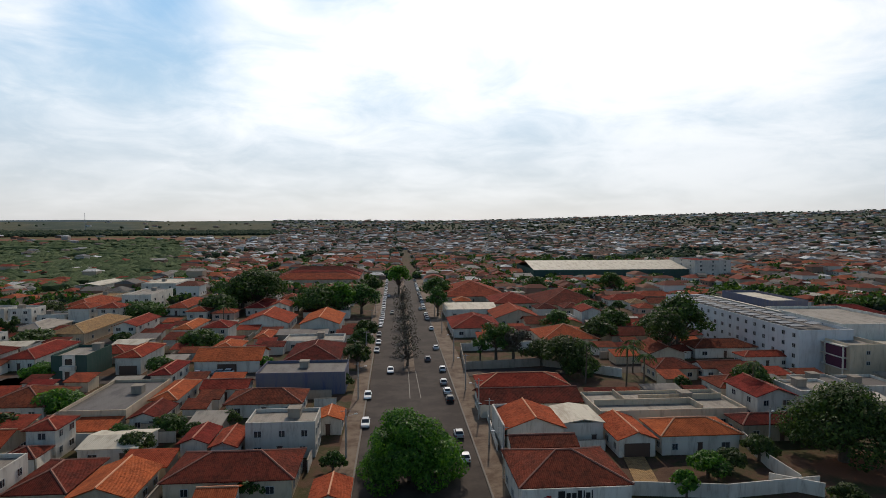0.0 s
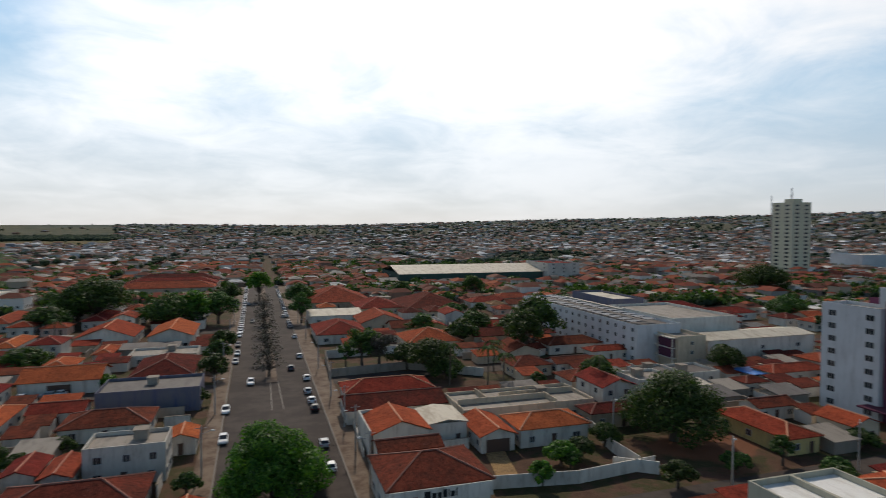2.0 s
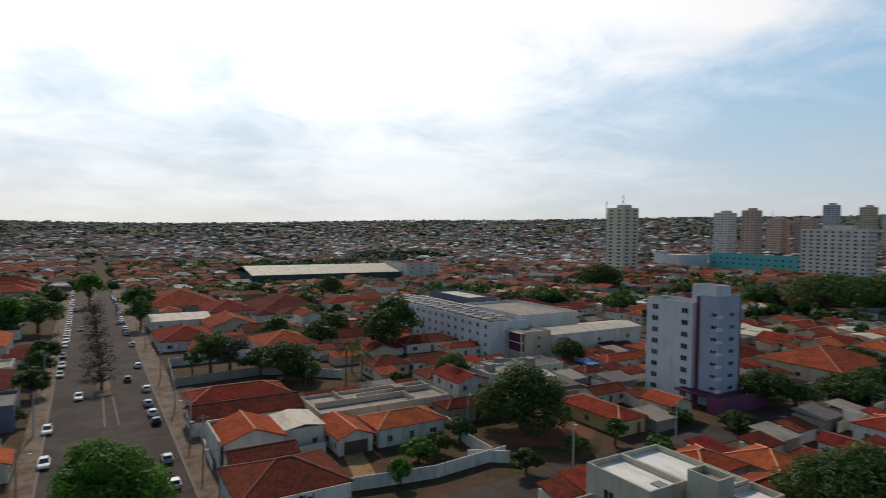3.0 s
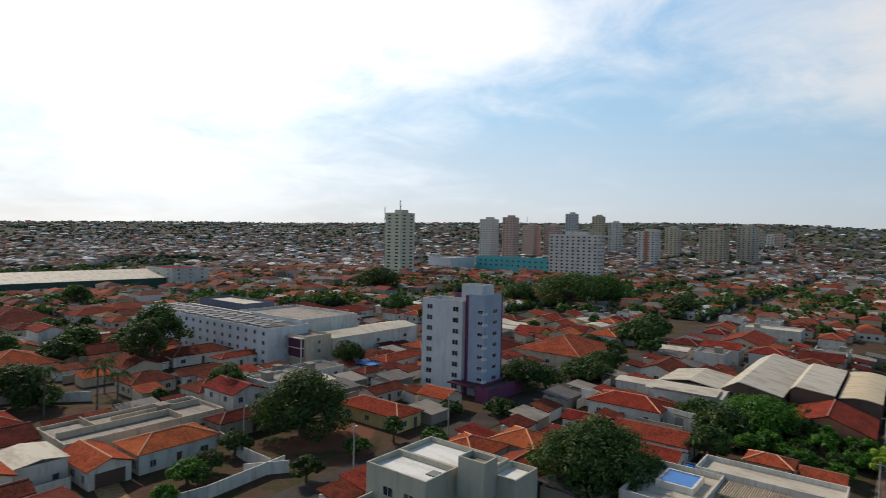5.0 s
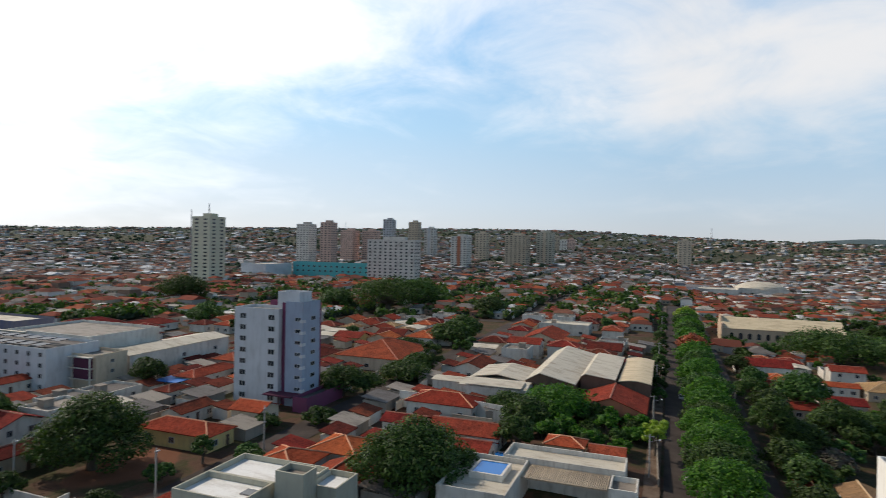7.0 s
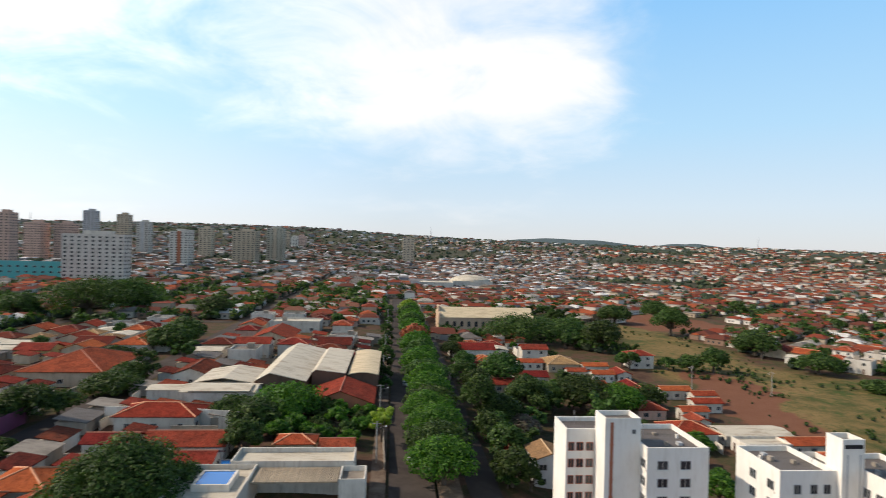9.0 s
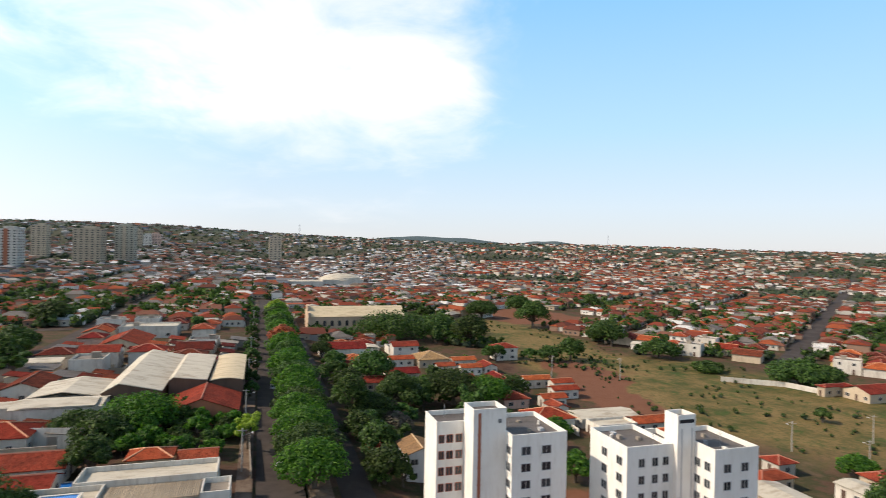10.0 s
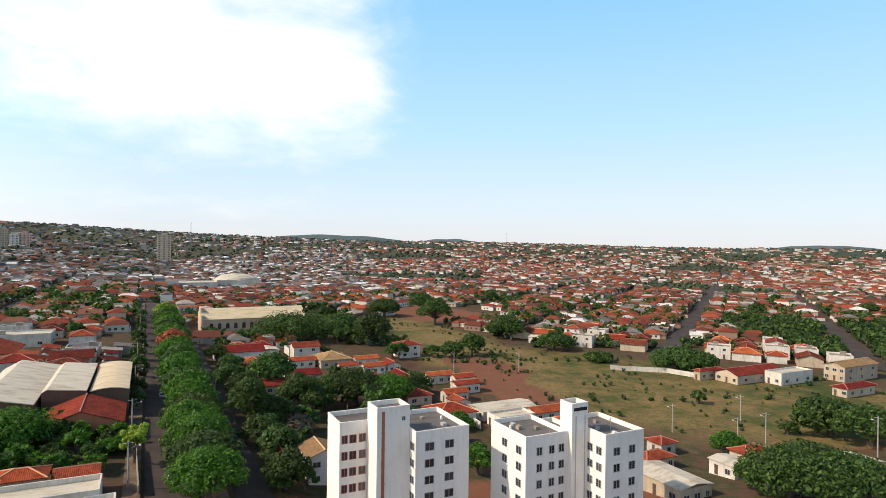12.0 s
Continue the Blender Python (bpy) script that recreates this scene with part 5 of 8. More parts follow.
tree(-10.5, 214.2, 7.2, 9.1, None, 920, 86, size=0.60, lobes_n=21, label="rounded dark street tree by the pavement")
tree(-32.6, 267.5, 13.1, 23.0, None, 5817, 369, size=0.60, lobes_n=42, label="dense dark green tree in a back yard")
tree(-24.5, 266.9, 16.4, 14.0, LEAF_BRIGHT, 2148, 855, size=0.60, lobes_n=33, label="fresh green tree among dark ones")
tree(-15.3, 272.7, 14.5, 15.5, None, 2655, 173, size=0.60, lobes_n=37, label="dense dark green tree in a back yard")
tree(-66.2, 290.9, 19.0, 28.3, None, 8000, 753, size=0.60, lobes_n=42, label="dense dark green tree in a back yard")
tree(-74.4, 297.3, 12.5, 23.2, None, 5941, 828, size=0.60, lobes_n=42, label="dense dark green tree in a back yard")
tree(-78.3, 271.2, 10.1, 16.1, None, 2836, 685, size=0.60, lobes_n=38, label="dense dark green tree in a back yard")
tree(-63.1, 197.7, 6.8, 13.4, None, 1969, 874, size=0.60, lobes_n=32, label="broad clipped green tree in a yard")
tree(-46.1, 108.1, 5.1, 6.9, None, 3054, 315, size=0.25, lobes_n=16, label="round dark green tree in a back yard")
tree(-44.2, 118.3, 4.5, 6.6, None, 2772, 257, size=0.25, lobes_n=15, label="dense dark green tree in a back yard")
tree(-39.0, 116.3, 3.8, 4.7, None, 1386, 620, size=0.25, lobes_n=14, label="dense dark green tree in a back yard")
tree(-51.3, 114.4, 4.3, 5.9, None, 2260, 217, size=0.25, lobes_n=14, label="dense dark green tree in a back yard")
tree(-34.2, 123.9, 3.5, 4.9, None, 1520, 621, size=0.25, lobes_n=14, label="dense dark green tree in a back yard")
tree(-73.6, 134.3, 5.0, 11.6, LEAF_BRIGHT, 3506, 36, size=0.38, lobes_n=27, label="green shrubs beside a red roof")
tree(-76.8, 122.4, 3.9, 8.2, None, 1756, 595, size=0.38, lobes_n=19, label="dense dark green tree in a back yard")
tree(-68.2, 115.8, 3.5, 5.1, None, 1661, 697, size=0.25, lobes_n=14, label="dense dark green tree in a back yard")
tree(-93.8, 167.6, 3.5, 10.9, LEAF_BRIGHT, 3104, 162, size=0.38, lobes_n=26, label="green shrubs beside a white house")
tree(-64.4, 167.1, 5.1, 8.5, None, 1873, 441, size=0.38, lobes_n=20, label="dense dark green tree in a back yard")
tree(-120.8, 208.5, 4.8, 16.0, None, 2813, 653, size=0.60, lobes_n=38, label="dense dark green tree in a back yard")
tree(-92.7, 210.9, 3.9, 8.7, None, 839, 402, size=0.60, lobes_n=20, label="dense dark green tree in a back yard")
tree(-151.6, 303.5, 3.5, 16.1, None, 2844, 822, size=0.60, lobes_n=38, label="dense dark green tree in a back yard")
tree(-112.9, 274.0, 5.1, 22.5, None, 5558, 740, size=0.60, lobes_n=42, label="dense dark green tree in a back yard")
tree(-153.1, 277.2, 5.1, 18.0, None, 3570, 880, size=0.60, lobes_n=42, label="dense dark green tree in a back yard")
tree(-10.5, 99.7, 3.5, 4.3, None, 1171, 521, size=0.25, lobes_n=14, label="green shrub in a front yard")
tree(-12.7, 149.1, 4.3, 4.3, None, 700, 972, size=0.38, lobes_n=14, label="green shrub by the pavement")
tree(-37.6, 171.2, 3.7, 6.6, LEAF_BRIGHT, 1148, 380, size=0.38, lobes_n=15, label="flowering shrub beside a garage")
tree(-22.2, 90.4, 3.5, 4.4, None, 1246, 557, size=0.25, lobes_n=14, label="green shrub in a front yard")
tree(30.2, 176.0, 12.0, 10.2, None, 2683, 958, size=0.38, lobes_n=24, label="thin tall tree in a walled yard", shape="tall")
tree(35.3, 175.6, 10.3, 10.2, LEAF_DRY, 2699, 455, size=0.38, lobes_n=24, label="brownish tree in a walled yard", shape="tall")
tree(42.4, 169.4, 8.0, 9.9, None, 2565, 514, size=0.38, lobes_n=23, label="dense dark green tree in a back yard")
tree(47.1, 161.2, 10.3, 14.3, None, 5336, 274, size=0.38, lobes_n=34, label="dense dark green tree in a back yard")
tree(50.3, 156.0, 5.9, 10.9, None, 3078, 922, size=0.38, lobes_n=26, label="rounded tree in a walled yard")
tree(25.5, 176.4, 7.7, 5.1, None, 700, 36, size=0.38, lobes_n=14, label="thin tall tree in a walled yard", shape="tall")
tree(82.1, 342.4, 10.0, 13.4, None, 1961, 891, size=0.60, lobes_n=32, label="round dark tree among roofs")
tree(57.8, 208.7, 11.2, 10.3, None, 1159, 28, size=0.60, lobes_n=24, label="dense dark green tree in a back yard")
tree(21.6, 321.7, 12.3, 15.3, None, 2569, 372, size=0.60, lobes_n=36, label="street trees beside the avenue")
tree(18.9, 263.4, 13.9, 10.0, None, 1103, 476, size=0.60, lobes_n=24, label="street trees beside the avenue")
tree(-13.0, 350.1, 10.0, 13.3, None, 1941, 954, size=0.60, lobes_n=31, label="dense dark green tree in a back yard")
tree(69.6, 197.8, 9.7, 11.9, None, 1565, 326, size=0.60, lobes_n=28, label="dense dark green tree in a back yard")
tree(125.7, 338.9, 13.3, 13.7, None, 2067, 929, size=0.60, lobes_n=32, label="dense dark green tree in a back yard")
tree(85.5, 258.0, 7.6, 10.3, None, 1169, 389, size=0.60, lobes_n=24, label="dense dark green tree in a back yard")
tree(92.4, 186.9, 18.6, 17.8, None, 3482, 433, size=0.60, lobes_n=42, label="tall dense dark tree beside the white block")
tree(81.5, 171.9, 16.3, 12.6, None, 4144, 913, size=0.38, lobes_n=30, label="dense dark green tree in a back yard")
tree(93.2, 205.8, 8.2, 10.7, None, 1262, 905, size=0.60, lobes_n=25, label="dense dark green tree in a back yard")
tree(78.5, 97.0, 13.6, 19.5, None, 18000, 538, size=0.30, lobes_n=54, low=0.27, label="big broad dark green tree on a vacant lot")
tree(93.3, 38.9, 12.4, 18.2, None, 16000, 168, size=0.30, lobes_n=50, low=0.27, label="big broad dark green tree among roofs")
tree(99.8, 33.9, 5.9, 9.0, None, 5175, 573, size=0.25, lobes_n=21, label="dense dark green tree in a back yard")
tree(82.4, 130.7, 9.5, 10.3, None, 2733, 181, size=0.38, lobes_n=24, label="dense dark green tree in a back yard")
tree(86.9, 68.2, 5.3, 6.3, None, 2527, 241, size=0.25, lobes_n=15, label="small green shrub by a wall")
tree(88.6, 81.0, 5.7, 4.6, None, 1325, 236, size=0.25, lobes_n=14, label="green shrub by a street wall")
tree(143.5, 83.1, 7.9, 14.2, None, 5207, 24, size=0.38, lobes_n=33, label="dense dark green tree in a back yard")
tree(147.5, 78.1, 6.3, 9.5, None, 2343, 180, size=0.38, lobes_n=22, label="dense dark green tree in a back yard")
tree(127.8, 136.0, 8.7, 10.6, None, 2930, 332, size=0.38, lobes_n=25, label="dense dark green tree in a back yard")
tree(234.2, 213.8, 10.4, 18.0, None, 3579, 177, size=0.60, lobes_n=42, label="dense dark green tree in a back yard")
tree(316.8, 308.9, 16.5, 33.6, None, 8000, 139, size=0.60, lobes_n=42, label="dense dark green tree in a back yard")
tree(325.8, 194.0, 12.6, 21.6, None, 5119, 522, size=0.60, lobes_n=42, label="dense dark green tree in a back yard")
tree(334.6, 162.6, 20.0, 45.8, None, 8000, 522, size=0.60, lobes_n=42, label="dense dark green tree in a back yard")
tree(362.3, 155.9, 18.4, 33.7, None, 8000, 368, size=0.60, lobes_n=42, label="dense dark green tree in a back yard")
tree(235.2, 83.6, 9.2, 18.9, None, 3941, 526, size=0.60, lobes_n=42, label="dense dark green tree in a back yard")
tree(180.0, 71.1, 10.8, 7.3, None, 1400, 690, size=0.38, lobes_n=17, label="slender tall conifer among roofs", shape="tall")
tree(339.6, 98.1, 11.2, 20.1, None, 4447, 573, size=0.60, lobes_n=42, label="dense dark green tree in a back yard")
tree(167.1, 75.0, 5.2, 15.6, None, 6351, 186, size=0.38, lobes_n=37, label="dense dark green tree in a back yard")
tree(143.4, 36.8, 6.0, 9.8, None, 2511, 915, size=0.38, lobes_n=23, label="dense dark green tree in a back yard")
tree(136.0, 30.0, 6.8, 11.9, None, 3669, 456, size=0.38, lobes_n=28, label="dense dark green tree in a back yard")
tree(144.8, 24.7, 7.7, 16.7, LEAF_BRIGHT, 7267, 815, size=0.38, lobes_n=40, label="tall green banana plants")
tree(117.2, 27.8, 8.6, 6.9, None, 3004, 424, size=0.25, lobes_n=16, label="feathery dark tree beside a garden wall")
tree(110.3, 83.4, 3.5, 6.6, None, 1118, 752, size=0.38, lobes_n=15, label="small green shrub by a wall")
tree(119.5, 75.2, 3.5, 8.0, None, 1677, 537, size=0.38, lobes_n=19, label="green shrub by a white wall")
tree(93.9, 203.8, 9.2, 17.0, None, 3187, 928, size=0.60, lobes_n=40, label="dense dark green tree in a back yard")
tree(82.0, 218.5, 9.1, 13.3, None, 1938, 930, size=0.60, lobes_n=31, label="dense dark green tree in a back yard")
tree(51.1, 92.2, 4.5, 7.0, LEAF_BRIGHT, 3134, 781, size=0.25, lobes_n=16, label="green shrubs in a garden")
tree(55.6, 93.5, 4.3, 6.2, None, 2448, 372, size=0.25, lobes_n=14, label="low green shrubs in a garden")
tree(90.9, 72.7, 4.5, 5.5, None, 1947, 808, size=0.25, lobes_n=14, label="small green shrub by a wall")
tree(89.3, 42.4, 11.3, 14.1, None, 8000, 607, size=0.25, lobes_n=33, label="dense dark green tree in a back yard")
tree(118.7, 29.2, 7.5, 7.0, None, 3092, 362, size=0.25, lobes_n=16, label="feathery dark tree beside a garden wall", shape="tall")
tree(184.8, 27.3, 4.3, 7.1, None, 1305, 370, size=0.38, lobes_n=17, label="dense dark green tree in a back yard")
tree(179.2, 75.8, 6.5, 11.1, None, 3184, 879, size=0.38, lobes_n=26, label="dense dark green tree in a back yard")
tree(209.8, 93.6, 5.4, 13.1, None, 1878, 984, size=0.60, lobes_n=31, label="dense dark green tree in a back yard")
tree(252.8, 85.2, 10.1, 17.7, None, 3448, 456, size=0.60, lobes_n=42, label="dense dark green tree in a back yard")
tree(355.8, 101.8, 8.8, 21.1, None, 4875, 165, size=0.60, lobes_n=42, label="dense dark green tree in a back yard")
tree(211.7, -39.2, 12.8, 16.3, None, 2934, 977, size=0.60, lobes_n=39, label="dense dark green tree in a back yard")
tree(160.1, -24.0, 14.6, 10.7, None, 3000, 772, size=0.38, lobes_n=25, label="leafy tall tree beside the street")
tree(161.3, -30.0, 9.0, 12.4, None, 4024, 409, size=0.38, lobes_n=29, label="dense dark green tree in a back yard")
tree(174.4, -40.5, 13.2, 15.3, None, 6068, 732, size=0.38, lobes_n=36, label="dense dark green tree in a back yard")
tree(188.1, -49.0, 9.0, 16.6, None, 7155, 756, size=0.38, lobes_n=39, label="dense dark green tree in a back yard")
tree(188.2, -62.2, 11.2, 20.7, None, 8000, 472, size=0.38, lobes_n=42, label="broad light green leafy tree")
tree(183.8, -72.4, 9.3, 16.9, LEAF_BRIGHT, 7384, 670, size=0.38, lobes_n=40, label="broad light green leafy tree")
tree(191.1, -83.7, 7.9, 13.8, None, 2108, 543, size=0.60, lobes_n=33, label="dense dark green tree in a back yard")
tree(156.8, -34.9, 5.2, 9.1, LEAF_DRY, 2170, 255, size=0.38, lobes_n=21, label="dry tangled shrubs near the street")
tree(173.9, -36.3, 6.5, 10.1, LEAF_DRY, 2655, 501, size=0.38, lobes_n=24, label="dry tangled shrubs near the street")
tree(150.2, -80.0, 4.8, 9.7, LEAF_BRIGHT, 2438, 285, size=0.38, lobes_n=23, label="green shrub behind the white block")
tree(118.4, -68.3, 6.5, 7.8, LEAF_BRIGHT, 1572, 947, size=0.38, lobes_n=18, label="green shrubs between the white blocks")
tree(117.1, -28.4, 5.4, 5.7, None, 2087, 510, size=0.25, lobes_n=14, label="dark round shrub by a house")
tree(116.9, -23.5, 3.5, 4.5, None, 1308, 512, size=0.25, lobes_n=14, label="dark round shrub by a house")
tree(323.2, -71.4, 13.7, 43.9, None, 8000, 527, size=0.60, lobes_n=42, label="dense dark green tree in a back yard")
tree(344.8, -102.9, 10.1, 23.9, None, 6271, 851, size=0.60, lobes_n=42, label="dense dark green tree in a back yard")
tree(298.6, -107.6, 16.5, 21.1, None, 4879, 815, size=0.60, lobes_n=42, label="dense dark green tree in a back yard")
tree(416.3, -158.7, 12.6, 25.3, None, 7066, 362, size=0.60, lobes_n=42, label="dense dark green tree in a back yard")
tree(359.2, -173.2, 17.8, 22.7, None, 5659, 677, size=0.60, lobes_n=42, label="rounded dark tree on red soil")
tree(443.0, -200.7, 13.8, 23.1, None, 5845, 904, size=0.60, lobes_n=42, label="dense dark green tree in a back yard")
tree(465.0, -281.0, 12.8, 14.4, None, 2288, 465, size=0.60, lobes_n=34, label="rounded dark tree on red soil")
tree(292.5, -186.6, 12.4, 23.0, None, 5830, 921, size=0.60, lobes_n=42, label="dense dark green tree in a back yard")
tree(249.7, -140.2, 10.9, 13.6, None, 2026, 924, size=0.60, lobes_n=32, label="dense dark green tree in a back yard")
tree(250.7, -130.0, 7.2, 12.0, None, 1596, 472, size=0.60, lobes_n=28, label="dense dark green tree in a back yard")
tree(254.3, -121.4, 5.9, 8.0, None, 706, 359, size=0.60, lobes_n=19, label="dense dark green tree in a back yard")
tree(185.8, -206.9, 8.6, 23.7, None, 6191, 581, size=0.60, lobes_n=42, label="green trees beside a long white wall")
tree(179.3, -213.2, 8.0, 15.8, None, 2761, 743, size=0.60, lobes_n=38, label="green trees beside a long white wall")
tree(74.5, -114.6, 8.9, 19.4, None, 8000, 942, size=0.38, lobes_n=42, label="dense dark green tree in a back yard")
tree(68.3, -122.3, 7.7, 17.3, None, 7751, 570, size=0.38, lobes_n=41, label="dense dark green tree in a back yard")
tree(80.1, -113.9, 7.0, 11.9, None, 3672, 741, size=0.38, lobes_n=28, label="dense dark green tree in a back yard")
tree(84.7, -138.3, 5.2, 13.8, None, 4975, 467, size=0.38, lobes_n=33, label="dense dark green tree in a back yard")
tree(101.8, -173.8, 9.6, 21.0, None, 4854, 498, size=0.60, lobes_n=42, label="dark green thicket at the edge of the field")
tree(89.5, -169.9, 10.3, 16.4, None, 6983, 674, size=0.38, lobes_n=39, label="dark green thicket at the edge of the field")
tree(102.9, -132.9, 5.7, 9.6, LEAF_BRIGHT, 2376, 227, size=0.38, lobes_n=22, label="low green bushes by the field")
tree(107.3, -163.2, 4.0, 5.6, None, 802, 963, size=0.38, lobes_n=14, label="small tree on the field")
tree(142.0, -167.6, 4.8, 5.2, None, 700, 332, size=0.60, lobes_n=14, label="small tree on the field")
tree(247.4, -186.9, 8.7, 17.6, None, 3423, 834, size=0.60, lobes_n=42, label="dense dark green tree in a back yard")
tree(214.5, -187.8, 3.9, 13.5, None, 2009, 716, size=0.60, lobes_n=32, label="dense dark green tree in a back yard")
tree(313.8, -436.5, 11.3, 13.3, None, 1931, 855, size=0.60, lobes_n=31, label="dense dark green tree in a back yard")
tree(373.6, -545.8, 10.9, 13.8, None, 2093, 170, size=0.60, lobes_n=33, label="dense dark green tree in a back yard")
tree(279.8, -528.7, 11.5, 13.6, None, 2037, 897, size=0.60, lobes_n=32, label="dense dark green tree in a back yard")
tree(64.6, 78.7, 4.8, 5.8, None, 2146, 929, size=0.25, lobes_n=14, label="low green shrubs in a garden")
tree(44.2, 86.1, 4.2, 4.6, LEAF_BRIGHT, 1347, 631, size=0.25, lobes_n=14, label="low green shrubs in a garden")
tree(52.1, 90.8, 3.5, 4.0, None, 1008, 274, size=0.25, lobes_n=14, label="low green shrubs in a garden")
tree(78.8, 81.0, 3.5, 5.4, None, 1837, 791, size=0.25, lobes_n=14, label="low green shrubs by a wall")
tree(63.8, 98.4, 4.5, 6.7, None, 2849, 933, size=0.25, lobes_n=16, label="low green shrubs by a wall")
tree(112.0, -10.2, 8.9, 14.1, LEAF_BRIGHT, 6000, 851, size=0.32, lobes_n=34, label="spreading green tree on the planted strip", group="trees along the street")
tree(123.0, -10.2, 9.2, 13.8, None, 6000, 602, size=0.32, lobes_n=34, label="spreading green tree on the planted strip", group="trees along the street")
tree(135.0, -10.4, 9.6, 13.5, LEAF_BRIGHT, 6000, 375, size=0.32, lobes_n=34, label="spreading green tree on the planted strip", group="trees along the street")
tree(147.0, -9.3, 9.4, 12.7, LEAF_BRIGHT, 6000, 840, size=0.32, lobes_n=34, label="spreading green tree on the planted strip", group="trees along the street")
tree(158.0, -10.5, 8.4, 14.1, None, 6000, 762, size=0.32, lobes_n=34, label="spreading green tree on the planted strip", group="trees along the street")
tree(170.0, -11.0, 9.3, 12.6, LEAF_BRIGHT, 6000, 605, size=0.32, lobes_n=34, label="spreading green tree on the planted strip", group="trees along the street")
tree(182.0, -10.7, 9.8, 12.7, LEAF_BRIGHT, 3200, 534, size=0.42, lobes_n=34, label="spreading green tree on the planted strip", group="trees along the street")
tree(194.0, -10.9, 8.8, 14.1, None, 3200, 966, size=0.42, lobes_n=34, label="spreading green tree on the planted strip", group="trees along the street")
tree(206.0, -9.4, 9.1, 13.9, LEAF_BRIGHT, 3200, 32, size=0.42, lobes_n=34, label="spreading green tree on the planted strip", group="trees along the street")
tree(218.0, -11.1, 9.0, 13.0, LEAF_BRIGHT, 3200, 24, size=0.42, lobes_n=34, label="spreading green tree on the planted strip", group="trees along the street")
tree(231.0, -11.0, 9.9, 12.6, None, 3200, 746, size=0.42, lobes_n=34, label="spreading green tree on the planted strip", group="trees along the street")
tree(244.0, -9.4, 9.0, 12.8, LEAF_BRIGHT, 3200, 958, size=0.42, lobes_n=34, label="spreading green tree on the planted strip", group="trees along the street")
tree(258.0, -10.9, 8.7, 13.9, LEAF_BRIGHT, 3200, 394, size=0.42, lobes_n=34, label="spreading green tree on the planted strip", group="trees along the street")
tree(272.0, -10.0, 9.7, 13.0, LEAF_RED, 1800, 994, size=0.60, lobes_n=34, label="flowering tree with red blossom", group="trees along the street")
tree(286.0, -11.1, 9.0, 13.7, LEAF_BRIGHT, 1800, 760, size=0.60, lobes_n=34, label="spreading green tree on the planted strip", group="trees along the street")
tree(302.0, -9.7, 8.9, 13.5, LEAF_BRIGHT, 1800, 315, size=0.60, lobes_n=34, label="spreading green tree on the planted strip", group="trees along the street")
tree(318.0, -10.3, 9.6, 14.0, None, 1800, 923, size=0.60, lobes_n=34, label="spreading green tree on the planted strip", group="trees along the street")
tree(334.0, -10.7, 9.0, 13.7, LEAF_BRIGHT, 1800, 157, size=0.60, lobes_n=34, label="spreading green tree on the planted strip", group="trees along the street")
tree(350.0, -10.3, 8.8, 13.8, LEAF_BRIGHT, 1800, 323, size=0.60, lobes_n=34, label="spreading green tree on the planted strip", group="trees along the street")
tree(366.0, -9.5, 8.4, 14.1, None, 1800, 970, size=0.60, lobes_n=34, label="spreading green tree on the planted strip", group="trees along the street")
tree(382.0, -10.9, 9.3, 13.3, LEAF_BRIGHT, 1800, 527, size=0.60, lobes_n=34, label="spreading green tree on the planted strip", group="trees along the street")
tree(398.0, -10.5, 9.8, 13.2, LEAF_LIME, 1800, 268, size=0.60, lobes_n=34, label="lime green tree at the end of the row", group="trees along the street")
tree(118.0, -24.8, 8.3, 9.1, None, 2600, 571, size=0.4, lobes_n=24, label="leafy dark green tree beyond the street", group="trees along the street")
tree(132.0, -26.1, 9.0, 9.8, None, 2600, 134, size=0.4, lobes_n=24, label="leafy dark green tree beyond the street", group="trees along the street")
tree(146.0, -24.7, 7.3, 10.9, None, 2600, 520, size=0.4, lobes_n=24, label="leafy dark green tree beyond the street", group="trees along the street")
tree(160.0, -27.2, 9.1, 9.1, None, 2600, 252, size=0.4, lobes_n=24, label="leafy dark green tree beyond the street", group="trees along the street")
tree(176.0, -25.5, 8.3, 9.8, None, 2600, 605, size=0.4, lobes_n=24, label="leafy dark green tree beyond the street", group="trees along the street")
tree(192.0, -27.5, 9.4, 10.9, None, 2600, 368, size=0.4, lobes_n=24, label="leafy dark green tree beyond the street", group="trees along the street")
tree(210.0, -25.5, 8.3, 10.6, None, 2600, 4, size=0.4, lobes_n=24, label="leafy dark green tree beyond the street", group="trees along the street")
tree(232.0, -27.7, 8.2, 9.5, None, 2600, 524, size=0.4, lobes_n=24, label="leafy dark green tree beyond the street", group="trees along the street")
tree(256.0, -25.6, 7.7, 9.3, None, 2600, 186, size=0.4, lobes_n=24, label="leafy dark green tree beyond the street", group="trees along the street")
tree(131.0, 1.8, 8.2, 6.0, LEAF_LIME, 1500, 411, size=0.3, lobes_n=14, label="slender pale green tree by the pavement", shape="tall")
for k, x0 in enumerate((176, 189, 203, 216, 232, 247, 262, 279, 298, 320, 343, 366, 390)):
    tree(x0, 2.4 + 0.5 * (k % 3 - 1), 5.0 + 0.8 * (k % 4), 5.2 + 0.7 * (k % 3), None, 900, 420 + k, size=0.36, lobes_n=12, label="small leafy tree along the pavement", group="trees along the street")
tree(150.5, 7.6, 2.9, 5.3, None, 700, 464, size=0.5, lobes_n=8, label="dense green shrub among banana plants", group="shrubs behind the sheds")
tree(133.8, 21.0, 3.3, 6.0, LEAF_BRIGHT, 700, 986, size=0.5, lobes_n=8, label="dense green shrub among banana plants", group="shrubs behind the sheds")
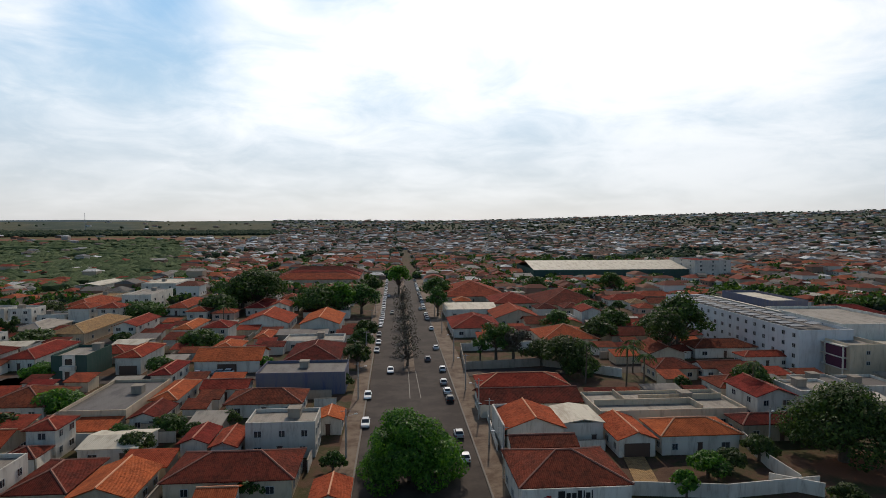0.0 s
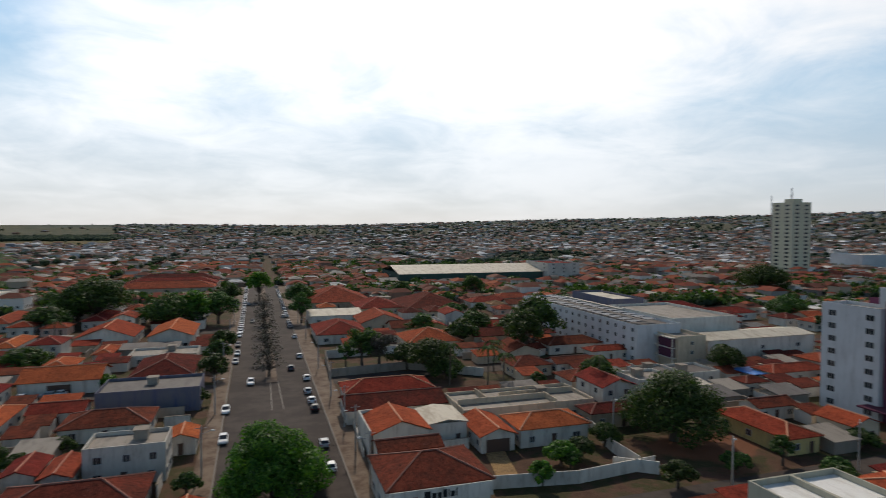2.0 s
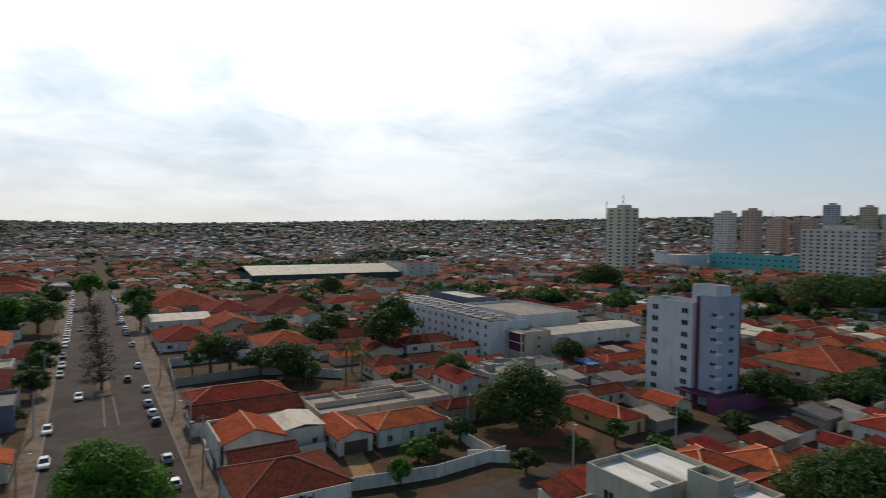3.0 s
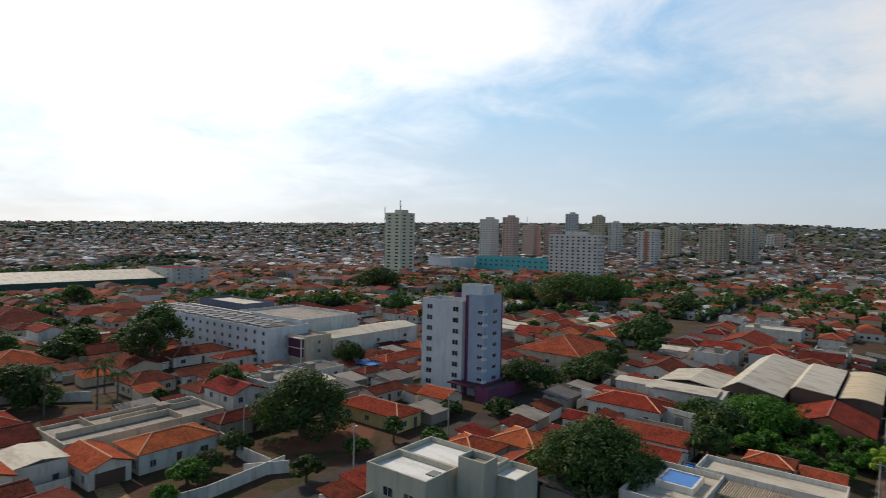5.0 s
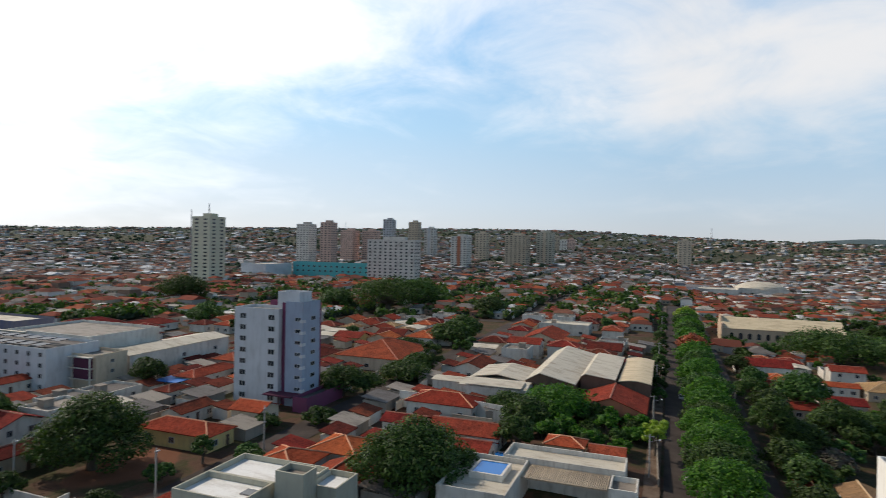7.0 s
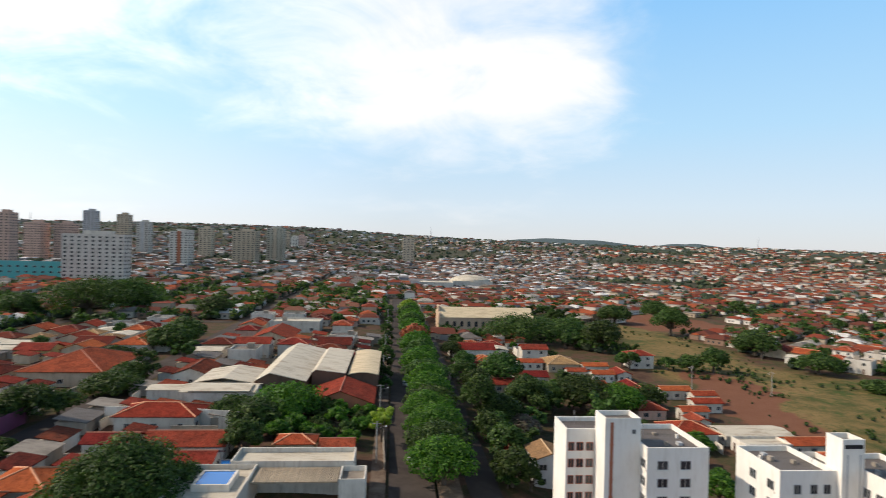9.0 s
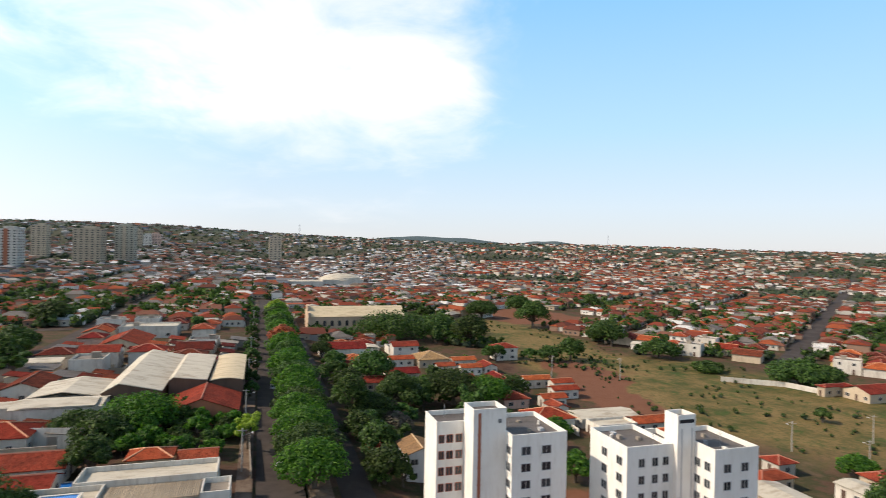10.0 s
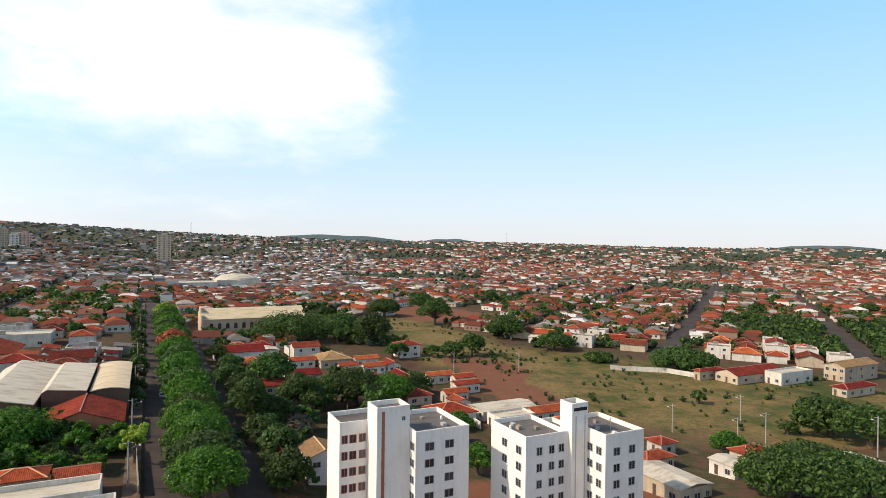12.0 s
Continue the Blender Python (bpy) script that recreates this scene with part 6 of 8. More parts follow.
tree(130.0, 25.2, 3.7, 3.7, LEAF_BRIGHT, 700, 605, size=0.5, lobes_n=8, label="dense green shrub among banana plants", group="shrubs behind the sheds")
tree(123.9, 15.5, 4.0, 4.1, None, 700, 96, size=0.5, lobes_n=8, label="dense green shrub among banana plants", group="shrubs behind the sheds")
tree(147.2, 17.0, 2.8, 6.1, LEAF_BRIGHT, 700, 121, size=0.5, lobes_n=8, label="dense green shrub among banana plants", group="shrubs behind the sheds")
tree(145.2, 12.2, 5.0, 4.6, LEAF_BRIGHT, 700, 19, size=0.5, lobes_n=8, label="dense green shrub among banana plants", group="shrubs behind the sheds")
tree(155.2, 15.3, 3.0, 4.1, None, 700, 793, size=0.5, lobes_n=8, label="dense green shrub among banana plants", group="shrubs behind the sheds")
tree(147.6, 5.4, 3.8, 4.7, LEAF_BRIGHT, 700, 497, size=0.5, lobes_n=8, label="dense green shrub among banana plants", group="shrubs behind the sheds")
tree(139.6, 27.2, 4.1, 3.6, LEAF_BRIGHT, 700, 24, size=0.5, lobes_n=8, label="dense green shrub among banana plants", group="shrubs behind the sheds")
tree(136.2, 28.4, 3.0, 5.6, None, 700, 196, size=0.5, lobes_n=8, label="dense green shrub among banana plants", group="shrubs behind the sheds")
tree(126.4, 14.3, 4.4, 4.0, LEAF_BRIGHT, 700, 353, size=0.5, lobes_n=8, label="dense green shrub among banana plants", group="shrubs behind the sheds")
tree(137.0, 8.0, 3.1, 3.8, LEAF_BRIGHT, 700, 870, size=0.5, lobes_n=8, label="dense green shrub among banana plants", group="shrubs behind the sheds")
tree(134.7, 14.8, 3.3, 3.9, None, 700, 633, size=0.5, lobes_n=8, label="dense green shrub among banana plants", group="shrubs behind the sheds")
tree(147.0, 24.4, 4.4, 4.9, LEAF_BRIGHT, 700, 366, size=0.5, lobes_n=8, label="dense green shrub among banana plants", group="shrubs behind the sheds")
tree(158.5, 8.5, 3.6, 4.9, LEAF_BRIGHT, 700, 886, size=0.5, lobes_n=8, label="dense green shrub among banana plants", group="shrubs behind the sheds")
tree(140.1, 28.9, 4.6, 6.0, None, 700, 856, size=0.5, lobes_n=8, label="dense green shrub among banana plants", group="shrubs behind the sheds")
tree(147.8, 14.9, 3.1, 5.2, LEAF_BRIGHT, 700, 561, size=0.5, lobes_n=8, label="dense green shrub among banana plants", group="shrubs behind the sheds")
tree(138.3, 22.0, 4.8, 5.1, LEAF_BRIGHT, 700, 837, size=0.5, lobes_n=8, label="dense green shrub among banana plants", group="shrubs behind the sheds")
tree(143.9, 6.8, 3.2, 5.0, None, 700, 825, size=0.5, lobes_n=8, label="dense green shrub among banana plants", group="shrubs behind the sheds")
tree(137.8, 6.7, 3.0, 5.9, LEAF_BRIGHT, 700, 829, size=0.5, lobes_n=8, label="dense green shrub among banana plants", group="shrubs behind the sheds")
tree(146.6, 8.2, 3.5, 4.2, LEAF_BRIGHT, 700, 686, size=0.5, lobes_n=8, label="dense green shrub among banana plants", group="shrubs behind the sheds")
tree(155.6, 13.2, 3.2, 4.3, None, 700, 159, size=0.5, lobes_n=8, label="dense green shrub among banana plants", group="shrubs behind the sheds")
tree(142.6, 28.7, 4.5, 3.9, LEAF_BRIGHT, 700, 528, size=0.5, lobes_n=8, label="dense green shrub among banana plants", group="shrubs behind the sheds")
tree(131.4, 17.9, 3.2, 4.0, LEAF_BRIGHT, 700, 970, size=0.5, lobes_n=8, label="dense green shrub among banana plants", group="shrubs behind the sheds")
tree(148.7, 15.1, 5.0, 5.6, None, 700, 587, size=0.5, lobes_n=8, label="dense green shrub among banana plants", group="shrubs behind the sheds")
tree(149.7, 16.7, 4.4, 5.7, LEAF_BRIGHT, 700, 392, size=0.5, lobes_n=8, label="dense green shrub among banana plants", group="shrubs behind the sheds")
tree(155.5, 9.5, 3.9, 4.9, LEAF_BRIGHT, 700, 414, size=0.5, lobes_n=8, label="dense green shrub among banana plants", group="shrubs behind the sheds")
tree(131.6, 23.3, 3.7, 5.3, None, 700, 368, size=0.5, lobes_n=8, label="dense green shrub among banana plants", group="shrubs behind the sheds")
tree(158.6, 13.3, 4.4, 5.3, LEAF_BRIGHT, 700, 779, size=0.5, lobes_n=8, label="dense green shrub among banana plants", group="shrubs behind the sheds")
tree(153.1, 23.1, 4.0, 4.1, LEAF_BRIGHT, 700, 835, size=0.5, lobes_n=8, label="dense green shrub among banana plants", group="shrubs behind the sheds")
tree(147.3, 29.4, 4.2, 3.6, None, 700, 475, size=0.5, lobes_n=8, label="dense green shrub among banana plants", group="shrubs behind the sheds")
tree(141.9, 27.7, 3.8, 4.1, LEAF_BRIGHT, 700, 96, size=0.5, lobes_n=8, label="dense green shrub among banana plants", group="shrubs behind the sheds")
tree(122.7, 28.6, 4.4, 5.2, LEAF_BRIGHT, 700, 927, size=0.5, lobes_n=8, label="dense green shrub among banana plants", group="shrubs behind the sheds")
tree(130.2, 29.3, 3.7, 5.1, None, 700, 820, size=0.5, lobes_n=8, label="dense green shrub among banana plants", group="shrubs behind the sheds")
tree(129.6, 23.6, 4.1, 4.1, LEAF_BRIGHT, 700, 823, size=0.5, lobes_n=8, label="dense green shrub among banana plants", group="shrubs behind the sheds")
tree(145.3, 5.2, 4.3, 4.9, LEAF_BRIGHT, 700, 525, size=0.5, lobes_n=8, label="dense green shrub among banana plants", group="shrubs behind the sheds")
tree(143.5, 16.7, 3.3, 6.1, None, 700, 74, size=0.5, lobes_n=8, label="dense green shrub among banana plants", group="shrubs behind the sheds")
tree(135.3, 27.6, 4.0, 5.3, LEAF_BRIGHT, 700, 67, size=0.5, lobes_n=8, label="dense green shrub among banana plants", group="shrubs behind the sheds")
tree(150.7, 17.1, 4.3, 4.5, LEAF_BRIGHT, 700, 273, size=0.5, lobes_n=8, label="dense green shrub among banana plants", group="shrubs behind the sheds")
tree(155.3, 16.5, 5.0, 5.2, None, 700, 355, size=0.5, lobes_n=8, label="dense green shrub among banana plants", group="shrubs behind the sheds")
tree(128.6, 23.8, 4.5, 4.7, LEAF_BRIGHT, 700, 691, size=0.5, lobes_n=8, label="dense green shrub among banana plants", group="shrubs behind the sheds")
tree(145.8, 25.8, 4.4, 3.7, LEAF_BRIGHT, 700, 511, size=0.5, lobes_n=8, label="dense green shrub among banana plants", group="shrubs behind the sheds")
tree(136.5, 16.6, 3.4, 3.6, None, 700, 570, size=0.5, lobes_n=8, label="dense green shrub among banana plants", group="shrubs behind the sheds")
tree(139.8, 5.0, 2.9, 5.8, LEAF_BRIGHT, 700, 577, size=0.5, lobes_n=8, label="dense green shrub among banana plants", group="shrubs behind the sheds")
tree(138.8, 26.8, 3.5, 5.3, LEAF_BRIGHT, 700, 495, size=0.5, lobes_n=8, label="dense green shrub among banana plants", group="shrubs behind the sheds")
tree(148.2, 22.8, 3.5, 4.3, None, 700, 320, size=0.5, lobes_n=8, label="dense green shrub among banana plants", group="shrubs behind the sheds")
tree(133.6, 21.2, 4.6, 5.3, LEAF_BRIGHT, 700, 402, size=0.5, lobes_n=8, label="dense green shrub among banana plants", group="shrubs behind the sheds")
tree(141.7, 28.0, 3.9, 4.1, LEAF_BRIGHT, 700, 610, size=0.5, lobes_n=8, label="dense green shrub among banana plants", group="shrubs behind the sheds")
tree(142.2, 26.3, 4.6, 5.2, None, 700, 315, size=0.5, lobes_n=8, label="dense green shrub among banana plants", group="shrubs behind the sheds")
tree(123.6, 28.7, 4.0, 5.0, LEAF_BRIGHT, 700, 62, size=0.5, lobes_n=8, label="dense green shrub among banana plants", group="shrubs behind the sheds")
tree(158.4, 7.8, 4.6, 4.6, LEAF_BRIGHT, 700, 373, size=0.5, lobes_n=8, label="dense green shrub among banana plants", group="shrubs behind the sheds")
tree(130.1, 13.9, 3.5, 4.5, None, 700, 509, size=0.5, lobes_n=8, label="dense green shrub among banana plants", group="shrubs behind the sheds")
tree(138.8, 12.3, 4.8, 6.0, LEAF_BRIGHT, 700, 452, size=0.5, lobes_n=8, label="dense green shrub among banana plants", group="shrubs behind the sheds")
tree(159.6, 10.4, 3.4, 4.0, LEAF_BRIGHT, 700, 909, size=0.5, lobes_n=8, label="dense green shrub among banana plants", group="shrubs behind the sheds")
tree(131.0, 9.7, 4.3, 4.6, None, 700, 364, size=0.5, lobes_n=8, label="dense green shrub among banana plants", group="shrubs behind the sheds")
tree(127.3, 8.4, 3.4, 5.0, LEAF_BRIGHT, 700, 387, size=0.5, lobes_n=8, label="dense green shrub among banana plants", group="shrubs behind the sheds")
tree(137.2, 25.6, 3.6, 5.9, LEAF_BRIGHT, 700, 948, size=0.5, lobes_n=8, label="dense green shrub among banana plants", group="shrubs behind the sheds")
tree(144.6, 19.5, 4.4, 4.4, None, 700, 409, size=0.5, lobes_n=8, label="dense green shrub among banana plants", group="shrubs behind the sheds")

# ---- parked and driving cars ----


def car(colour, near=True):
    """A small hatchback: shaped body, glasshouse, wheels, lamps. Its nose points along +y."""
    top = thing("car", 0, 0, -900, "%s hatchback car on the avenue" % colour, "car", "cars on the avenue")
    prof = [(-2.0, 0.35), (-2.02, 0.75), (-1.9, 0.95), (-0.9, 1.0), (0.75, 0.95), (1.75, 0.78), (2.0, 0.62), (2.02, 0.35)]
    V, F = [], []
    for s, wide in ((-1, 0.78), (-1, 0.86), (1, 0.86), (1, 0.78)):
        for i, (y, z) in enumerate(prof):
            V.append((s * (wide if 0 < i < 7 else wide - 0.04), y, z if wide > 0.8 or i in (0, 7) else z + 0.03))
    n = len(prof)
    for k in range(3):
        for i in range(n - 1):
            F.append((k * n + i, (k + 1) * n + i, (k + 1) * n + i + 1, k * n + i + 1))
        F.append((k * n + n - 1, (k + 1) * n + n - 1, (k + 1) * n, k * n))
    F += [tuple(range(n)), tuple(range(4 * n - 1, 3 * n - 1, -1))]
    solid("body", V, F, CARPAINT[colour], top)
    V = [(s * w, y, z) for s in (-1, 1) for w, y, z in ((0.78, -1.75, 0.97), (0.62, -1.35, 1.40), (0.62, 0.05, 1.42), (0.76, 0.95, 0.95))]
    solid("glasshouse", V, [(0, 1, 2, 3), (7, 6, 5, 4), (0, 4, 5, 1), (2, 6, 7, 3)], GLASS, top, "dark tinted glass")
    V, F = [], []
    box(V, F, -0.64, -1.38, 1.39, 0.64, 0.08, 1.46)
    solid("car_roof", V, F, CARPAINT[colour], top)
    for sx in (-1, 1):
        for y in (-1.25, 1.25):
            V, F = [], []
            beam(V, F, (sx * 0.68, y, 0.31), (sx * 0.88, y, 0.31), 0.31, 0.31, 12)
            wheel = solid("wheel", V, F, RUBBER, top)
            if not near:
                continue
            V, F = [], []
            beam(V, F, (sx * 0.86, y, 0.31), (sx * 0.895, y, 0.31), 0.19, 0.18, 10)
            solid("rim", V, F, STEEL, wheel)
        if not near:
            continue
        V, F = [], []
        box(V, F, sx * 0.62 - 0.15, 1.93, 0.52, sx * 0.62 + 0.15, 2.03, 0.66)
        solid("headlight", V, F, LAMP, top)
        V, F = [], []
        box(V, F, sx * 0.66 - 0.12, -2.05, 0.62, sx * 0.66 + 0.12, -1.97, 0.84)
        solid("tail_light", V, F, REDLAMP, top)
    return top


CARS = {c: car(c) for c in ("white", "silver", "black", "grey", "red")}
CARS.update({"far_" + c: car(c, False) for c in ("white", "silver", "grey")})
USED = set()


def park(colour, x, y, turn=0):
    """Put a car on the road, the first of its colour itself and then copies."""
    m = pose(x, y, ground(x, y) + 0.08, 0, 0, turn)
    if colour in USED:
        copy_thing(CARS[colour], m)
    else:
        CARS[colour].matrix_basis = m
        USED.add(colour)


park("white", -6.6, 141.3, 180)
park("white", -6.2, 121.8, 180)
park("white", -1.4, 165.1, 180)
park("silver", -6.0, 191.8, 180)
park("white", -5.8, 204.3, 180)
park("grey", -6.0, 218.7, 180)
park("white", -6.0, 237.7, 180)
park("silver", -6.1, 252.9, 180)
park("white", 12.1, 102.7, 0)
park("silver", 12.3, 114.4, 0)
park("black", 12.7, 137.5, 0)
park("white", 12.6, 144.0, 0)
park("silver", 12.4, 152.3, 0)
park("white", 13.2, 165.9, 0)
park("grey", 9.7, 178.6, 0)
park("white", 13.2, 194.5, 0)
park("white", 13.9, 229.8, 0)
park("silver", 11.9, 282.6, 0)
park("black", -1.4, 271.3, 180)
park("silver", -3.6, 333.6, 180)
cars_rng = random.Random(8)
for y in range(246, 425, 6):
    if cars_rng.random() < 0.85:
        park(cars_rng.choice(("far_white", "far_silver", "far_grey", "far_white")), -5.6, y + cars_rng.uniform(-0.4, 0.4), 180)
    if cars_rng.random() < 0.7:
        park(cars_rng.choice(("far_white", "far_silver", "far_grey")), 13.6, y + 2, 0)
park("white", -54.5, 165.7, 90)
park("silver", -48.7, 166.5, 90)
park("white", -46.6, 166.9, 90)
park("white", 121.7, -4.5, -90)
park("silver", 189.2, -4.5, -90)

# ---- walls, poles, small things ----


def garden_wall(pts, h=2.4, mat="white", label="plastered garden wall with rain stains", thick=0.2):
    """A boundary wall along a line, with a coping."""
    x0, y0 = pts[0]
    top = thing("garden_wall", x0, y0, 0, label, "wall")
    for (xa, ya), (xb, yb) in zip(pts, pts[1:]):
        n = max(1, int(math.hypot(xb - xa, yb - ya) / 6))
        for i in range(n):
            pa, pb = Vector((xa + (xb - xa) * i / n, ya + (yb - ya) * i / n)), Vector((xa + (xb - xa) * (i + 1) / n, ya + (yb - ya) * (i + 1) / n))
            d = (pb - pa).normalized()
            s = Vector((-d.y, d.x)) * thick / 2
            g = min(ground(*pa), ground(*pb))
            V = [(q.x - x0, q.y - y0, z) for z in (g - 0.4, g + h) for q in (pa - s, pb - s, pb + s, pa + s)]
            solid("wall_panel", V, [(0, 1, 5, 4), (1, 2, 6, 5), (2, 3, 7, 6), (3, 0, 4, 7), (4, 5, 6, 7)], WALL[mat], top)
    return top


def utility_pole(x, y, h=9.0, lamp=1.6, along=0):
    top = thing("utility_pole", x, y, ground(x, y), "concrete utility pole with crossarm and street lamp", "utility pole", "street poles")
    V, F = [], []
    beam(V, F, (0, 0, -0.3), (0, 0, h), 0.17, 0.11, 8)
    solid("pole", V, F, POLE, top)
    c, s = math.cos(along), math.sin(along)
    V, F = [], []
    beam(V, F, (-0.9 * c, -0.9 * s, h - 0.4), (0.9 * c, 0.9 * s, h - 0.4), 0.06, 0.06, 5)
    solid("crossarm", V, F, POLE, top)
    V, F = [], []
    beam(V, F, (0, 0, h - 1.4), (lamp * c, lamp * s, h - 0.9), 0.035, 0.03, 5)
    solid("lamp_arm", V, F, STEEL, top)
    V, F = [], []
    box(V, F, lamp * c - 0.3, lamp * s - 0.12, h - 0.98, lamp * c + 0.3, lamp * s + 0.12, h - 0.82)
    solid("lamp_head", V, F, LAMP, top)
    return top


def mast(x, y, h, z=None):
    top = thing("radio_mast", x, y, ground(x, y) if z is None else z, "thin steel lattice radio mast", "mast")
    r = 1.0
    legs = [(r * math.cos(2.1 * k), r * math.sin(2.1 * k)) for k in range(3)]
    for a, b in legs:
        V, F = [], []
        beam(V, F, (a, b, 0), (a * 0.3, b * 0.3, h), 0.22, 0.14, 5)
        solid("leg", V, F, STEEL, top)
    V, F = [], []
    n = int(h / 5)
    for k in range(n):
        u, w = k / n, (k + 1) / n
        for i in range(3):
            (a, b), (c, d) = legs[i], legs[(i + 1) % 3]
            beam(V, F, (a * (1 - 0.7 * u), b * (1 - 0.7 * u), h * u), (c * (1 - 0.7 * w), d * (1 - 0.7 * w), h * w), 0.1, 0.1, 4)
    solid("bracing", V, F, STEEL, top)
    return top


garden_wall([(21.1, 191.0), (19.2, 163.4)], 2.6, "concrete")
garden_wall([(21.1, 191.0), (48.5, 192.2)], 2.6, "white")
garden_wall([(20.0, 166.5), (42.8, 169.4), (49.6, 164.1)], 2.4, "concrete")
garden_wall([(49.6, 164.1), (61.0, 155.2)], 2.4, "white")
garden_wall([(35.9, 87.3), (50.3, 85.1), (66.3, 86.8)], 2.2, "white", "white street wall with rain stains")
garden_wall([(65.5, 106.4), (63.4, 95.1), (63.3, 86.9)], 2.4, "white", "white wall of a garden")
garden_wall([(59.1, 88.6), (65.3, 84.2)], 2.2, "white")
garden_wall([(140.2, 64.3), (139.6, 49.2), (136.0, 33.1)], 4.2, "white", "tall pale ribbed boundary wall")
garden_wall([(-59.0, 101.4), (-62.4, 119.7)], 3.0, "white")
garden_wall([(-58.2, 112.2), (-51.0, 111.6)], 3.4, "white")
garden_wall([(197.5, -179.3), (183.4, -197.6), (167.4, -202.3)], 2.0, "white", "long white wall at the edge of the field")
garden_wall([(162.9, -86.7), (147.6, -86.0)], 2.2, "white")
garden_wall([(205.0, -20.1), (261.9, -28.8)], 2.2, "concrete")
garden_wall([(114.2, 0.9), (138.9, 1.7)], 2.0, "concrete")
garden_wall([(19.5, 108.7), (17.9, 90.0)], 1.4, "white")
garden_wall([(18.5, 106.0), (19.5, 124.9)], 1.6, "white")
garden_wall([(153.6, 60.6), (135.7, 70.1)], 2.2, "white")
utility_pole(17.5, 94.4, 9.0, 1.8, math.pi)
utility_pole(17.5, 109.1, 9.0, 1.8, math.pi)
utility_pole(17.5, 123.4, 9.0, 1.8, math.pi)
utility_pole(17.5, 146.8, 9.0, 1.8, math.pi)
utility_pole(17.5, 177.1, 9.0, 1.8, math.pi)
utility_pole(17.5, 222.8, 9.0, 1.8, math.pi)
utility_pole(17.5, 263.4, 9.0, 1.8, math.pi)
utility_pole(-8.8, 105, 9.0, 1.8, 0.0)
utility_pole(-8.8, 140, 9.0, 1.8, 0.0)
utility_pole(-8.8, 180, 9.0, 1.8, 0.0)
utility_pole(-8.8, 225, 9.0, 1.8, 0.0)
utility_pole(-8.8, 270, 9.0, 1.8, 0.0)
utility_pole(118, 2.6, 8.5, 1.8, -1.57)
utility_pole(150, 2.6, 8.5, 1.8, -1.57)
utility_pole(190, 2.6, 8.5, 1.8, -1.57)
utility_pole(235, 2.6, 8.5, 1.8, -1.57)
utility_pole(280, 2.6, 8.5, 1.8, -1.57)
utility_pole(330, 2.6, 8.5, 1.8, -1.57)
utility_pole(122.9, -134.9, 8.0, 1.2, 0.6)
utility_pole(108.3, -143.3, 7.0, 1.2, 0.6)
utility_pole(103.3, -147.8, 9.0, 1.2, 0.6)
utility_pole(122.4, -163.1, 8.0, 1.2, 0.6)
utility_pole(82.2, -159.3, 10.0, 1.2, 0.6)
utility_pole(208.1, -139.4, 9.0, 1.2, 0.6)
utility_pole(218.8, -114.4, 9.0, 1.2, 0.6)
utility_pole(287.6, -187.3, 10.0, 1.2, 0.6)
utility_pole(72.1, 75.2, 9.0, 1.2, 0.6)
utility_pole(99.3, 75.3, 9.0, 1.2, 0.6)
utility_pole(68.4, 102.6, 8.0, 1.2, 0.6)
palm(78.7, 124.6, 11.0, 315)
palm(65.9, 159.7, 9.0, 80)
palm(49.1, 149.4, 11.0, 1036)
palm(57.6, 143.5, 11.0, 1108)
palm(59.8, 138.4, 10.0, 1138)
palm(129.2, 140.5, 8.0, 528)
palm(117.8, 27.1, 7.0, 310)
palm(-70.2, 248.6, 8.0, 395)
mast(-755, 1523, 64 - ground(-755, 1523))
mast(1597, -97, 95 - ground(1597, -97))
mast(1855, -1182, 98 - ground(1855, -1182))
mast(463, 442, 72 - ground(463, 442))
mast(995, 576, 81 - ground(995, 576))
mast(474, 430, 15, 64)
sign = thing("shop_sign", 24.5, 79.0, 3.7, "white shop fascia with black shapes and a red swoosh", "sign")
bar(sign, "board", -7.2, -0.02, -0.5, 8.2, 0.12, 1.6, WALL["white"], "white fascia board")
for k, (w, h) in enumerate(((0.95, 1.1), (0.62, 0.8), (0.62, 0.8), (0.62, 1.12), (0.18, 1.1), (0.62, 0.8), (0.18, 1.15))):
    x0 = (-2.2, -1.05, -0.25, 0.55, 1.35, 1.71, 2.51)[k]
    bar(sign, "shape", x0, -0.05, 0.12, x0 + w, -0.03, 0.12 + h, RUBBER, "plain black shape")
for k in range(3):
    mark = bar(sign, "mark", -4.6 + 0.35 * k, -0.05, 0.1 + 0.2 * k, -3.2, -0.03, 0.24 + 0.2 * k, REDLAMP, "red swoosh mark")
tarp = thing("awning", 132.0, 128.0, 0, "bright blue tarpaulin awning over a yard", "awning")
bar(tarp, "cover", -6, -3, 2.8, 8, 5, 2.95, BLUE, "bright blue tarpaulin")
for px, py in ((-5.8, -2.8), (7.8, -2.8), (-5.8, 4.8), (7.8, 4.8)):
    bar(tarp, "post", px - 0.06, py - 0.06, 0, px + 0.06, py + 0.06, 2.8, STEEL)
TAKEN.append((118, 4, 166, 33))  # planted with banana and shrubs
TAKEN.append((38, 79, 66, 101))
TAKEN.append((66, 82, 95, 106))
TAKEN.append((20.5, 138, 62, 196))
TAKEN.append((-14, 84, -9, 130))
strip("driveway", [(42.4, 101.9), (39.8, 88.6)], 1.9, ROOF["tan"], 0.12, "tan tiled driveway beside a garden", "driveway")

# ---- the rest of the near town, lot by lot ----
rng = random.Random(11)


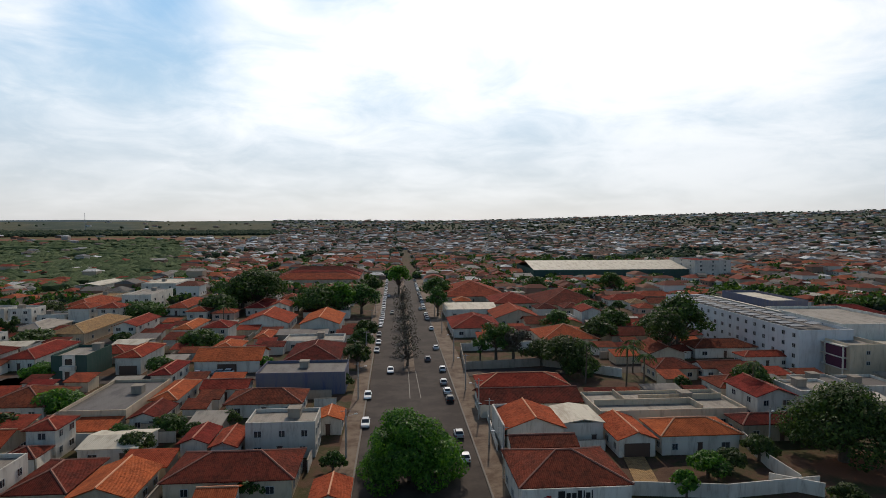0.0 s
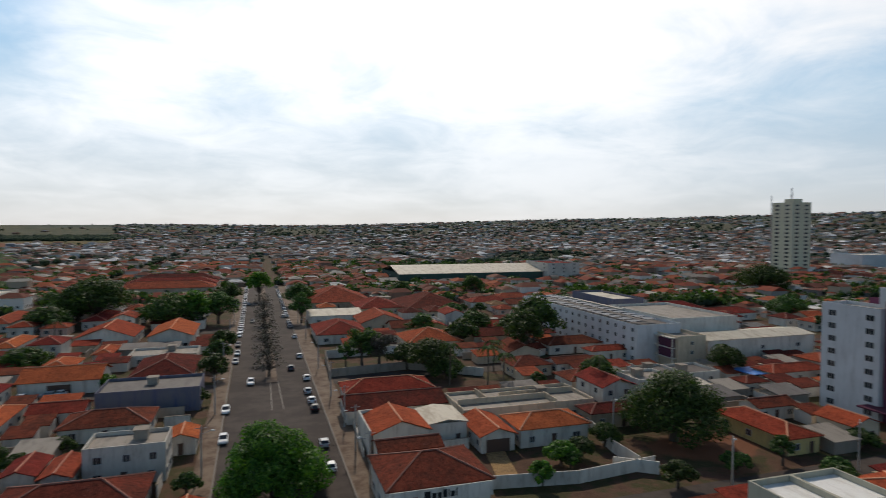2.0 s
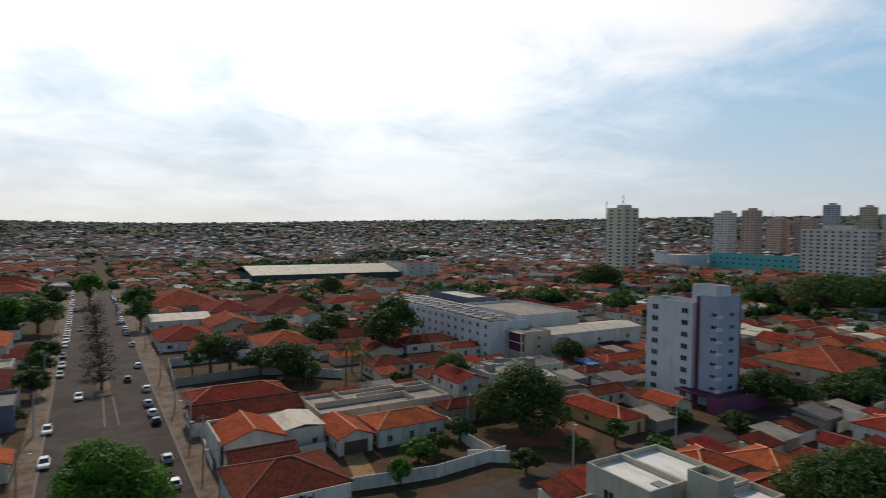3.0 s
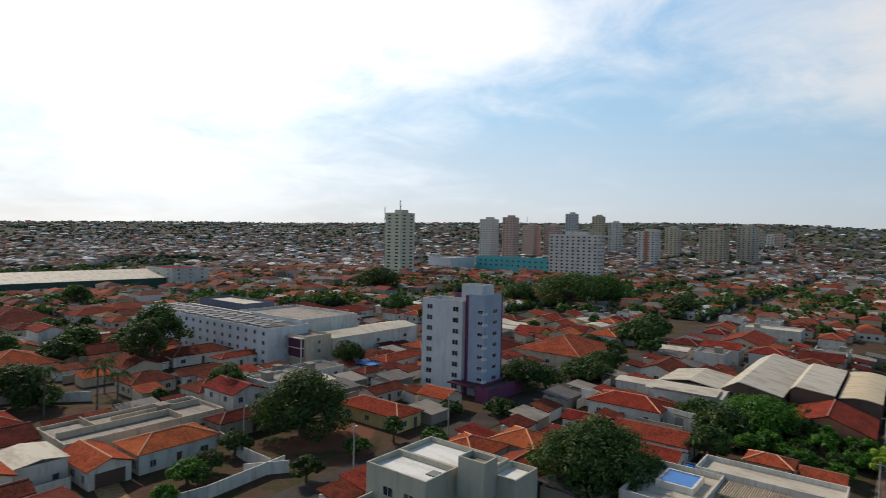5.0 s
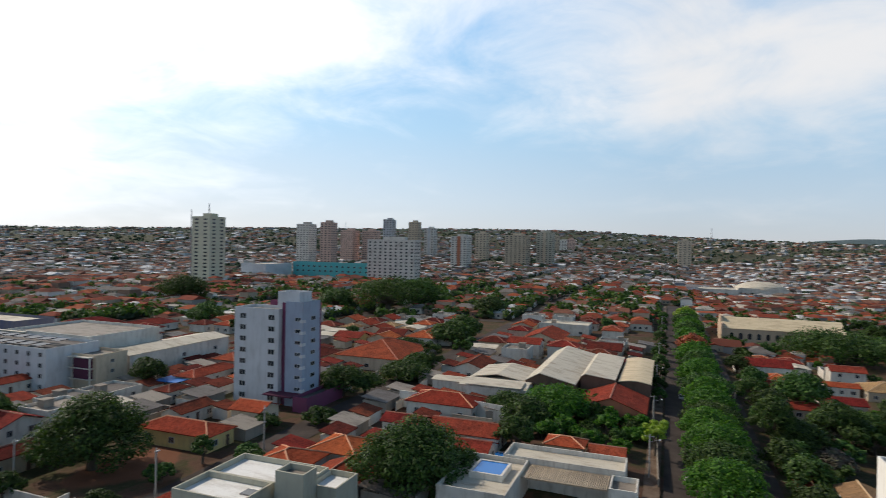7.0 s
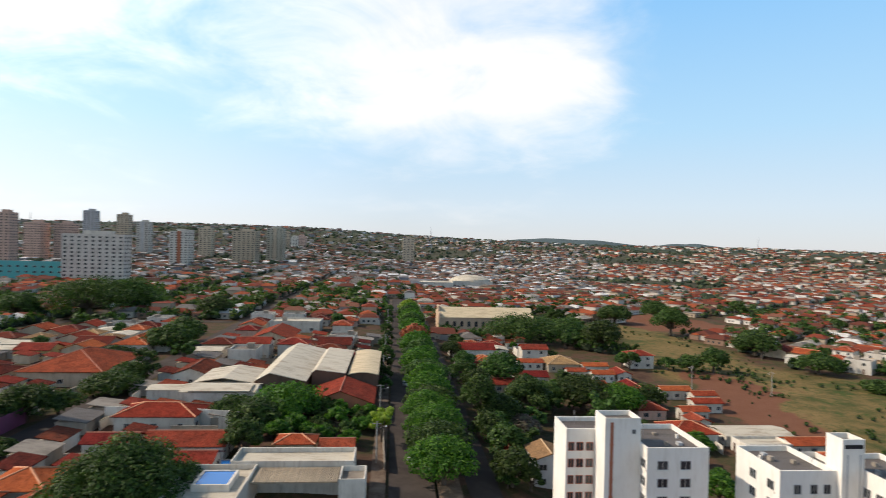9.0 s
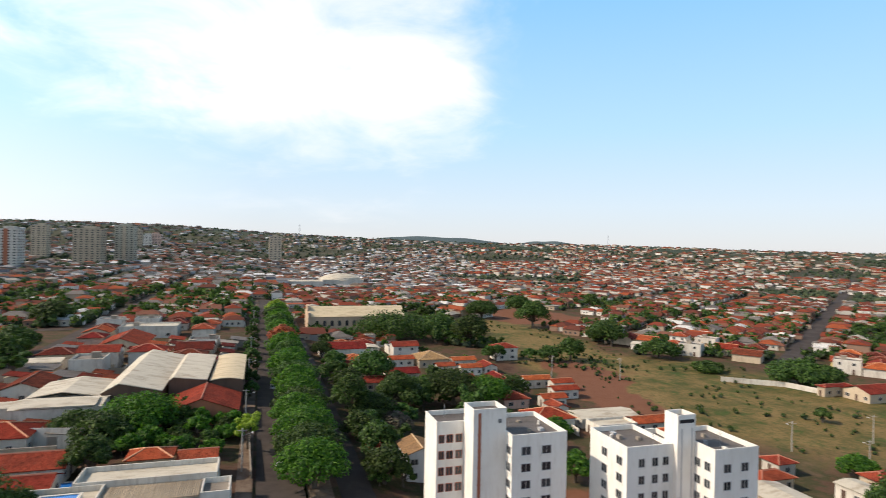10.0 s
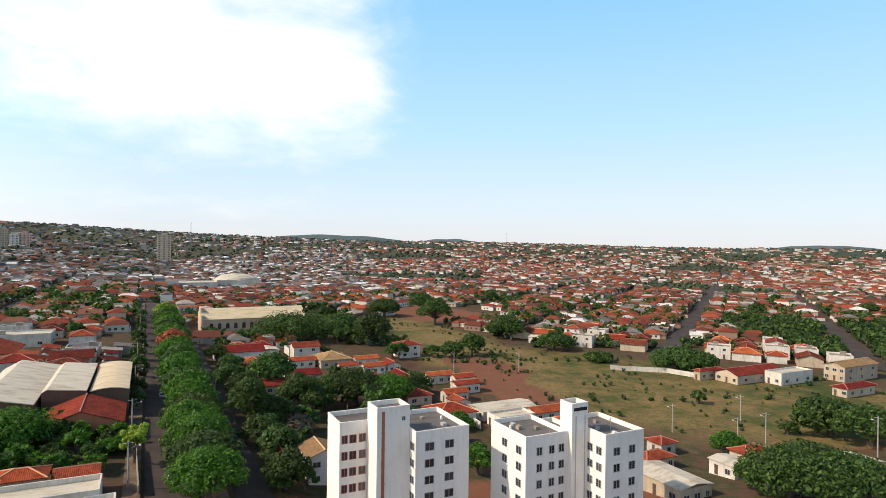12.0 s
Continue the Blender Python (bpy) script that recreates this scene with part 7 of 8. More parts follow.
def near_road(x, y, m):
    if -11.5 - m < x < 20.5 + m and 40 < y < 440:
        return True
    if abs(x - 8 - (y - 440) * 0.02) < 4.5 + m and y >= 440:
        return True
    if 40 < x < 500 and -22 - m < y < 4.5 + m:
        return True
    if y > 40:
        if any(abs(y - c) < 5 + m for c in (76.5, 163, 252, 341, 430)):
            return True
        if any(abs(x - c) < 4.5 + m for c in (-100, -200, 200, 320, 440)) and not (x > 0 and y < 84):
            return True
    return False


def se_road(x, y, m):
    u = (x - 219) * 0.80 + (y + 236) * 0.60
    return any(abs(u + k * 88) < 6.5 + m for k in (0, 1, 2))


def clear(x, y, rx, ry):
    return all(x + rx < a or x - rx > c or y + ry < b or y - ry > d for a, b, c, d in TAKEN)


def in_view(x, y):
    a = math.degrees(math.atan2(-x, y))
    return -157 < a < 36


OPEN = [(170, -170, 85, 62), (120, -205, 82, 58), (225, -145, 62, 38), (330, -150, 95, 36), (420, -210, 62, 46), (88, -65, 34, 44)]
BUSH = [(195, -52, 44, 22), (150, -44, 34, 20), (300, -98, 46, 20), (420, -105, 60, 26), (335, -120, 40, 18)]


def inside(x, y, spots):
    return any(math.hypot((x - a) / c, (y - b) / d) < 1 for a, b, c, d in spots)


RLOT = 320
PROTO = []
for i in range(14):
    kind = ("hip", "gable", "hip", "gable", "hip", "flat", "gable", "hip", "shed", "hip", "gable", "hip", "flat", "hip")[i]
    col = ("red", "orange", "brown", "red", "orange", "grey", "brown", "red", "white", "tan", "red", "brown", "dark", "orange")[i]
    w, d = rng.uniform(8, 11.5), rng.uniform(9, 13.5)
    PROTO.append((kind, col, ("white", "cream", "white", "yellow", "white", "white", "cream", "pink", "white", "white", "white", "cream", "white", "white")[i], w, d, rng.uniform(3.0, 3.8) if i % 5 else 5.8))
built = [None] * len(PROTO)
GREEN = []
LOTBOX = []


def lot_house(x, y, turn, k):
    kind, col, wall, w, d, h = PROTO[k]
    u = max(w, d) / 2 if turn % 180 else 0
    LOTBOX.append((x - (u or w / 2), y - (u or d / 2), x + (u or w / 2), y + (u or d / 2)))
    if built[k] is None:
        built[k] = house(x - w / 2, y - d / 2, x + w / 2, y + d / 2, h, kind, col, wall, wins=2, rng=rng, lot=False, group="houses of the town")
    else:
        copy_thing(built[k], pose(x, y, ground(x, y), 0, 0, turn))


def lots():
    n = 0
    y = 84.0
    while y < 520:
        x = -330.0
        while x < 470:
            px, py = x + rng.uniform(-1, 1), y + rng.uniform(-1.2, 1.2)
            r = math.hypot(px, py)
            x += 11.7
            if not in_view(px, py) or r > RLOT or r < 88 or near_road(px, py, 5.2) or not clear(px, py, 6.2, 6.6):
                continue
            if px < -150 and py > 420:
                continue
            q = rng.random()
            if q < 0.80:
                lot_house(px, py, rng.choice((0, 180)) if q < 0.6 else 90, rng.randrange(len(PROTO)))
                n += 1
            if q > 0.72:
                GREEN.append((px + rng.uniform(-4, 4), py + 6, rng.uniform(0.55, 1.1)))
        y += 12.9
    y = -110.0
    while y < 76:
        x = 105.0
        while x < 480:
            px, py = x + rng.uniform(-1, 1), y + rng.uniform(-1.2, 1.2)
            r = math.hypot(px, py)
            x += 13.0
            if r > RLOT or near_road(px, py, 5.2) or not clear(px, py, 6.2, 6.6) or inside(px, py, OPEN) or inside(px, py, BUSH):
                continue
            q = rng.random()
            if q < (0.82 if py > 0 else 0.6):
                lot_house(px, py, rng.choice((0, 180, 90)), rng.randrange(len(PROTO)))
                n += 1
            if q > (0.75 if py > 0 else 0.3):
                GREEN.append((px + rng.uniform(-5, 5), py + 5.5, rng.uniform(0.6, 1.2)))
        y += 14.6
    # the quarter across the valley, turned to its own streets
    u = -330.0
    while u < 260:
        v = 0.0
        while v < 330:
            px, py = 219 + u * 0.80 + v * 0.60, -236 + u * 0.60 - v * 0.80
            px, py = px + rng.uniform(-1, 1), py + rng.uniform(-1, 1)
            v += 13.2
            r = math.hypot(px, py)
            if r > RLOT + 40 or r < 200 or not in_view(px, py) or se_road(px, py, 5.0) or inside(px, py, OPEN) or inside(px, py, BUSH) or not clear(px, py, 7, 7) or py > -120:
                continue
            q = rng.random()
            if q < 0.86:
                lot_house(px, py, 36.9 + rng.choice((0, 90, 180)), rng.randrange(len(PROTO)))
                n += 1
            if q > 0.8:
                GREEN.append((px + rng.uniform(-5, 5), py + 5, rng.uniform(0.6, 1.1)))
        u += 12.8
    return n


LOTS = lots()

TAKEN += LOTBOX
# lean-tos and sheds that fill the yards
ANNEX = []
for i in range(6):
    V, F = [], []
    w, d, h = 2.4 + 0.35 * i, 2.2 + 0.5 * (i % 3), 2.5 + 0.2 * (i % 2)
    box(V, F, -w, -d, -0.6, w, d, h)
    ANNEX.append((w, d, h, V, F))
first = [None] * 6


def annexes():
    n = 0
    for _ in range(9000):
        a = radians(rng.uniform(-150, 34))
        r = rng.uniform(88, 270)
        x, y = -r * math.sin(a), r * math.cos(a)
        k = rng.randrange(6)
        w, d, h, V, F = ANNEX[k]
        if near_road(x, y, 3.0) or not clear(x, y, w + 0.3, d + 0.3) or inside(x, y, OPEN) or inside(x, y, BUSH) or y < 4:
            continue
        TAKEN.append((x - w, y - d, x + w, y + d))
        n += 1
        if n > 190:
            break
        if first[k] is None:
            top = thing("shed", x, y, ground(x, y), "small plastered back-yard shed with a sloping tiled roof", "shed", "back-yard sheds")
            solid("wall", V, F, WALL[("white", "cream", "concrete")[k % 3]], top)
            w, d = w + 0.35, d + 0.35
            R = [(-w, -d, h), (w, -d, h), (w, d, h + 0.9), (-w, d, h + 0.9)]
            R += [(p, q, z - 0.15) for p, q, z in R]
            solid("roof", R, [(0, 1, 2, 3), (7, 6, 5, 4), (0, 4, 5, 1), (1, 5, 6, 2), (2, 6, 7, 3), (3, 7, 4, 0)], ROOF[("brown", "red", "grey", "brown", "orange", "dark")[k]], top)
            first[k] = top
        else:
            copy_thing(first[k], pose(x, y, ground(x, y)))
    yard = {}
    n = 0
    for _ in range(5000):
        a = radians(rng.uniform(-150, 34))
        r = rng.uniform(90, 230)
        x, y = -r * math.sin(a), r * math.cos(a)
        lon, k = rng.random() < 0.5, rng.randrange(3)
        w = 2.5 + 1.2 * k
        if near_road(x, y, 1.5) or not clear(x, y, w if lon else 0.3, 0.3 if lon else w) or inside(x, y, OPEN) or inside(x, y, BUSH) or y < 4:
            continue
        TAKEN.append((x - (w if lon else 0.2), y - (0.2 if lon else w), x + (w if lon else 0.2), y + (0.2 if lon else w)))
        n += 1
        if n > 110:
            break
        m = pose(x, y, ground(x, y), 0, 0, 0 if lon else 90)
        if k in yard:
            copy_thing(yard[k], m)
        else:
            yard[k] = thing("garden_wall", x, y, ground(x, y), "stained plaster wall between two back yards", "wall", "yard walls")
            yard[k].matrix_basis = m
            bar(yard[k], "wall_panel", -w, -0.1, -0.5, w, 0.1, 2.1, WALL[("white", "concrete", "cream")[k]])
            bar(yard[k], "coping", -w - 0.03, -0.15, 2.1, w + 0.03, 0.15, 2.18, WALL["concrete"])




annexes()

# trees in the yards and the valley, copied from a few grown ones
SORTS = [tree(-70, 640, 7.5, 7.0, None, 900, 21, "leafy yard tree with a rounded green crown", 0.6, lobes_n=10, group="yard trees"),
         tree(-100, 655, 6.0, 6.5, None, 800, 22, "leafy yard tree with a rounded green crown", 0.6, lobes_n=9, group="yard trees"),
         tree(-130, 645, 9.0, 7.5, None, 1000, 23, "tall leafy yard tree with a loose crown", 0.62, lobes_n=12, shape="tall", group="yard trees"),
         tree(-160, 655, 5.0, 5.0, LEAF_BRIGHT, 700, 24, "bright green yard tree with a small crown", 0.5, lobes_n=8, group="yard trees")]
for a, b, c, d in BUSH:
    for _ in range(int(c * d / 60)):
        w, q = rng.uniform(0, 6.28), math.sqrt(rng.random())
        GREEN.append((a + c * q * math.cos(w), b + d * q * math.sin(w), rng.uniform(0.65, 1.15)))
GREEN.sort(key=lambda g: math.hypot(g[0], g[1]))
LATER = []
grown = 0
for px, py, s in GREEN:
    if near_road(px, py, 1.5) or not clear(px, py, 0.4, 0.4) or math.hypot(px, py) < 88:
        continue
    grown += 1
    if grown > 160:
        LATER.append((px, py, s * 3.4))
        continue
    t = copy_thing(rng.choice(SORTS), pose(px, py, ground(px, py) - 0.1, 0, 0, rng.uniform(0, 360)))
    t.scale = (s, s, s * rng.uniform(0.8, 1.1))

# ---- the far town and its trees: past counting ----


def far_town():
    rs = np.random.RandomState(4)
    pts = []
    for _ in range(62000):
        a = radians(rs.uniform(-158, 37))
        r = 318 * math.exp(rs.rand() * math.log(2700 / 318.0))
        x, y = -r * math.sin(a), r * math.cos(a)
        if x < -150 and y > 420 and x < (-0.34 if r < 1250 else -0.2) * y:
            if rs.rand() > 0.03:
                continue
        if inside(x, y, OPEN) or inside(x, y, BUSH):
            continue
        if r < 700 and (near_road(x, y, 5) or not clear(x, y, 6, 6)):
            continue
        if y < -60:
            u, v = (x - 219) * 0.80 + (y + 236) * 0.60, (x - 219) * 0.60 - (y + 236) * 0.80
            turn = radians(36.9)
            if (u + 5.5) % 88 < 14:
                continue
        else:
            u, v, turn = x, y, 0.0
            if (u + 4) % 100 < 10 or (v - 72) % 89 < 9:
                continue
        # settle on a lot of its own
        key = (round(u / 13), round(v / 13), turn)
        if r < 900:
            if key in LOTKEY:
                continue
            LOTKEY.add(key)
            u, v = key[0] * 13 + rs.uniform(-1, 1), key[1] * 13 + rs.uniform(-1, 1)
            if turn:
                x, y = 219 + u * 0.80 + v * 0.60, -236 + u * 0.60 - v * 0.80
            else:
                x, y = u, v
            if not clear(x, y, 6.5, 6.5) or math.hypot(x, y) < 300 or near_road(x, y, 4) or (turn and (u + 9) % 88 < 18) or inside(x, y, OPEN) or inside(x, y, BUSH):
                continue
        if r > 1000 and rs.rand() > 1.0 - 0.72 * smooth(1000, 2100, r):
            continue
        if noise.noise(Vector((x / 260, y / 260, 3))) > 0.26 + 0.15 * (r < 900):
            continue
        pts.append((x, y, r, turn + radians(rs.uniform(-3, 3)), 1.0))
        if r < 1000:
            for _ in range(2):
                pts.append((x + rs.uniform(-6.5, 6.5), y + rs.uniform(-6.5, 6.5), r, turn, rs.uniform(0.3, 0.6)))
    NV, NF, SV, SF, GV, GF = [], [], [], [], [], []
    NWV, NWF, SWV, SWF = [], [], [], []
    for x, y, r, turn, part_size in pts:
        grow = (1.0 + max(0, r - 1200) / 2400) * part_size
        w, d, h = rs.uniform(3.8, 6.3) * grow, rs.uniform(4.2, 6.5) * grow, rs.uniform(2.9, 3.8) if rs.rand() < 0.9 else rs.uniform(5, 7)
        h *= 0.62 + 0.38 * part_size
        z = ground(x, y)
        ct, st = math.cos(turn), math.sin(turn)
        lon = rs.rand() < 0.5
        if lon:
            w, d = d, w

        def put(px, py):
            return (x + px * ct - py * st, y + px * st + py * ct)

        P = [put(-w, -d), put(w, -d), put(w, d), put(-w, d)]
        q = rs.choice((0.35, 0.55, 1.0))
        R = [put(0, -d * q), put(0, d * q)] if w < d else [put(-w * q, 0), put(w * q, 0)]
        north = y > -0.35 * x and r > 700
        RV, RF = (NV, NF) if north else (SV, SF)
        WV, WF = (NWV, NWF) if north else (SWV, SWF)
        b = len(WV)
        WV += [(*p, z - 1.5) for p in P] + [(*p, z + h) for p in P]
        WF += [(b, b + 1, b + 5, b + 4), (b + 1, b + 2, b + 6, b + 5), (b + 2, b + 3, b + 7, b + 6), (b + 3, b, b + 4, b + 7)]
        b = len(RV)
        rise = 0.0 if rs.rand() < 0.12 else min(w, d) * 0.36
        k = 1.1
        RV += [(*put(sx * w * k, sy * d * k), z + h + 0.02) for sx, sy in ((-1, -1), (1, -1), (1, 1), (-1, 1))] + [(*p, z + h + 0.1 + rise) for p in R]
        if w < d:
            RF += [(b, b + 1, b + 4), (b + 1, b + 2, b + 5, b + 4), (b + 2, b + 3, b + 5), (b + 3, b, b + 4, b + 5)]
        else:
            RF += [(b, b + 1, b + 5, b + 4), (b + 1, b + 2, b + 5), (b + 2, b + 3, b + 4, b + 5), (b + 3, b, b + 4)]
        if r < 650 and part_size == 1.0:
            for i in (-0.5, 0.1, 0.6):
                for side in (-1, 1):
                    b = len(GV)
                    for dx_, zz in ((-0.6, 1.0), (0.6, 1.0), (0.6, 2.1), (-0.6, 2.1)):
                        GV.append((*put(side * (w + 0.04), d * i + dx_), z + zz))
                    GF.append((b, b + 1, b + 2, b + 3))
                    b = len(GV)
                    for dx_, zz in ((-0.6, 1.0), (0.6, 1.0), (0.6, 2.1), (-0.6, 2.1)):
                        GV.append((*put(w * i + dx_, side * (d + 0.04)), z + zz))
                    GF.append((b, b + 1, b + 2, b + 3))
    reds = [(0.0, (0.21, 0.045, 0.024)), (0.25, (0.13, 0.040, 0.026)), (0.47, (0.31, 0.075, 0.030)), (0.62, (0.20, 0.085, 0.055)), (0.74, (0.17, 0.155, 0.14)), (0.86, (0.36, 0.33, 0.28)), (0.95, (0.62, 0.60, 0.56))]
    # distance haze is put into the northern roof colours: greyer, less red
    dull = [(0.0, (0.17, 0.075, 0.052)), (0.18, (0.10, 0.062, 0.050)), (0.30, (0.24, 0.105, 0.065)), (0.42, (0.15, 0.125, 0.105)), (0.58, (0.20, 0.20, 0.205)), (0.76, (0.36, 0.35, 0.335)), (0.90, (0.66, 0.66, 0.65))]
    for name, stops, RV, RF, text in (("far_roofs", reds, SV, SF, "countless small red, grey and white roofs of the distant town"), ("far_roofs_north", dull, NV, NF, "countless small haze-greyed roofs of the distant northern town")):
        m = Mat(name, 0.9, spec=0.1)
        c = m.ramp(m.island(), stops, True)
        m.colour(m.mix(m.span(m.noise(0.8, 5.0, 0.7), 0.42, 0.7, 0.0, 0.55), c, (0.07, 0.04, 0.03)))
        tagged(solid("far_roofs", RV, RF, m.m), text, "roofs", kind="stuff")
    pale = [(0.0, (0.54, 0.49, 0.42)), (0.26, (0.42, 0.33, 0.24)), (0.48, (0.25, 0.16, 0.115)), (0.74, (0.72, 0.67, 0.60)), (0.93, (0.30, 0.27, 0.25))]
    # northern walls: the same haze painted in as greyer tones
    hazed = [(0.0, (0.40, 0.365, 0.32)), (0.30, (0.27, 0.21, 0.16)), (0.55, (0.16, 0.11, 0.085)), (0.80, (0.56, 0.55, 0.53)), (0.93, (0.20, 0.21, 0.24))]
    for name, stops, V, F, text in (("far_walls", pale, SWV, SWF, "countless small plastered walls of the distant town"), ("far_walls_north", hazed, NWV, NWF, "countless small haze-greyed walls of the distant northern town")):
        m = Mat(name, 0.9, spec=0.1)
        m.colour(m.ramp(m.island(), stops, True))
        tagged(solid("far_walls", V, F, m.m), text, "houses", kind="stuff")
    tagged(solid("far_windows", GV, GF, GLASS), "countless small dark windows of the distant town", "windows", kind="stuff")


LOTKEY = set()
far_town()


def on_se_street(x, y):
    return y < -60 and ((x - 219) * 0.80 + (y + 236) * 0.60 + 7) % 88 < 14


def far_trees():
    rs = np.random.RandomState(9)
    base = bmesh.new()
    bmesh.ops.create_icosphere(base, subdivisions=1, radius=1.0)
    bv = np.array([v.co[:] for v in base.verts])
    bf = np.array([[v.index for v in f.verts] for f in base.faces])
    base.free()
    VS, FS, QS = [], [], []
    k, n = 0, len(bv)
    spots = [p for p in LATER if not on_se_street(p[0], p[1])]
    scrub = []
    for i in range(36000):
        a = radians(rs.uniform(-158, 37))
        r = 330 * math.exp(rs.rand() * math.log(3500 / 330.0))
        x, y = -r * math.sin(a), r * math.cos(a)
        wood = x < -150 and y > 380 and x < -0.34 * y and r < 1250
        keep = 1.0 if wood else (0.95 if noise.noise(Vector((x / 260, y / 260, 3))) > 0.18 else 0.66)
        if r > 2300:
            keep = 1.0
        if x < -0.2 * y and r > 1250:
            keep = 1.0 if 1480 < r < 1750 else 0.03
        if rs.rand() > keep or inside(x, y, OPEN) or on_se_street(x, y) or (r < 900 and (near_road(x, y, 2) or not clear(x, y, 2, 2))):
            continue
        grove = noise.noise(Vector((x / 170, y / 170, 8))) > 0.12
        (scrub if wood else spots).append((x, y, rs.uniform(1.5, 3.8) * (1.0 + 0.4 * (grove and r > 900) + 0.25 * (grove and r <= 900)) * (1 + max(0, r - 1500) / 6000) * (1.7 if wood else 0.72 if r > 2200 else 1.0)))
    # a dense belt of trees beyond the scrub, and tufts on the dry field
    for i in range(2600):
        a, r = radians(rs.uniform(11, 37)), rs.uniform(1480, 1700)
        spots.append((-r * math.sin(a), r * math.cos(a), rs.uniform(3.0, 5.5)))
    for i in range(620):
        a, b, c, d = FIELD[rs.randint(len(FIELD))]
        w, q = rs.uniform(0, 6.28), math.sqrt(rs.rand())
        x, y = a + c * q * math.cos(w), b + d * q * math.sin(w)
        if noise.noise(Vector((x / 30, y / 30, 1))) > -0.1 and clear(x, y, 1, 1):
            spots.append((x, y, rs.uniform(0.35, 0.5 + 0.9 * rs.rand())))
    # garden trees between the houses of the south-eastern slope
    for i in range(1100):
        a, r = radians(rs.uniform(-157, -98)), rs.uniform(310, 900)
        x, y = -r * math.sin(a), r * math.cos(a)
        if noise.noise(Vector((x / 120, y / 120, 5))) > 0.0 and not (inside(x, y, OPEN) or on_se_street(x, y) or near_road(x, y, 2) or not clear(x, y, 2, 2)):
            spots.append((x, y, rs.uniform(2.2, 4.4)))
    for x, y, s in spots:
        r = math.hypot(x, y)
        z = ground(x, y)
        if r < 650:
            m = 44
            d = rs.normal(size=(m, 3))
            d /= np.linalg.norm(d, axis=1)[:, None]
            lump = 0.75 + 0.35 * np.sin(3 * np.arctan2(d[:, 0], d[:, 1]) + rs.rand() * 6)
            c = d * (s * lump * (0.7 + 0.4 * rs.rand(m)))[:, None] * np.array([1.1, 1.1, 0.7]) + np.array([x, y, z + s * 1.0])
            nn = d + rs.normal(size=(m, 3)) * 0.4
            u = np.cross(nn, rs.normal(size=(m, 3)))
            u /= np.linalg.norm(u, axis=1)[:, None]
            v = np.cross(nn / np.linalg.norm(nn, axis=1)[:, None], u)
            q = s * 0.34
            QS.append(np.stack([c - u * q, c + v * q * 0.7, c + u * q, c - v * q * 0.7], 1).reshape(-1, 3))
            s *= 0.78
        v = bv * (0.75 + 0.5 * rs.rand(n))[:, None] * s * np.array([1.15, 1.15, 0.8]) + np.array([x, y, z + s * 0.75])
        VS.append(v)
        FS.append(bf + k * n)
        k += 1
    m = Mat("far_foliage", 0.9, spec=0.05)
    # greens pulled towards blue-grey to stand for distance haze
    c = m.ramp(m.island(), [(0.0, (0.036, 0.054, 0.036)), (0.5, (0.054, 0.076, 0.046)), (0.85, (0.078, 0.100, 0.054)), (1.0, (0.11, 0.125, 0.06))])
    m.colour(m.mix(m.span(m.noise(0.5, 5.0, 0.7), 0.4, 0.7, 0.0, 0.6), c, (0.030, 0.044, 0.027))).bump(m.noise(0.9, 5.0, 0.75), 1.0, 1.2)
    tagged(solid("far_trees", np.concatenate(VS).tolist(), np.concatenate(FS).tolist(), m.m), "dark green distant trees and woods", "trees", kind="stuff")
    # the pale dry scrub of the north-west hillside
    VS, FS = [], []
    for k, (x, y, s) in enumerate(scrub * 2):
        x, y = x + rs.uniform(-12, 12), y + rs.uniform(-12, 12)
        VS.append(bv * (0.7 + 0.6 * rs.rand(n))[:, None] * s * np.array([1.3, 1.3, 0.55]) + np.array([x, y, ground(x, y) + s * 0.3]))
        FS.append(bf + k * n)
    m = Mat("hillside_scrub", 0.9, spec=0.05)
    c = m.ramp(m.island(), [(0.0, (0.070, 0.100, 0.045)), (0.6, (0.095, 0.125, 0.055)), (1.0, (0.13, 0.15, 0.072))])
    m.colour(m.mix(m.span(m.noise(0.3, 6.0, 0.75), 0.42, 0.68, 0.0, 0.7), c, (0.05, 0.07, 0.032))).bump(m.noise(0.7, 6.0, 0.8), 0.8, 1.0)
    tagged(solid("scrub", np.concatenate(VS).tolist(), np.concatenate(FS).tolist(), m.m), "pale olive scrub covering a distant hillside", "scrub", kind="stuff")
    qs = np.concatenate(QS)
    tagged(solid("far_leaves", qs.tolist(), np.arange(len(qs)).reshape(-1, 4).tolist(), LEAF), "leaf sprays of the trees between distant roofs", "foliage", kind="stuff")


far_trees()


def hill(x, y, length, height, turn, label):
    """A long rounded ridge on the horizon."""
    V, F = [], []
    n, m = 40, 8
    for i in range(n + 1):
        for j in range(m + 1):
            u, v = i / n * 2 - 1, j / m * 2 - 1
            q = max(0.0, 1 - abs(u) ** 2.4) * max(0.0, 1 - v * v)
            p = Vector((u * length / 2, v * 260, 0))
            c, s = math.cos(turn), math.sin(turn)
            V.append((x + p.x * c - p.y * s, y + p.x * s + p.y * c, ground(x, y) - 60 + q * (height + 60 + 9 * noise.noise(Vector((u * 4, v, x))))))
    for i in range(n):
        for j in range(m):
            a = i * (m + 1) + j
            F.append((a, a + m + 1, a + m + 2, a + 1))
    # base colour carries the haze of distance: paler and bluer than woodland
    mt = Mat("hazed_hill", 0.95, spec=0.05)
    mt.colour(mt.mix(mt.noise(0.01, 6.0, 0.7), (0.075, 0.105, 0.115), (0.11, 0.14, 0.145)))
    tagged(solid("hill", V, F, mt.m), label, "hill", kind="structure")


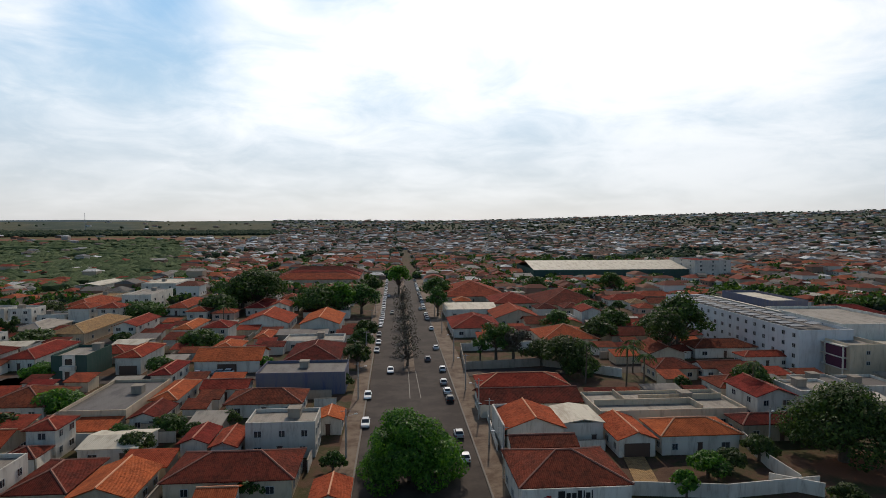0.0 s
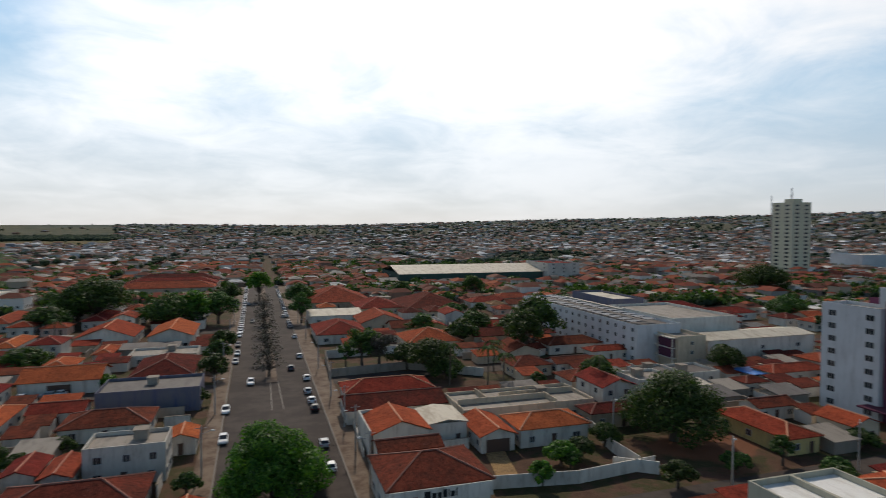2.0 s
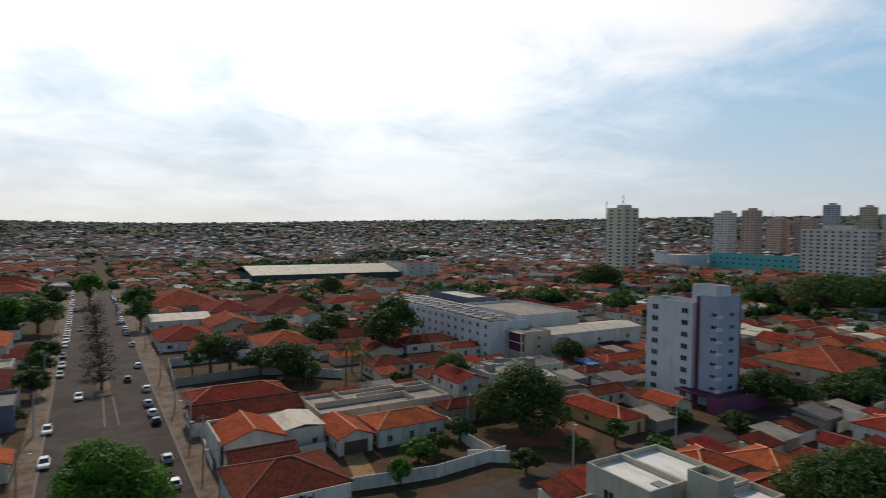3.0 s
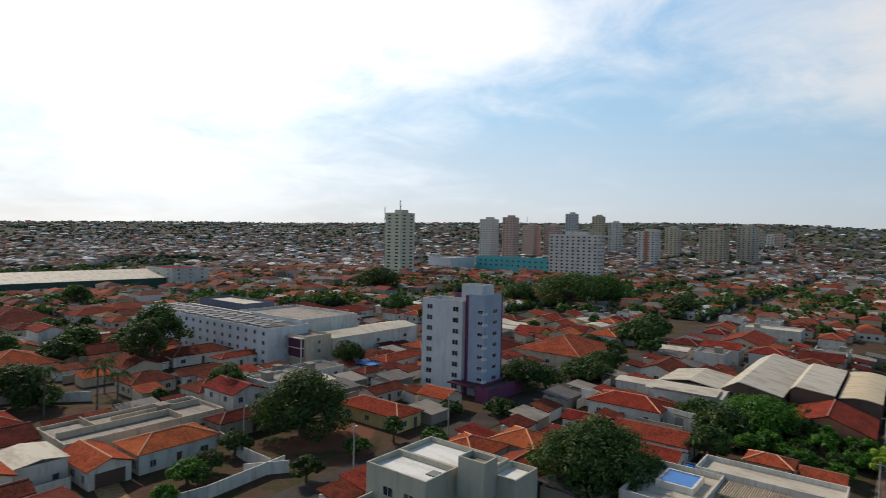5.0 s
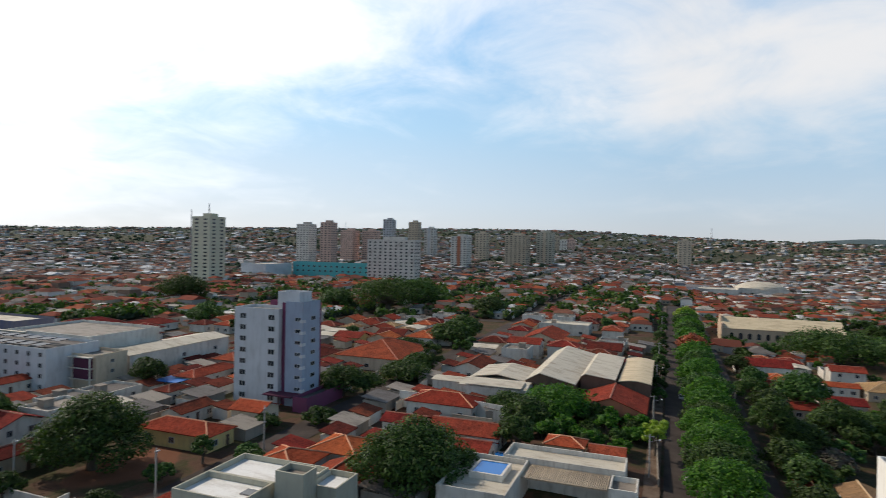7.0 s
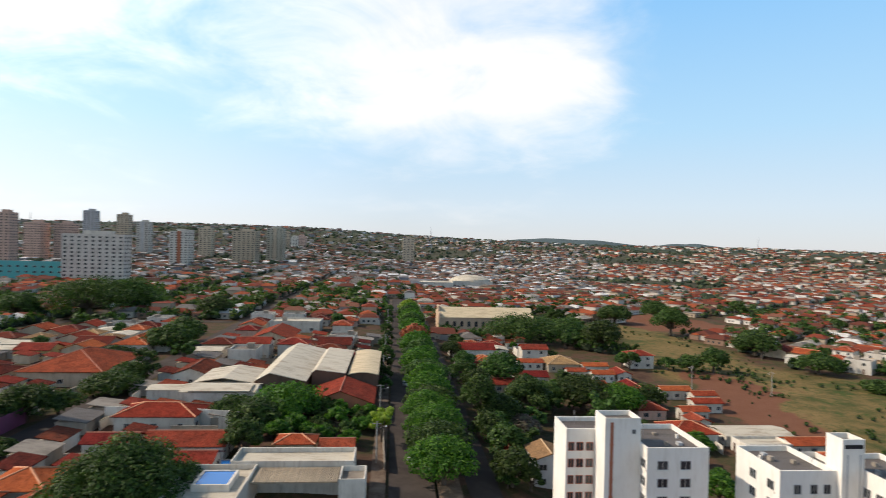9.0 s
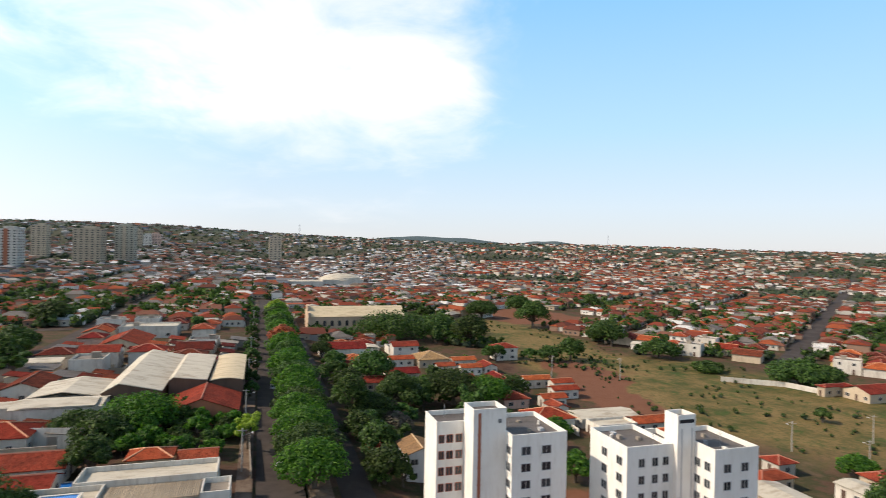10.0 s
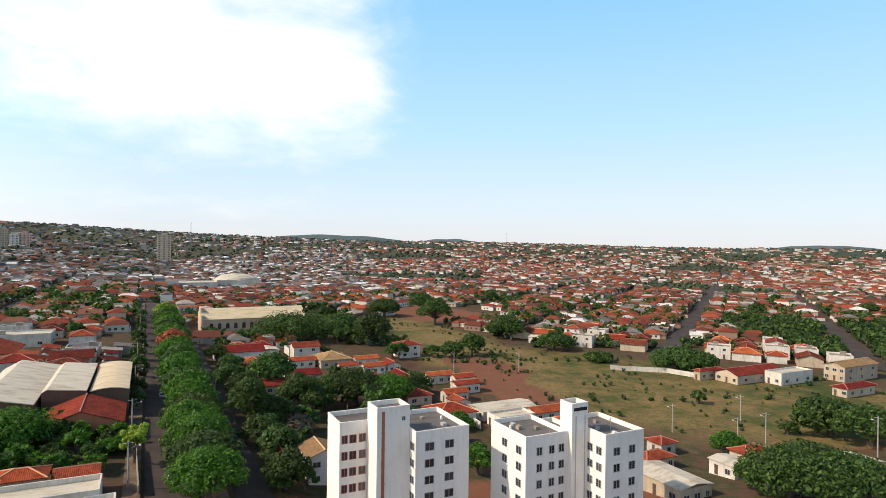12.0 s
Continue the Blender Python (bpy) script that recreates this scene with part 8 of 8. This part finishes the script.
for head, length, high in ((-27, 2600, 36), (-8, 1500, 27), (14, 2200, 32)):
    a = radians(head)
    hill(4300 * math.sin(a), 4300 * math.cos(a), length, high, -a, "low wooded ridge painted haze-blue on the northern horizon")
hill(4150, -1180, 1700, 72, 1.3, "long wooded ridge painted haze-blue on the horizon")
hill(3850, -1950, 1000, 60, 1.1, "low ridge painted haze-blue on the horizon")
hill(2250, -3750, 1200, 58, 0.55, "low ridge painted haze-blue on the horizon")
hill(1150, -4150, 900, 54, 0.3, "low ridge painted haze-blue on the horizon")
